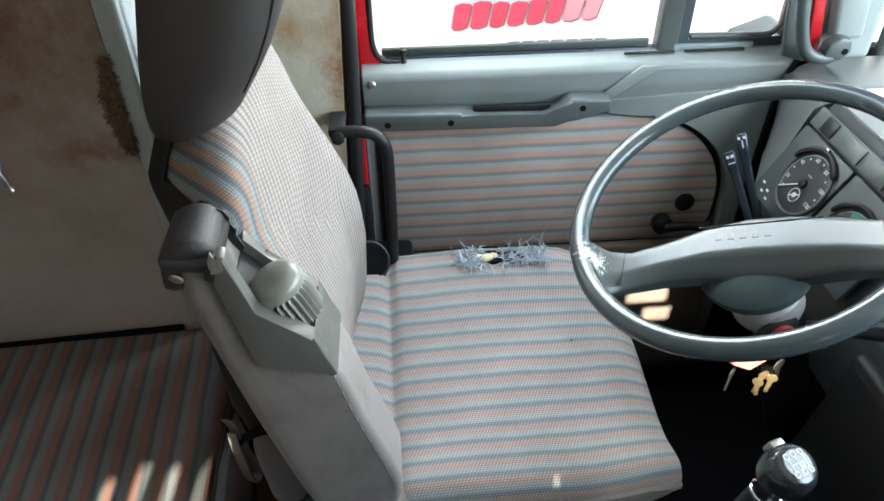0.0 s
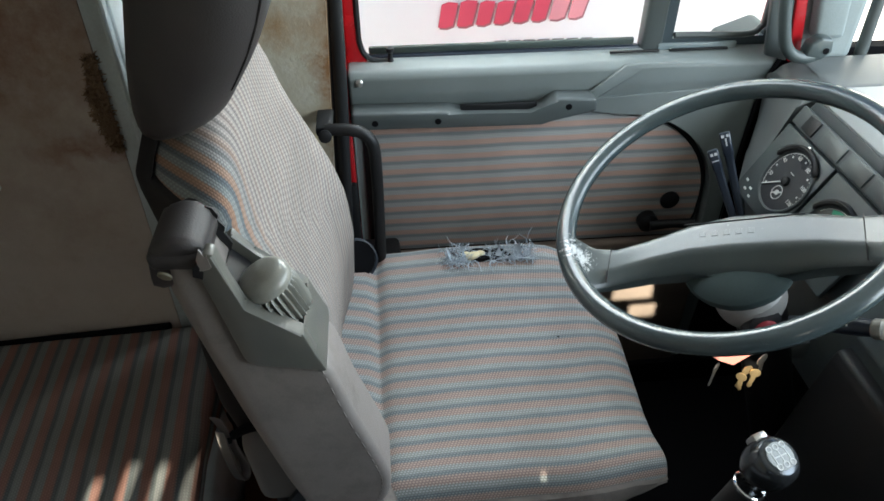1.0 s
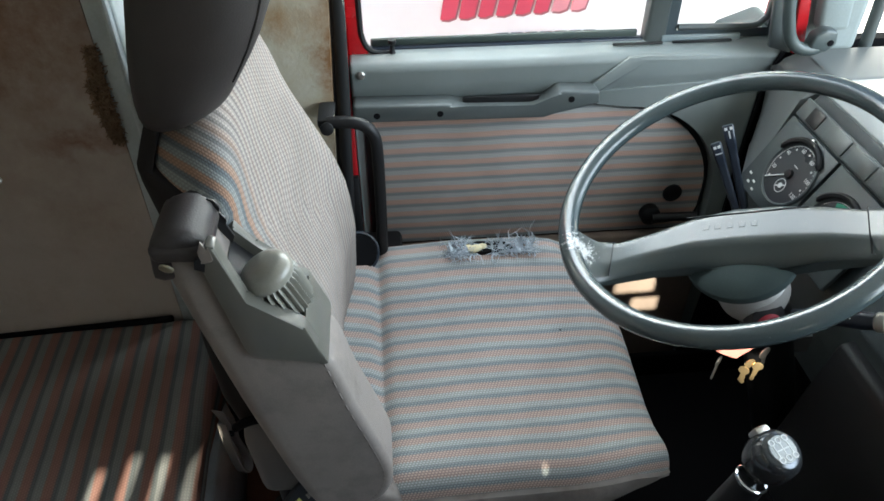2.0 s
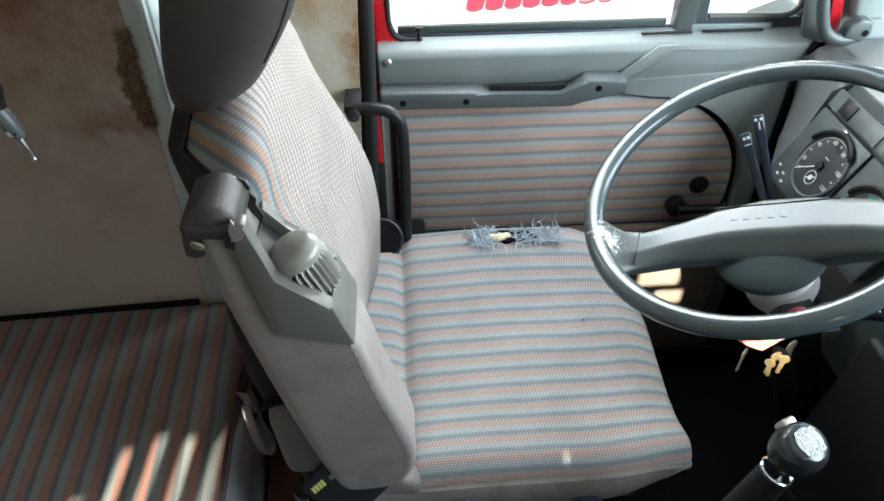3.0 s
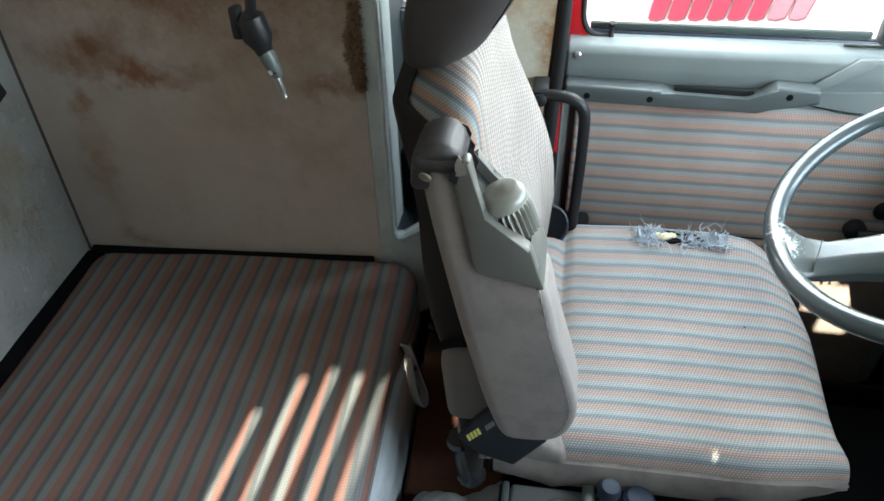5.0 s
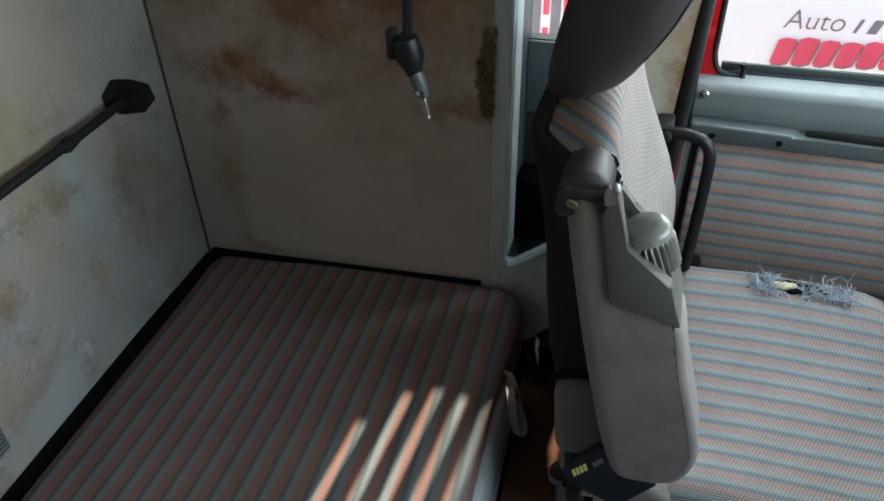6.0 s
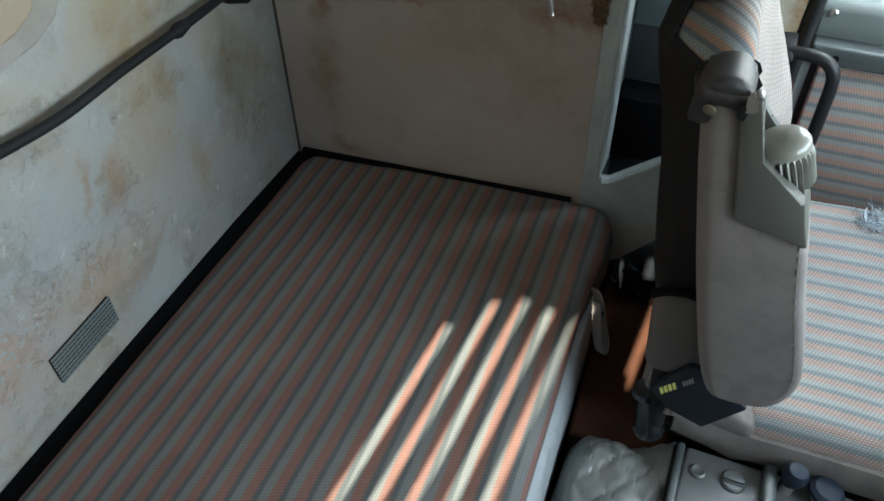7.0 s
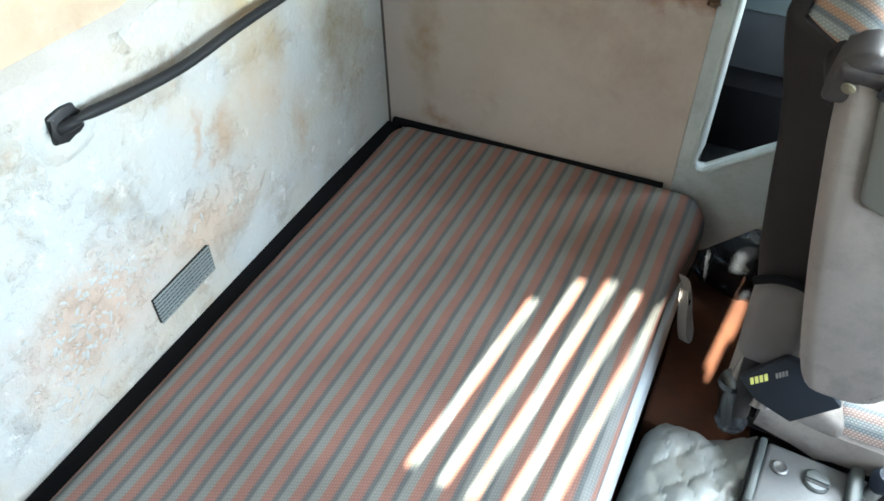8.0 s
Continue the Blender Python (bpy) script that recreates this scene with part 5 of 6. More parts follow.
part("hinge_cap", cap_piece(), BLACK_VINYL, arm, "worn black hinge cap")
part("hinge_collar", slab([(-0.105, 1.150), (-0.055, 1.147), (-0.053, 1.130), (-0.102, 1.133)], "y", 0.621, 0.702, 0.006, 3), BLACK_VINYL, arm)
part("hinge_pin", lathe([(0.0065, 0), (0.0065, 0.002), (0.0045, 0.003), (0.001, 0.003)], aim((-0.090, 0.6195, 1.131), (-0.25, -1, -0.45)), 18), plain("pale_pin", (0.15, 0.135, 0.09), 0.5), arm, "pale round hinge pin")
for o, y, mt in (
    ([(-0.062, 1.156), (-0.056, 1.153), (-0.052, 1.145), (-0.054, 1.139), (-0.048, 1.131), (-0.050, 1.124), (-0.044, 1.112), (-0.047, 1.104), (-0.055, 1.116), (-0.062, 1.135)], 0.686, BLACK),
    ([(-0.060, 1.148), (-0.056, 1.158), (-0.052, 1.150), (-0.050, 1.153), (-0.048, 1.140), (-0.053, 1.132), (-0.059, 1.136)], 0.617, VINYL),
    ([(-0.064, 1.140), (-0.060, 1.143), (-0.056, 1.134), (-0.058, 1.126), (-0.066, 1.130)], 0.6165, BLACK),
):
    flap = slab(o, "y", y, y + 0.0022, 0)
    for v in flap.verts:  # curled out of its plane
        v.co.y += 0.006 * noise.noise(v.co * 70)
    part("torn_flap", flap, mt, arm, "jagged torn vinyl flap", smooth=False)

# side hinge, bracket and recliner under the armrest
bracket = part("recliner_bracket", slab([(-0.071, 0.628), (-0.044, 0.675), (-0.028, 0.70), (0.005, 0.70), (0.062, 0.646), (0.015, 0.577), (-0.039, 0.595)], "y", 0.682, 0.694, 0.003), plain("dull_blue_black", (0.012, 0.015, 0.021), 0.6, spec=0.25), seat, "dark blue-black side bracket")


def text_bars(x, z, count, pitch, tall, mt, label):
    d, n = Vector((0.64, 0.77)), Vector((-0.34, 0.94))
    for k in range(count):
        p = Vector((x, z)) + d * pitch * k
        q = [p, p + d * pitch * 0.7, p + d * pitch * 0.7 + n * tall, p + n * tall]
        part("mark_bar", slab([tuple(c) for c in q], "y", 0.6812, 0.6822, 0), mt, bracket, label, smooth=False)


text_bars(-0.053, 0.625, 4, 0.0076, 0.0135, YELLOW_MARK, "yellow bar of lettering")
text_bars(-0.027, 0.656, 4, 0.0050, 0.0100, VINYL_SIDE, "dull bar of lettering")
part("recliner_tube", lathe([(0.008, 0), (0.023, 0.003), (0.025, 0.012), (0.022, 0.018), (0.022, 0.092), (0.025, 0.096), (0.022, 0.104), (0.001, 0.106)], aim((-0.052, 0.720, 0.474), (-0.2, 0.05, 1)), 26), GLOSS_BLACK, seat, "glossy black recliner tube")
part("side_bolster", slab([(-0.088, 0.655), (-0.098, 0.78), (-0.085, 0.815), (-0.03, 0.82), (-0.01, 0.70), (-0.04, 0.655)], "y", 0.690, 0.76, 0.018, 4), plain("dark_grey_vinyl", (0.105, 0.094, 0.088), 0.6, grain=600, grain_bump=0.3, vary=0.16), seat, "dark grey vinyl lower side bolster")
part("bolster_joint", tube(smooth_path([(-0.100, 0.694, 0.806), (-0.080, 0.690, 0.822), (-0.055, 0.690, 0.826), (-0.028, 0.692, 0.818)], 5), 0.006, 8), DULL_BLACK, seat, "dark gap above the lower bolster")
part("hinge_clip", box((-0.075, 0.705, 0.675), (-0.05, 0.715, 0.69), 0.003), CHROME, seat, "bright metal clip")
part("rail", box((-0.03, 0.765, 0.425), (0.46, 0.80, 0.455), 0.006), BLACK, seat, "black seat rail")
part("recline_dial", lathe([(0.010, 0), (0.040, 0.002), (0.043, 0.010), (0.043, 0.022), (0.036, 0.03), (0.001, 0.032)], aim((0.032, 1.262, 0.612), (0.25, -0.75, 0.5)), 40, 20, 0.003, (1, 2, 3)), DULL_BLACK, seat, "blue-black round recliner dial")
part("dial_rim", tube([aim((0.032, 1.262, 0.612), (0.25, -0.75, 0.5)) @ Vector((0.041 * math.cos(a), 0.041 * math.sin(a), 0.024)) for a in [2 * math.pi * k / 28 for k in range(29)]], 0.0036, 8, caps=False), BLUE_BLACK, seat, "polished blue-black dial rim")

# torn edge of the cushion: foam, thread and fray, laid out round x 0.28 and moved to their place
def at_tear(bm):
    bmesh.ops.translate(bm, vec=(0.020, -0.020, 0.002), verts=bm.verts)
    return bm


tear = part("tear_hole", at_tear(slab([(0.225, 1.262), (0.262, 1.250), (0.310, 1.252), (0.335, 1.262), (0.318, 1.282), (0.262, 1.288), (0.232, 1.280)], "z", 0.600, 0.6165, 0.003)), DULL_BLACK, seat, "dark hole worn through the cloth")
foam = bmesh.new()
for x, y, z, r in ((0.252, 1.262, 0.616, 0.013), (0.268, 1.268, 0.613, 0.010), (0.240, 1.268, 0.614, 0.010)):
    bmesh.ops.create_icosphere(foam, subdivisions=2, radius=r, matrix=Matrix.Translation((x, y, z)) @ Matrix.Diagonal((1.3, 0.8, 0.8, 1)))
for v in foam.verts:
    v.co += 0.004 * Vector((noise.noise(v.co * 60), noise.noise(v.co * 60 + Vector((5, 0, 0))), noise.noise(v.co * 60 + Vector((0, 5, 0)))))
part("foam", at_tear(foam), FOAM, seat, "yellowed foam showing through the tear")
fray = bmesh.new()
rngt = random.Random(11)
for k in range(620):
    cx = rngt.uniform(0.198, 0.252) if rngt.random() < 0.45 else rngt.uniform(0.285, 0.378)
    side = rngt.random()
    p = Vector((cx, (1.254 if side < 0.6 else 1.280) + rngt.gauss(0, 0.004), 0.610 + rngt.uniform(0, 0.004)))
    way = Vector((rngt.gauss(0, 0.7), rngt.gauss(0.1, 0.5), rngt.uniform(-0.1, 0.9))).normalized()
    ln = rngt.uniform(0.008, 0.030) if rngt.random() < 0.85 else rngt.uniform(0.03, 0.05)
    pts, q = [p], p.copy()
    for j in range(3):
        way = (way + Vector((rngt.gauss(0, 0.6), rngt.gauss(0, 0.6), rngt.gauss(-0.2, 0.4)))).normalized()
        q = q + way * ln / 3
        q.z = max(q.z, 0.610)
        pts.append(q.copy())
    r = rngt.uniform(0.0006, 0.0012)
    tube(pts, [r, r, r * 0.8, r * 0.4], 3, fray)
tagged(part("frayed_threads", at_tear(fray), FRAY, seat, "frayed blue-grey threads round the tear"), kind="stuff")

# tatters of cloth that curl up round the hole
for k, (x, y, ln, wd, turn) in enumerate(((0.215, 1.258, 0.030, 0.014, 150), (0.236, 1.252, 0.022, 0.012, 100), (0.305, 1.250, 0.026, 0.016, 80), (0.335, 1.254, 0.034, 0.018, 40), (0.360, 1.262, 0.030, 0.014, 10), (0.345, 1.274, 0.028, 0.016, -40), (0.225, 1.276, 0.026, 0.014, 200), (0.290, 1.256, 0.018, 0.010, 95))):
    a = radians(turn)
    d, n = Vector((math.cos(a), math.sin(a), 0)), Vector((-math.sin(a), math.cos(a), 0))
    rows = []
    for j in range(7):
        t = j / 6
        c = Vector((x, y, 0.611)) + d * ln * t * (1 - 0.45 * t) + Vector((0, 0, 0.9 * ln * t ** 1.5))
        w = wd * (1 - 0.75 * t) * (0.8 + 0.4 * rngt.random())
        rows.append([c + n * w / 2, c - n * w / 2, c - n * w / 2 + Vector((0, 0, 0.0012)), c + n * w / 2 + Vector((0, 0, 0.0012))])
    part("cloth_tatter", at_tear(loft(rows)), FRAY, seat, "curled tatter of torn cloth")


# ---------------------------------------------------------------- steering wheel
WC = Vector((0.595, 0.939, 0.945))
WN = Vector((-0.454, -0.082, 0.888)).normalized()
W1 = Vector((0, 1, 0)).cross(WN).normalized()
W2 = WN.cross(W1)


def on_wheel(u, v, h):
    return WC + W1 * u + W2 * v + WN * h


wheel = thing("steering_wheel", tuple(on_wheel(0, 0, -0.16)), "worn grey two-spoke lorry steering wheel with a wide hub pad", "steering wheel")


BAR = radians(-25)


def rim():
    rings = []
    for k in range(96):
        a = 2 * math.pi * k / 96
        out = W1 * math.cos(a) + W2 * math.sin(a)
        rings.append([WC + out * (0.2415 + 0.0160 * math.cos(t)) + WN * (0.0150 * math.sin(t) - 0.004) for t in [2 * math.pi * q / 16 for q in range(16)]])
    return loft(rings + [rings[0]], caps=False)


def worn(mt, at, radius):
    """Pale scuffing of the plastic round one spot, its highlight painted in too, broken up by scratches."""
    nt, b = mt.node_tree, mt.node_tree.nodes["Principled BSDF"]
    old = b.inputs["Base Color"].links[0].from_socket
    co = coords(nt)
    d = nt.nodes.new("ShaderNodeVectorMath")
    d.operation = "DISTANCE"
    nt.links.new(co, d.inputs[0])
    d.inputs[1].default_value = at
    near = maths(nt, "SUBTRACT", 1.0, maths(nt, "DIVIDE", d.outputs["Value"], radius), clamp=True)
    grain = noise_node(nt, co, 170.0, 6.0, 0.75).outputs["Fac"]
    amount = maths(nt, "MULTIPLY", maths(nt, "SUBTRACT", maths(nt, "MULTIPLY_ADD", near, 0.42, grain), 0.66, clamp=True), 7.0, clamp=True)
    nt.links.new(mix(nt, amount, old, (0.60, 0.62, 0.62)), b.inputs["Base Color"])


cb, sb = math.cos(BAR), math.sin(BAR)
# scuff at the left spoke end, with a highlight put into its pale colour
for mt in (PLASTIC_WHEEL, PLASTIC_PAD):
    spot = on_wheel(-0.215 * cb + 0.070 * sb, -0.215 * sb - 0.070 * cb, -0.01) - on_wheel(0, 0, -0.16)
    worn(mt, tuple(spot), 0.042)
bm = rim()
bmesh.ops.remove_doubles(bm, verts=bm.verts, dist=1e-5)
part("rim", bm, PLASTIC_WHEEL, wheel, "grip-polished grey rim")
# the spoke bar: flat and wide over the hub, rising into the rim at both ends


def spoke_bar():
    rings = []
    for w, h, v0, half, th in ((-0.240, -0.004, -0.062, 0.062, 0.016), (-0.228, -0.010, -0.060, 0.057, 0.018), (-0.212, -0.022, -0.056, 0.048, 0.022), (-0.20, -0.030, -0.052, 0.042, 0.022), (-0.17, -0.040, -0.041, 0.034, 0.022),
                               (-0.12, -0.048, -0.020, 0.035, 0.026), (-0.06, -0.050, -0.004, 0.043, 0.036), (0.0, -0.050, 0.000, 0.050, 0.050), (0.06, -0.050, -0.002, 0.050, 0.050), (0.12, -0.048, -0.009, 0.045, 0.030),
                               (0.165, -0.040, -0.024, 0.041, 0.024), (0.20, -0.030, -0.036, 0.042, 0.026), (0.214, -0.022, -0.042, 0.046, 0.022), (0.228, -0.010, -0.048, 0.052, 0.018), (0.240, -0.004, -0.052, 0.058, 0.016)):
        ring = []
        for pv, ph in round_ring(2 * half, th, 0.012, 4):
            v, hh = v0 - 0.026 + pv, h * 1.15 - th / 2 + ph
            if ph > 0:  # the pad's side towards the driver falls away
                hh -= 0.75 * max(0.0, -pv - 0.30 * half) * min(1.0, max(0.0, (0.205 - abs(w)) / 0.05))
            k = min(1.0, 0.240 / max(0.001, math.hypot(w, v)))  # no spoke reaches past the rim
            u = k * (w * math.cos(BAR) - v * math.sin(BAR))
            vv = k * (w * math.sin(BAR) + v * math.cos(BAR))
            ring.append(on_wheel(u, vv, hh))
        rings.append(ring)
    return loft(rings)


bar_part = part("spoke_bar", spoke_bar(), PLASTIC_PAD, wheel, "broad grey spoke bar and hub pad")


def wheel_bar_box(w0, w1, v0, v1, h, th):
    v0, v1, h = v0 - 0.026, v1 - 0.026, h * 1.15
    c, s = math.cos(BAR), math.sin(BAR)
    m = Matrix(((W1.x, W2.x, WN.x, WC.x), (W1.y, W2.y, WN.y, WC.y), (W1.z, W2.z, WN.z, WC.z), (0, 0, 0, 1))) @ Matrix.Rotation(BAR, 4, "Z")
    return box((w0, v0, h - th), (w1, v1, h), min(0.0008, th * 0.4), 1, None, m)


part("pad_joint", wheel_bar_box(-0.1775, -0.1755, -0.076, -0.010, -0.0375, 0.004), BLACK, bar_part, "dark joint at the pad's end")
part("pad_joint", wheel_bar_box(0.1705, 0.1725, -0.066, 0.014, -0.0375, 0.004), BLACK, bar_part, "dark joint at the pad's end")
part("pad_slit", wheel_bar_box(-0.07, 0.10, 0.034, 0.0362, -0.0487, 0.003), BLACK, bar_part, "dark slit along the pad")
for k in range(5):
    part("badge_bar", wheel_bar_box(-0.045 + 0.017 * k, -0.036 + 0.017 * k, 0.008, 0.018, -0.0495, 0.0010), PLASTIC_PAD, bar_part, "embossed bar of a badge", smooth=False)
part("hub", lathe([(0.030, -0.080), (0.055, -0.084), (0.074, -0.090), (0.082, -0.097), (0.083, -0.104), (0.079, -0.115), (0.072, -0.124), (0.062, -0.132), (0.050, -0.137), (0.047, -0.19)], Matrix(((W1.x, W2.x, WN.x, WC.x), (W1.y, W2.y, WN.y, WC.y), (W1.z, W2.z, WN.z, WC.z), (0, 0, 0, 1))) @ Matrix.Translation((-0.012, -0.036, 0)), 32), plain("hub_plastic", (0.040, 0.056, 0.056), 0.7, vary=0.1, spec=0.12), wheel, "dark teal-grey hub bowl")

# ---------------------------------------------------------------- column, stalks and key
column = thing("steering_column", (0.80, 0.93, 0.02), "grey steering column shroud over a black tube", "steering column")
part("shroud", tube([on_wheel(-0.012, -0.04, -0.150), on_wheel(-0.012, -0.04, -0.158), on_wheel(-0.01, -0.04, -0.195), on_wheel(-0.008, -0.04, -0.215), on_wheel(-0.006, -0.04, -0.222)], [0.050, 0.056, 0.054, 0.046, 0.03], 28), plain("silver_grey_shroud", (0.27, 0.27, 0.26), 0.4, vary=0.1), column, "silver-grey shroud")
part("tube", tube([on_wheel(0.0, -0.03, -0.205), on_wheel(0.0, -0.03, -0.28), (0.875, 0.965, 0.30), (0.95, 0.97, 0.02)], 0.042, 16), BLACK, column)
part("bracket", box((0.762, 0.924, 0.600), (0.824, 0.942, 0.640), 0.004), plain("grey_bracket_paint", (0.16, 0.165, 0.165), 0.5), column, "grey bracket under the column")
part("lock_ring", lathe([(0.02, 0), (0.028, 0.004), (0.028, 0.03), (0.02, 0.034)], aim(on_wheel(-0.02, -0.07, -0.20), (0.1, -1, 0.3)), 20), BLACK, column, "black ignition lock barrel")
part("red_ring", lathe([(0.020, 0), (0.024, 0.004), (0.022, 0.010), (0.001, 0.010)], aim(on_wheel(-0.02, -0.103, -0.20), (0.1, -1, 0.3)), 20), plain("red_collar", (0.22, 0.02, 0.03), 0.4), column, "red lock collar")


def stalk(name, tip, root, label, marks):
    ob = thing(name, tuple(root), label, "stalk")
    tip, root = Vector(tip), Vector(root)
    way = (tip - root).normalized()
    side = way.cross(Vector((-0.45, -0.6, 0.65))).normalized()
    face = side.cross(way)
    rings = []
    ln = (tip - root).length
    for t, w, th in ((0, 0.0062, 0.006), (0.3, 0.0066, 0.006), (0.7, 0.0076, 0.006), (0.78, 0.0080, 0.006), (0.79, 0.0090, 0.007), (0.985, 0.0096, 0.007), (1.0, 0.0085, 0.005)):
        rings.append([root + way * ln * t + side * a + face * b for a, b in round_ring(2 * w, 2 * th, 0.004, 3)])
    part("arm", loft(rings), BLUE_BLACK, ob)
    m = Matrix(((side.x, way.x, face.x, tip.x), (side.y, way.y, face.y, tip.y), (side.z, way.z, face.z, tip.z), (0, 0, 0, 1)))
    if m.determinant() < 0:
        m = m @ Matrix.Diagonal((-1, 1, 1, 1))
    for a0, b0, a1, b1 in marks:
        for sgn in (1, -1):
            part("symbol_mark", box((a0, b0, 0.0065 * sgn), (a1, b1, 0.0078 * sgn), 0, 1, None, m), WHITE_MARK, ob, "white symbol", smooth=False)
    return ob


stalk("indicator_stalk", (0.700, 1.20, 0.868), (0.760, 1.13, 0.72), "blue-black indicator stalk with white symbols", [(-0.006, -0.010, -0.001, -0.005), (0.001, -0.010, 0.006, -0.005), (-0.006, -0.021, 0.006, -0.019)])
stalk("wiper_stalk", (0.722, 1.215, 0.895), (0.775, 1.14, 0.72), "blue-black wiper stalk with white symbols", [(-0.007, -0.008, -0.002, -0.003), (0.002, -0.008, 0.007, -0.003), (-0.0013, -0.024, 0.0013, -0.010)])

lever3 = thing("retarder_stalk", (0.70, 0.86, 0.75), "blue-black stalk with a pale grey end cap", "stalk")
root, tip = Vector((0.715, 0.865, 0.765)), Vector((0.784, 0.778, 0.824))
way = (tip - root).normalized()
part("arm", lathe([(0.006, 0), (0.008, 0.02), (0.0125, 0.045), (0.0135, 0.10), (0.012, 0.122)], aim(root, way), 20), BLUE_BLACK, lever3)
cap = part("end_cap", lathe([(0.0125, 0), (0.0150, 0.003), (0.0150, 0.014), (0.012, 0.017), (0.001, 0.018)], aim(root + way * 0.118, way), 20), PLASTIC_KNOB, lever3, "pale grey end cap")
for k in range(2):
    m = aim(root + way * (0.062 + 0.020 * k), (way.cross(Vector((0, 0, 1)))).cross(way) + Vector((-0.2, -0.6, 0.1)))
    part("symbol_mark", box((-0.004, -0.005, 0.0128), (-0.002, 0.005, 0.0142), 0, 1, None, m), WHITE_MARK, lever3, "white symbol", smooth=False)
    part("symbol_mark", box((0.001, -0.005, 0.0128), (0.004, -0.002, 0.0142), 0, 1, None, m), WHITE_MARK, lever3, "white symbol", smooth=False)

keys = thing("key_bunch", (0.645, 0.835, 0.625), "brass keys with a red tag hanging at the ignition lock", "keys")
part("tag", slab([(0.578, 0.732), (0.590, 0.746), (0.660, 0.746), (0.656, 0.724), (0.630, 0.700), (0.602, 0.714)], "y", 0.836, 0.842, 0.002), RED_TAG, keys, "red plastic key tag")


def key(x, y, z, turn, lean, bow, blade, mt, label):
    """A flat key hanging by its round bow, turned about the upright and leaning sideways."""
    o = [(bow * math.cos(a), bow * math.sin(a)) for a in [radians(-60 + 300 * k / 14) for k in range(15)]]
    o += [(-0.0035, -bow * 0.8), (-0.0035, -bow - blade), (0.0, -bow - blade - 0.003), (0.0035, -bow - blade), (0.0035, -bow - blade * 0.8), (0.0015, -bow - blade * 0.7), (0.0035, -bow - blade * 0.55), (0.0035, -bow * 0.8)]
    bm = slab(o, "y", -0.0011, 0.0011, 0.0004)
    bmesh.ops.transform(bm, matrix=pose(x, y, z, 0, lean, turn), verts=bm.verts)
    part("key", bm, mt, keys, label)


for spec in ((0.652, 0.831, 0.693, 12, 14, 0.0095, 0.026, BRASS, "brass key"), (0.664, 0.827, 0.690, -20, 4, 0.0085, 0.022, BRASS, "brass key"), (0.672, 0.834, 0.712, 25, -14, 0.011, 0.018, METAL, "steel key"),
             (0.604, 0.838, 0.696, 40, 10, 0.009, 0.026, METAL, "steel key"), (0.643, 0.826, 0.684, -40, -6, 0.008, 0.018, BRASS, "brass key")):
    key(*spec)
ring_path = [(0.645 + 0.014 * math.cos(a), 0.834 + 0.004 * math.sin(a), 0.750 + 0.020 * math.sin(a)) for a in [2 * math.pi * k / 18 for k in range(19)]]
part("ring", tube(ring_path, 0.0013, 6, caps=False), METAL, keys, "split ring")

# ---------------------------------------------------------------- dashboard
SLOPE = Vector((-0.089, 0, -0.171)).normalized()
DN = Vector((-0.171, 0, 0.089)).normalized()
D0 = Vector((0.886, 0, 0.927))


def dash_m(y, s, h=0.0):
    """A pose on the dash face: local x along the driver's left to right, local y up the face, local z out of it."""
    p = D0 + SLOPE * s + DN * h
    ex, ey = Vector((0, -1, 0)), -SLOPE
    return Matrix(((ex.x, ey.x, DN.x, p.x), (ex.y, ey.y, DN.y, y), (ex.z, ey.z, DN.z, p.z), (0, 0, 0, 1)))


def dash_box(y0, y1, s0, s1, h0, h1, bevel=0.002):
    m = dash_m(0, 0)
    return box((-max(y0, y1), -max(s0, s1), h0), (-min(y0, y1), -min(s0, s1), h1), bevel, 2, None, m)


dash = thing("dashboard", (1.1, 0.3, 0.3), "charcoal lorry dashboard with instruments facing the driver", "dashboard")
part("body", slab([(0.890, 0.918), (0.900, 0.940), (0.95, 0.950), (1.30, 0.945), (1.46, 0.93), (1.46, 0.30), (1.10, 0.30), (0.93, 0.42), (0.86, 0.60), (0.808, 0.752)], "y", -0.93, 1.245, 0.006, 3), PLASTIC_DASH, dash)
end = slab([(0.880, 0.915), (0.886, 0.938), (0.93, 0.955), (1.30, 0.955), (1.46, 0.94), (1.46, 0.30), (1.10, 0.30), (0.92, 0.42), (0.86, 0.58), (0.800, 0.745)], "y", 1.252, 1.394, 0.014, 4)
for v in end.verts:  # its face turns upright towards the door
    if v.co.x < 0.93:
        v.co.x += (0.074 * min(1.0, max(0.0, (0.925 - v.co.z) / 0.17)) + 0.008) * max(0.0, (v.co.y - 1.252) / 0.142)
part("end_piece", end, plain("end_moulding", (0.125, 0.136, 0.134), 0.5, grain=800, grain_bump=0.2, vary=0.1), dash, "grey end moulding beside the door")
part("end_gap", slab([(0.895, 0.90), (0.95, 0.93), (1.2, 0.6), (0.9, 0.5), (0.815, 0.745)], "y", 1.244, 1.253, 0), BLACK, dash, smooth=False)
part("top_rail", slab([(0.895, 0.945), (0.93, 0.957), (1.30, 0.957), (1.46, 0.944), (1.46, 0.935), (0.90, 0.935)], "y", -0.93, 1.250, 0.005), plain("dash_top_pad", (0.30, 0.32, 0.32), 0.5), dash, "pale grey dash top")
part("instrument_panel", dash_box(1.078, 1.242, 0.042, 0.196, 0.000, 0.010, 0.004), PLASTIC_DASH, dash, "dark instrument panel")
part("instrument_panel", dash_box(0.915, 1.072, 0.042, 0.196, 0.000, 0.010, 0.004), PLASTIC_DASH, dash, "dark instrument panel")
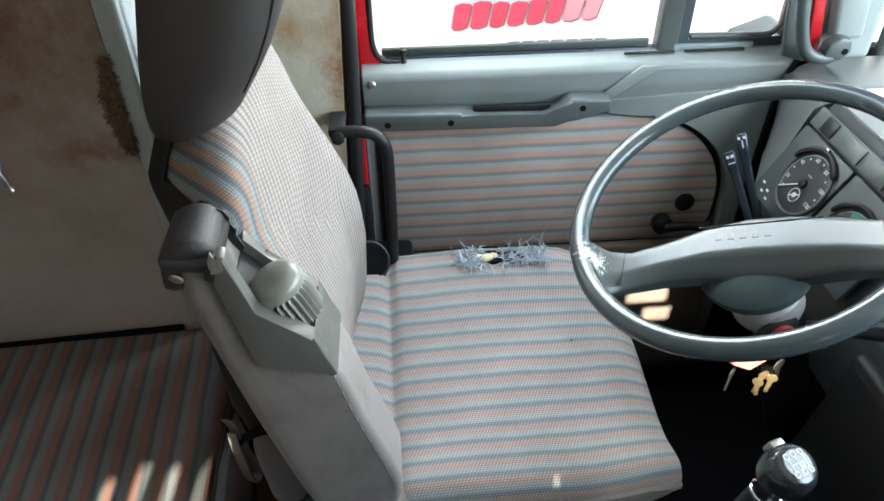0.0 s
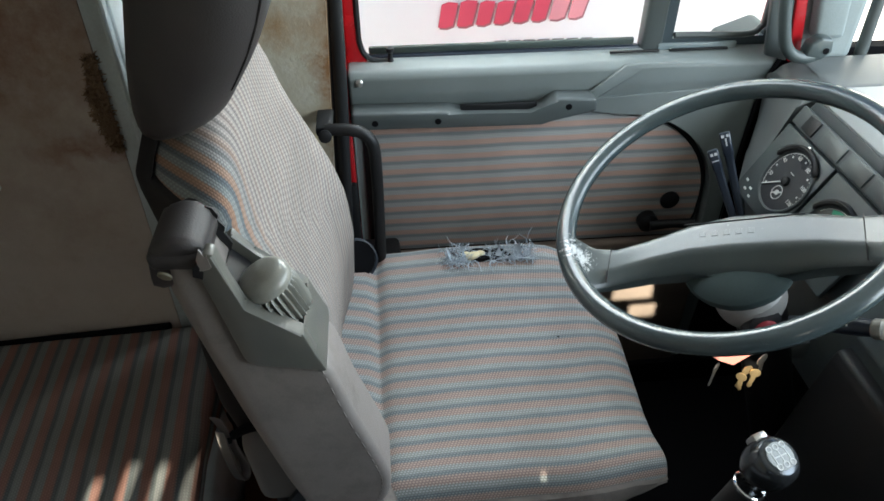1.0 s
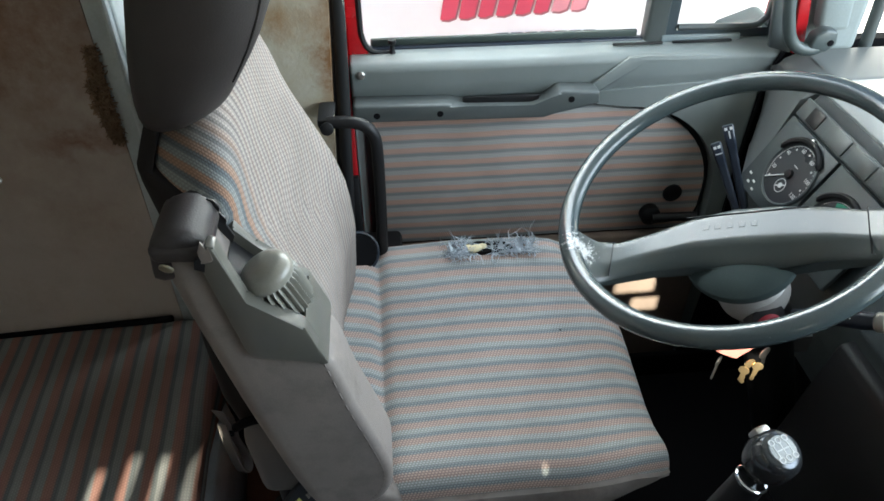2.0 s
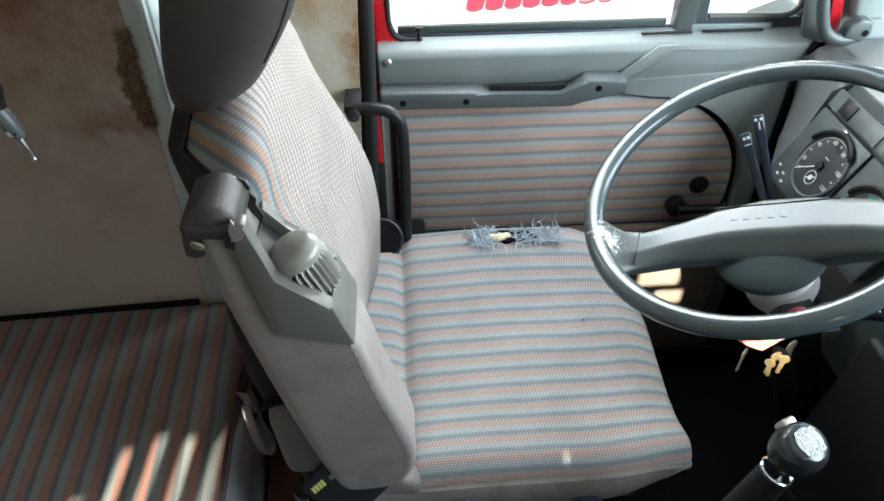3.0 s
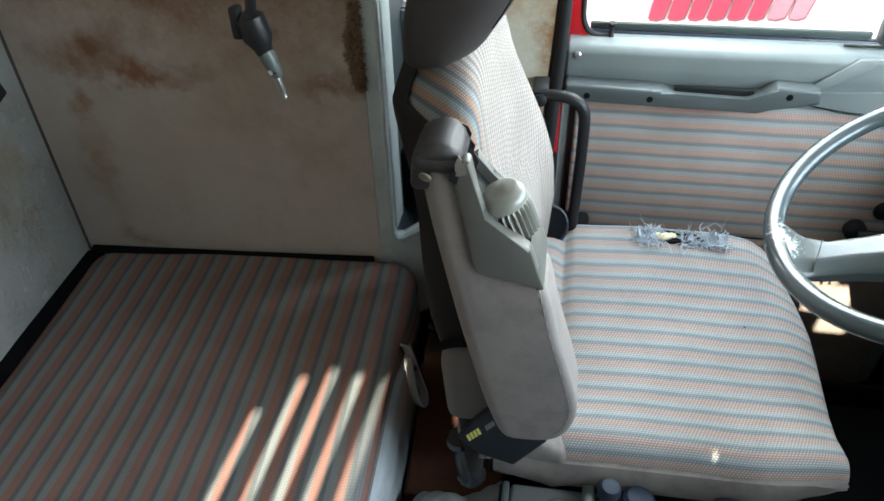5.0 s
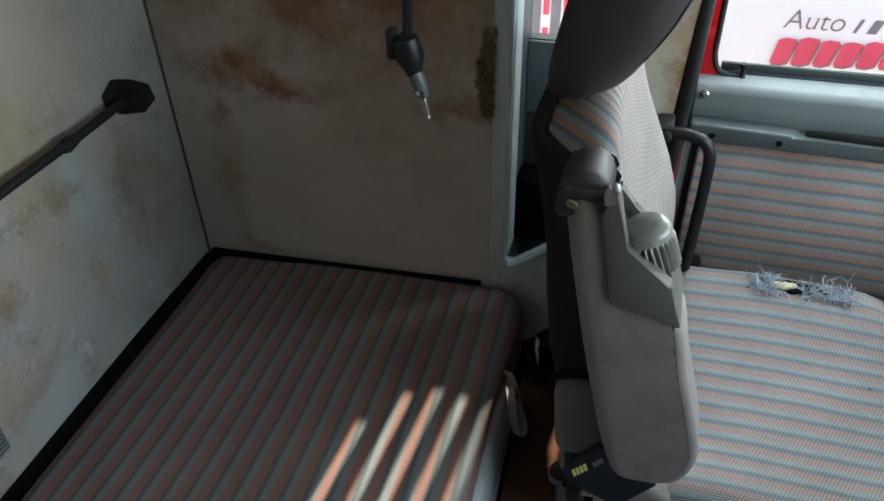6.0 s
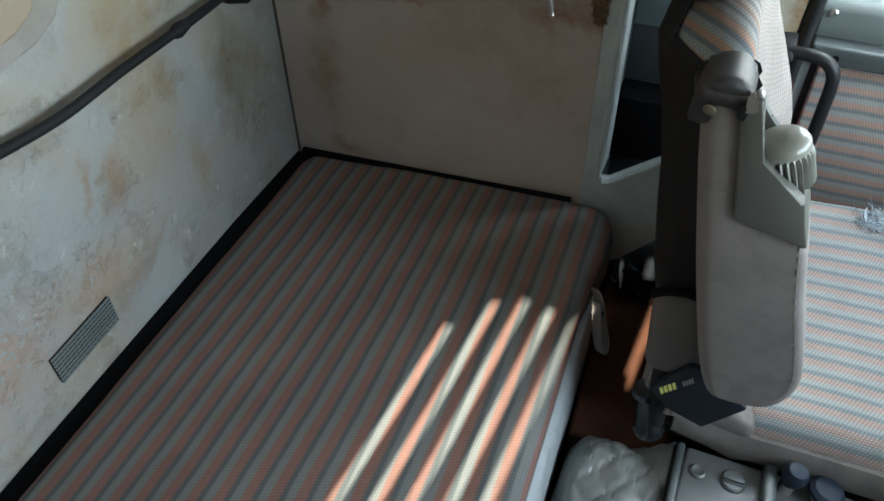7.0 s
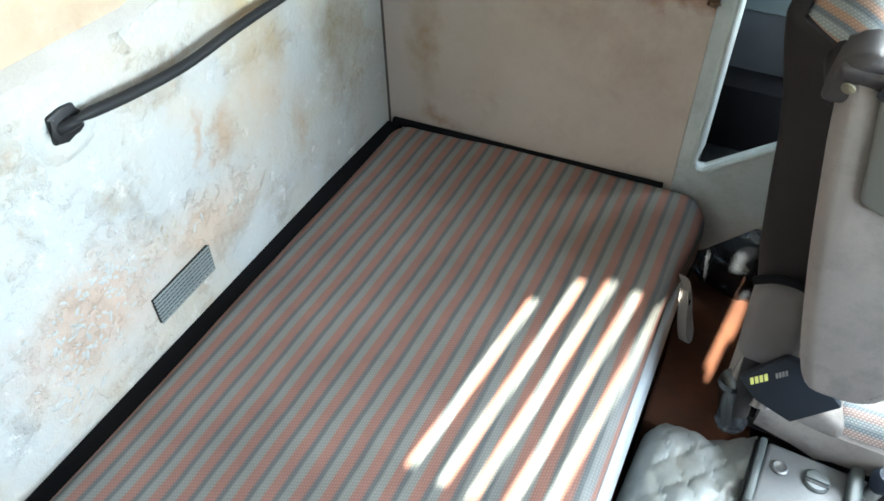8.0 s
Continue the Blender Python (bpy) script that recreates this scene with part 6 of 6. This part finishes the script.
part("switch_strip", dash_box(0.60, 1.242, 0.002, 0.038, 0.000, 0.009, 0.003), PLASTIC_DARK, dash, "switch strip above the gauges")
for y0, y1, mt in ((1.172, 1.208, BLACK), (1.085, 1.150, PLASTIC_DARK), (1.010, 1.075, PLASTIC_DARK), (0.935, 1.0, PLASTIC_DARK), (0.86, 0.925, PLASTIC_DARK)):
    part("switch", dash_box(y0, y1, 0.005, 0.035, 0.008, 0.012, 0.002), mt, dash)


GAUGE_FACE = plain("gauge_face", (0.028, 0.030, 0.034), 0.3, vary=0.1)


def numeral(word, m, size):
    """Flat figures in the built-in font, centred on the pose m."""
    curve = bpy.data.curves.new("numeral", "FONT")
    curve.body, curve.size, curve.extrude, curve.align_x, curve.align_y = word, size, 0.0003, "CENTER", "CENTER"
    ob = bpy.data.objects.new("numeral", curve)
    scene.collection.objects.link(ob)
    me = bpy.data.meshes.new_from_object(ob.evaluated_get(bpy.context.evaluated_depsgraph_get()))
    bpy.data.objects.remove(ob)
    bm = bmesh.new()
    bm.from_mesh(me)
    bpy.data.meshes.remove(me)
    bmesh.ops.transform(bm, matrix=m, verts=bm.verts)
    return bm


def gauge(y, s, radius, start, end, needle, label):
    """A round dial let into the panel: hood, face, scale line and needle."""
    face_m = dash_m(y, s, 0.010)
    ring = part("gauge_bezel", lathe([(radius + 0.007, 0), (radius + 0.006, 0.004), (radius + 0.003, 0.005), (radius, 0.003), (radius, 0.0005)], face_m, 40), PLASTIC_DASH, dash, label)
    part("gauge_face", lathe([(radius, 0.0), (radius, 0.0012), (0.0005, 0.0013)], face_m, 40), GAUGE_FACE, ring)
    hood = [face_m @ Vector(((radius + 0.008) * math.cos(a), (radius + 0.008) * math.sin(a), 0.006)) for a in [radians(40 + 5 * k) for k in range(25)]]
    part("hood", tube(hood, [0.002] + [0.006] * 23 + [0.002], 8), BLACK, ring, "black hood over the dial")
    arc = [face_m @ Vector((radius * 0.97 * math.cos(a), radius * 0.97 * math.sin(a), 0.0016)) for a in [radians(start + (end - start) * k / 24) for k in range(25)]]
    part("scale_line", tube(arc, 0.0005, 5), WHITE_MARK, ring, "white scale line")
    nm = face_m @ Matrix.Rotation(radians(needle), 4, "Z")
    part("needle", box((0.010, -0.0012, 0.003), (radius * 0.98, 0.0012, 0.0045), 0.0005, 1, None, nm), WHITE_MARK, ring, "white needle")
    part("needle_hub", lathe([(0.009, 0.001), (0.008, 0.006), (0.001, 0.007)], face_m, 16), BLACK, ring)
    return ring, face_m


speedo, dial = gauge(1.142, 0.1145, 0.055, 217, 74, 219, "black speedometer surround")
for k in range(6):
    a = radians(193 - 44 * k)
    part("numeral", numeral(str(20 + 20 * k), dial @ Matrix.Translation((0.0455 * math.cos(a), 0.0455 * math.sin(a), 0.0017)), 0.0105), WHITE_MARK, speedo, smooth=False)
for k in range(6):
    a = radians(215 - 44 * k)
    part("dot", box((-0.0016, -0.0016, 0.0013), (0.0016, 0.0016, 0.0020), 0, 1, None, dial @ Matrix.Translation((0.0465 * math.cos(a), 0.0465 * math.sin(a), 0))), WHITE_MARK, speedo, smooth=False)
for k in range(30):
    tm = dial @ Matrix.Rotation(radians(217 - 8.4 * k), 4, "Z")
    part("tick", box((0.0515, -0.0003, 0.0013), (0.0535, 0.0003, 0.0018), 0, 1, None, tm), WHITE_MARK, speedo, smooth=False)
badge_m = dial @ Matrix.Translation((0.0015, -0.0245, 0.0018))
badge = part("badge", tube([badge_m @ Vector((0.0125 * math.cos(a), 0.0125 * math.sin(a), 0)) for a in [2 * math.pi * k / 24 for k in range(25)]], 0.0008, 6, caps=False), WHITE_MARK, speedo, "small white ring mark")
part("badge_bar", box((-0.0118, -0.0012, -0.0004), (0.0118, 0.0012, 0.0004), 0, 1, None, badge_m @ Matrix.Rotation(radians(35), 4, "Z")), WHITE_MARK, badge, smooth=False)
part("badge_disc", lathe([(0.0048, -0.0004), (0.0048, 0.0005), (0.0005, 0.0006)], badge_m, 16), WHITE_MARK, badge, smooth=False)
part("unit_bar", box((-0.006, 0.016, 0.0013), (0.006, 0.0175, 0.0019), 0, 1, None, dial), WHITE_MARK, speedo, "white bar of small unreadable writing", smooth=False)
part("glint_screw", lathe([(0.006, 0), (0.006, 0.004), (0.003, 0.006), (0.001, 0.006)], dash_m(1.150, 0.050, 0.012), 14), METAL, dash, "bright screw by the dial")
tacho, dial = gauge(0.992, 0.128, 0.052, 150, 40, 226, "black rev counter surround")
for k in range(5):
    a = radians(150 - 34 * k)
    part("numeral_bar", box((-0.004, -0.0028, 0.0013), (0.004, 0.0028, 0.0019), 0, 1, None, dial @ Matrix.Translation((0.036 * math.cos(a), 0.036 * math.sin(a), 0))), WHITE_MARK, tacho, "white bar of a numeral", smooth=False)
band = bmesh.new()
for k in range(14):
    box((0.0410, -0.0026, 0.0013), (0.0485, 0.0026, 0.0019), 0, 1, band, dial @ Matrix.Rotation(radians(118 - 5.5 * k), 4, "Z"))
part("green_band", band, GREEN_MARK, tacho, "green economy band", smooth=False)
for k, (y, s) in enumerate(((1.222, 0.166), (1.212, 0.180), (1.200, 0.172), (1.190, 0.184))):
    part("lamp_mark", dash_box(y - 0.004, y + 0.004, s - 0.002, s + 0.002, 0.0098, 0.0108, 0), WHITE_MARK, dash, "small white symbol", smooth=False)

# centre stack beside the driver, black
stack = thing("centre_panel", (0.90, 0.60, 0.02), "black centre console panel beside the pedals", "console panel")
part("face", slab([(0.745, 0.40), (0.796, 0.700), (0.803, 0.712), (0.820, 0.716), (0.90, 0.71), (0.90, 0.40)], "y", 0.34, 0.846, 0.010, 4), plain("black_console_plastic", (0.010, 0.0105, 0.0115), 0.5, grain=600, grain_bump=0.2, spec=0.3), stack)
part("base", slab([(0.72, 0.03), (0.742, 0.396), (0.90, 0.396), (1.05, 0.03)], "y", 0.34, 0.836, 0.008, 3), DULL_BLACK, stack)

# pedals and their plate, in the dark footwell
for y in (0.88, 1.02, 1.14):
    pedal = thing("pedal", (1.0, y, 0.02), "black rubber pedal on a steel arm", "pedal", "pedals in the footwell")
    part("pad", box((0.98, y - 0.035, 0.12), (1.0, y + 0.035, 0.19), 0.006), RUBBER, pedal)
    part("arm", tube([(1.0, y, 0.15), (1.08, y, 0.10), (1.12, y, 0.01)], 0.008), BLACK, pedal)
wall("wall_toe", box((1.10, -0.9, 0.0), (1.14, 1.45, 0.40), 0), DULL_BLACK, "black toe board of the footwell")
solid("footwell_mat", box((0.0, 0.74, 0.0005), (1.10, 1.384, 0.012), 0.004), DULL_BLACK, "black rubber mat in the footwell", "mat")

# ---------------------------------------------------------------- front corner: post and grab handle
POST_COVER = plain("post_cover", (0.225, 0.26, 0.262), 0.5)
wall("wall_corner", slab([(0.905, 1.382), (1.03, 1.382), (1.06, 1.47), (0.94, 1.47)], "z", 0.95, Z_ROOF, 0.012, 3), POST_COVER, "grey windscreen post")
solid("corner_strip", slab([(0.898, 0.955), (0.921, 0.955), (0.850, 1.36), (0.828, 1.36)], "y", 1.368, 1.3805, 0.003), RED_PAINT, "red painted strip beside the windscreen post", "trim", "structure")
solid("corner_frame", slab([(0.850, 0.968), (0.897, 0.955), (0.827, 1.36), (0.785, 1.36)], "y", 1.372, 1.384, 0.003), PLASTIC_DARK, "dark grey frame beside the quarter window", "trim", "structure")
solid("post_seal", tube([(1.065, 1.40, 0.95), (1.055, 1.40, 1.3), (1.04, 1.40, 1.9)], 0.012), PLASTIC_DARK, "grey windscreen rubber", "trim", "structure")
solid("post_pad", slab([(0.925, 1.005), (0.985, 1.005), (0.940, 1.36), (0.862, 1.36)], "y", 1.350, 1.3815, 0.010, 3), POST_COVER, "grey post cover", "trim", "structure")
handle = thing("corner_grab_handle", (0.93, 1.33, 0.96), "grey moulded grab handle on the windscreen post", "grab handle")
part("grip", tube(smooth_path([(0.790, 1.335, 1.36), (0.822, 1.335, 1.17), (0.838, 1.335, 1.08), (0.852, 1.335, 1.03), (0.865, 1.335, 1.0), (0.885, 1.335, 0.983), (0.912, 1.335, 0.978), (0.936, 1.338, 0.986)], 6), 0.0115, 12), PLASTIC_COLUMN, handle)
part("foot", slab([(0.900, 0.984), (0.905, 1.008), (0.925, 1.020), (0.948, 1.016), (0.953, 0.990), (0.935, 0.974)], "y", 1.324, 1.352, 0.006, 3), PLASTIC_COLUMN, handle, "grey mounting foot")
part("screw_recess", lathe([(0.006, 0), (0.006, 0.0015), (0.0005, 0.0016)], aim((0.938, 1.3245, 0.994), (0, -1, 0)), 14), DULL_BLACK, handle, "dark screw recess")

# black guide bar beside the seat
belt = thing("pillar_hand_bar", (0.04, 1.27, 0.50), "black metal hand bar bolted to the door pillar", "hand bar")
part("bar", tube(smooth_path([(0.004, 1.276, 0.903), (0.045, 1.270, 0.905), (0.072, 1.268, 0.896), (0.087, 1.267, 0.872), (0.090, 1.267, 0.82), (0.089, 1.268, 0.70), (0.086, 1.27, 0.56), (0.084, 1.27, 0.45)], 6), 0.0115, 12), BLACK, belt)
part("foot", slab([(-0.014, 0.892), (-0.014, 0.910), (0.018, 0.911), (0.014, 0.892), (0.0, 0.888)], "y", 1.272, 1.345, 0.005), RUBBER, belt, "black pillar bracket")
part("bolt", lathe([(0.012, 0), (0.012, 0.004), (0.008, 0.006), (0.001, 0.006)], aim((0.003, 1.263, 0.898), (0, -1, 0.2)), 16), BLACK, belt)
part("lower_box", box((0.02, 1.30, 0.42), (0.13, 1.40, 0.56), 0.012), BLACK, belt, "black lower mounting box")

# ---------------------------------------------------------------- gear lever, brake valves, tunnel and odds and ends
lever = thing("gear_lever", (0.42, 0.60, 0.30), "gear lever with a glossy black knob and white shift pattern", "gear lever")
kt, kr = Vector((0.552, 0.602, 0.792)), Vector((0.415, 0.60, 0.30))
kway = (kt - kr).normalized()
part("stick", tube([kr, kr + kway * 0.25, kt - kway * 0.045], [0.030, 0.026, 0.020], 18), BLACK, lever)
part("collar", lathe([(0.020, 0), (0.0215, 0.002), (0.0215, 0.005), (0.019, 0.007)], aim(kt - kway * 0.052, kway), 24), CHROME, lever, "bright collar")
kn = part("knob", lathe([(0.017, -0.038), (0.025, -0.030), (0.0305, -0.015), (0.0318, 0.0), (0.0302, 0.013), (0.0250, 0.0215), (0.0220, 0.0240), (0.001, 0.0250)], aim(kt, (kway + Vector((-0.15, -0.35, 0.25))).normalized()), 32), plain("dark_polished_knob", (0.085, 0.092, 0.10), 0.2, 0.75, grain=200, grain_bump=0.03, vary=0.1), lever, "polished black knob")
km = aim(kt, (kway + Vector((-0.15, -0.35, 0.25))).normalized())
part("pattern_plate", lathe([(0.0172, 0.0240), (0.0172, 0.0262), (0.001, 0.0264)], km, 28), plain("grey_plate", (0.30, 0.32, 0.32), 0.25), kn, "grey shift plate")
for x in (-0.010, 0.0, 0.010):
    part("pattern_line", box((x - 0.0008, -0.009, 0.0262), (x + 0.0008, 0.009, 0.0268), 0, 1, None, km), WHITE_MARK, kn, smooth=False)
    for y in (-0.011, 0.011):
        part("pattern_dot", lathe([(0.0040, 0.0262), (0.0042, 0.0270), (0.0028, 0.0270), (0.0028, 0.0262)], km @ Matrix.Translation((x, y, 0)), 12), WHITE_MARK, kn, smooth=False)
part("pattern_line", box((-0.011, -0.0008, 0.0262), (0.011, 0.0008, 0.0268), 0, 1, None, km), WHITE_MARK, kn, smooth=False)
part("splitter_button", box((-0.010, 0.022, -0.006), (0.010, 0.036, 0.016), 0.004, 2, None, km), METAL, kn, "worn metal splitter button")

tunnel = thing("engine_tunnel", (0.3, 0.2, 0.0), "dark engine tunnel between the seats", "engine tunnel")
part("cover", slab([(-0.35, 0.01), (-0.35, 0.28), (-0.29, 0.34), (0.62, 0.34), (0.70, 0.30), (0.73, 0.01)], "x", -0.16, 0.71, 0.01), RUBBER, tunnel)
con = thing("brake_console", (0.2, 0.68, 0.34), "grey plastic console with brake valve knobs beside the seat", "console")
part("body", slab([(0.006, 0.60), (0.42, 0.60), (0.44, 0.66), (0.40, 0.742), (0.012, 0.738)], "z", 0.335, 0.450, 0.008, 3), plain("console_plastic", (0.135, 0.14, 0.145), 0.45, dirt=(0.08, 0.075, 0.07)), con)
part("edge_rail", box((-0.002, 0.61, 0.36), (0.010, 0.735, 0.458), 0.004), PLASTIC_DARK, con, "dark edge strip")
part("bolt", lathe([(0.013, 0), (0.013, 0.004), (0.010, 0.006), (0.006, 0.004), (0.001, 0.004)], aim((0.036, 0.694, 0.449), (0, 0, 1)), 18), plain("dull_bolt", (0.16, 0.165, 0.17), 0.45, 0.6), con, "dull bolt in a washer")
bb = part("screw_cap", lathe([(0.020, 0), (0.020, 0.004), (0.017, 0.007), (0.001, 0.007)], aim((0.090, 0.697, 0.449), (0, 0, 1)), 24), PLASTIC_DARK, con, "slotted dark screw cap")
part("coin_bar", box((0.073, 0.6935, 0.4555), (0.107, 0.7005, 0.4595), 0.0015, 2), PLASTIC_DARK, bb, "raised grip bar")
part("slot", box((0.073, 0.688, 0.4550), (0.107, 0.6920, 0.4568), 0.0005), BLACK, bb, smooth=False)
part("divider", box((0.130, 0.61, 0.448), (0.150, 0.738, 0.475), 0.006, 3), PLASTIC_DARK, con, "raised divider")
VALVE_BLUE = plain("valve_blue", (0.018, 0.025, 0.042), 0.55, spec=0.25)
for x, y, h, r in ((0.165, 0.715, 0.060, 0.019), (0.215, 0.715, 0.040, 0.026), (0.360, 0.720, 0.035, 0.028), (0.410, 0.690, 0.060, 0.014)):
    kb = part("valve_knob", lathe([(0.010, 0), (0.010, h * 0.4), (r * 0.8, h * 0.5), (r, h * 0.7), (r, h * 0.85), (r * 0.75, h), (0.001, h * 1.03)], aim((x, y, 0.448), (0.1, 0, 1)), 22), VALVE_BLUE, con, "blue-black brake valve knob")
    part("stem", lathe([(0.012, 0), (0.012, h * 0.3), (0.008, h * 0.45)], aim((x, y, 0.447), (0.1, 0, 1)), 14), METAL, kb)


def quilt():
    """Quilted foil mat with sewn diamonds, humped over the tunnel, its far corner turned up against the console."""
    rings = []
    n = 64
    for j in range(n + 1):
        y = 0.20 + 0.545 * j / n
        ring = []
        for i in range(n + 1):
            x = -0.174 + 0.170 * i / n
            a, b = (x + 0.8 * y) / 0.058, (x - 0.8 * y) / 0.058
            seam = min(abs(a - round(a)), abs(b - round(b)))
            puff = 0.0075 * min(1.0, seam / 0.16) ** 0.5
            far = max(0.0, (y - 0.66) / 0.085)
            z = 0.408 + 0.016 * math.sin(math.pi * (x + 0.18) / 0.19) - 0.050 * far ** 2.2 * (1 - max(0.0, (x + 0.07) / 0.07)) + puff
            z += 0.011 * noise.noise((x * 14, y * 11, 2)) + 0.006 * noise.noise((x * 34, y * 30, 5)) - 0.05 * max(0.0, (-0.14 - x) / 0.034) ** 2
            z += 0.030 * max(0.0, (x + 0.06) / 0.06) * max(0.0, (y - 0.62) / 0.12)
            ring.append((x, y, z))
        rings.append(ring)
    bm = loft(rings, closed=False, caps=False)
    ext = bmesh.ops.extrude_face_region(bm, geom=list(bm.faces))
    bmesh.ops.translate(bm, vec=(0, 0, -0.012), verts=[g for g in ext["geom"] if isinstance(g, bmesh.types.BMVert)])
    return bm


mat = thing("quilted_mat", (-0.09, 0.55, 0.34), "silver quilted insulation mat draped over the engine tunnel", "mat")
part("quilt", quilt(), SILVER, mat)
part("binding", tube([(-0.004, 0.32, 0.425), (-0.003, 0.5, 0.43), (-0.002, 0.66, 0.442), (-0.002, 0.735, 0.440)], 0.005, 8), BLACK, mat, "black edge binding")

# carpeted step and a black bag behind the seat
solid("carpet_step", slab([(-0.186, 0.757), (-0.005, 0.757), (-0.005, 1.384), (-0.212, 1.384), (-0.212, 1.13), (-0.199, 0.99)], "z", 0.0, 0.34, 0.008), CARPET, "red-brown carpeted step behind the seat", "step", "structure")
sack = bmesh.new()
bmesh.ops.create_icosphere(sack, subdivisions=4, radius=1.0, matrix=Matrix.Translation((-0.120, 1.200, 0.395)) @ Matrix.Diagonal((0.095, 0.080, 0.075, 1)))
for v in sack.verts:
    p = v.co.copy()
    v.co += 0.020 * Vector((noise.noise(p * 16), noise.noise(p * 16 + Vector((7, 0, 0))), noise.noise(p * 16 + Vector((0, 7, 0)))))
    v.co += 0.014 * Vector((noise.noise(p * 40), 0, noise.noise(p * 40 + Vector((3, 0, 0)))))
    v.co.z = max(v.co.z, 0.3405)
solid("black_bag", sack, GLOSS_BLACK, "crumpled glossy black plastic bag behind the seat", "bag")
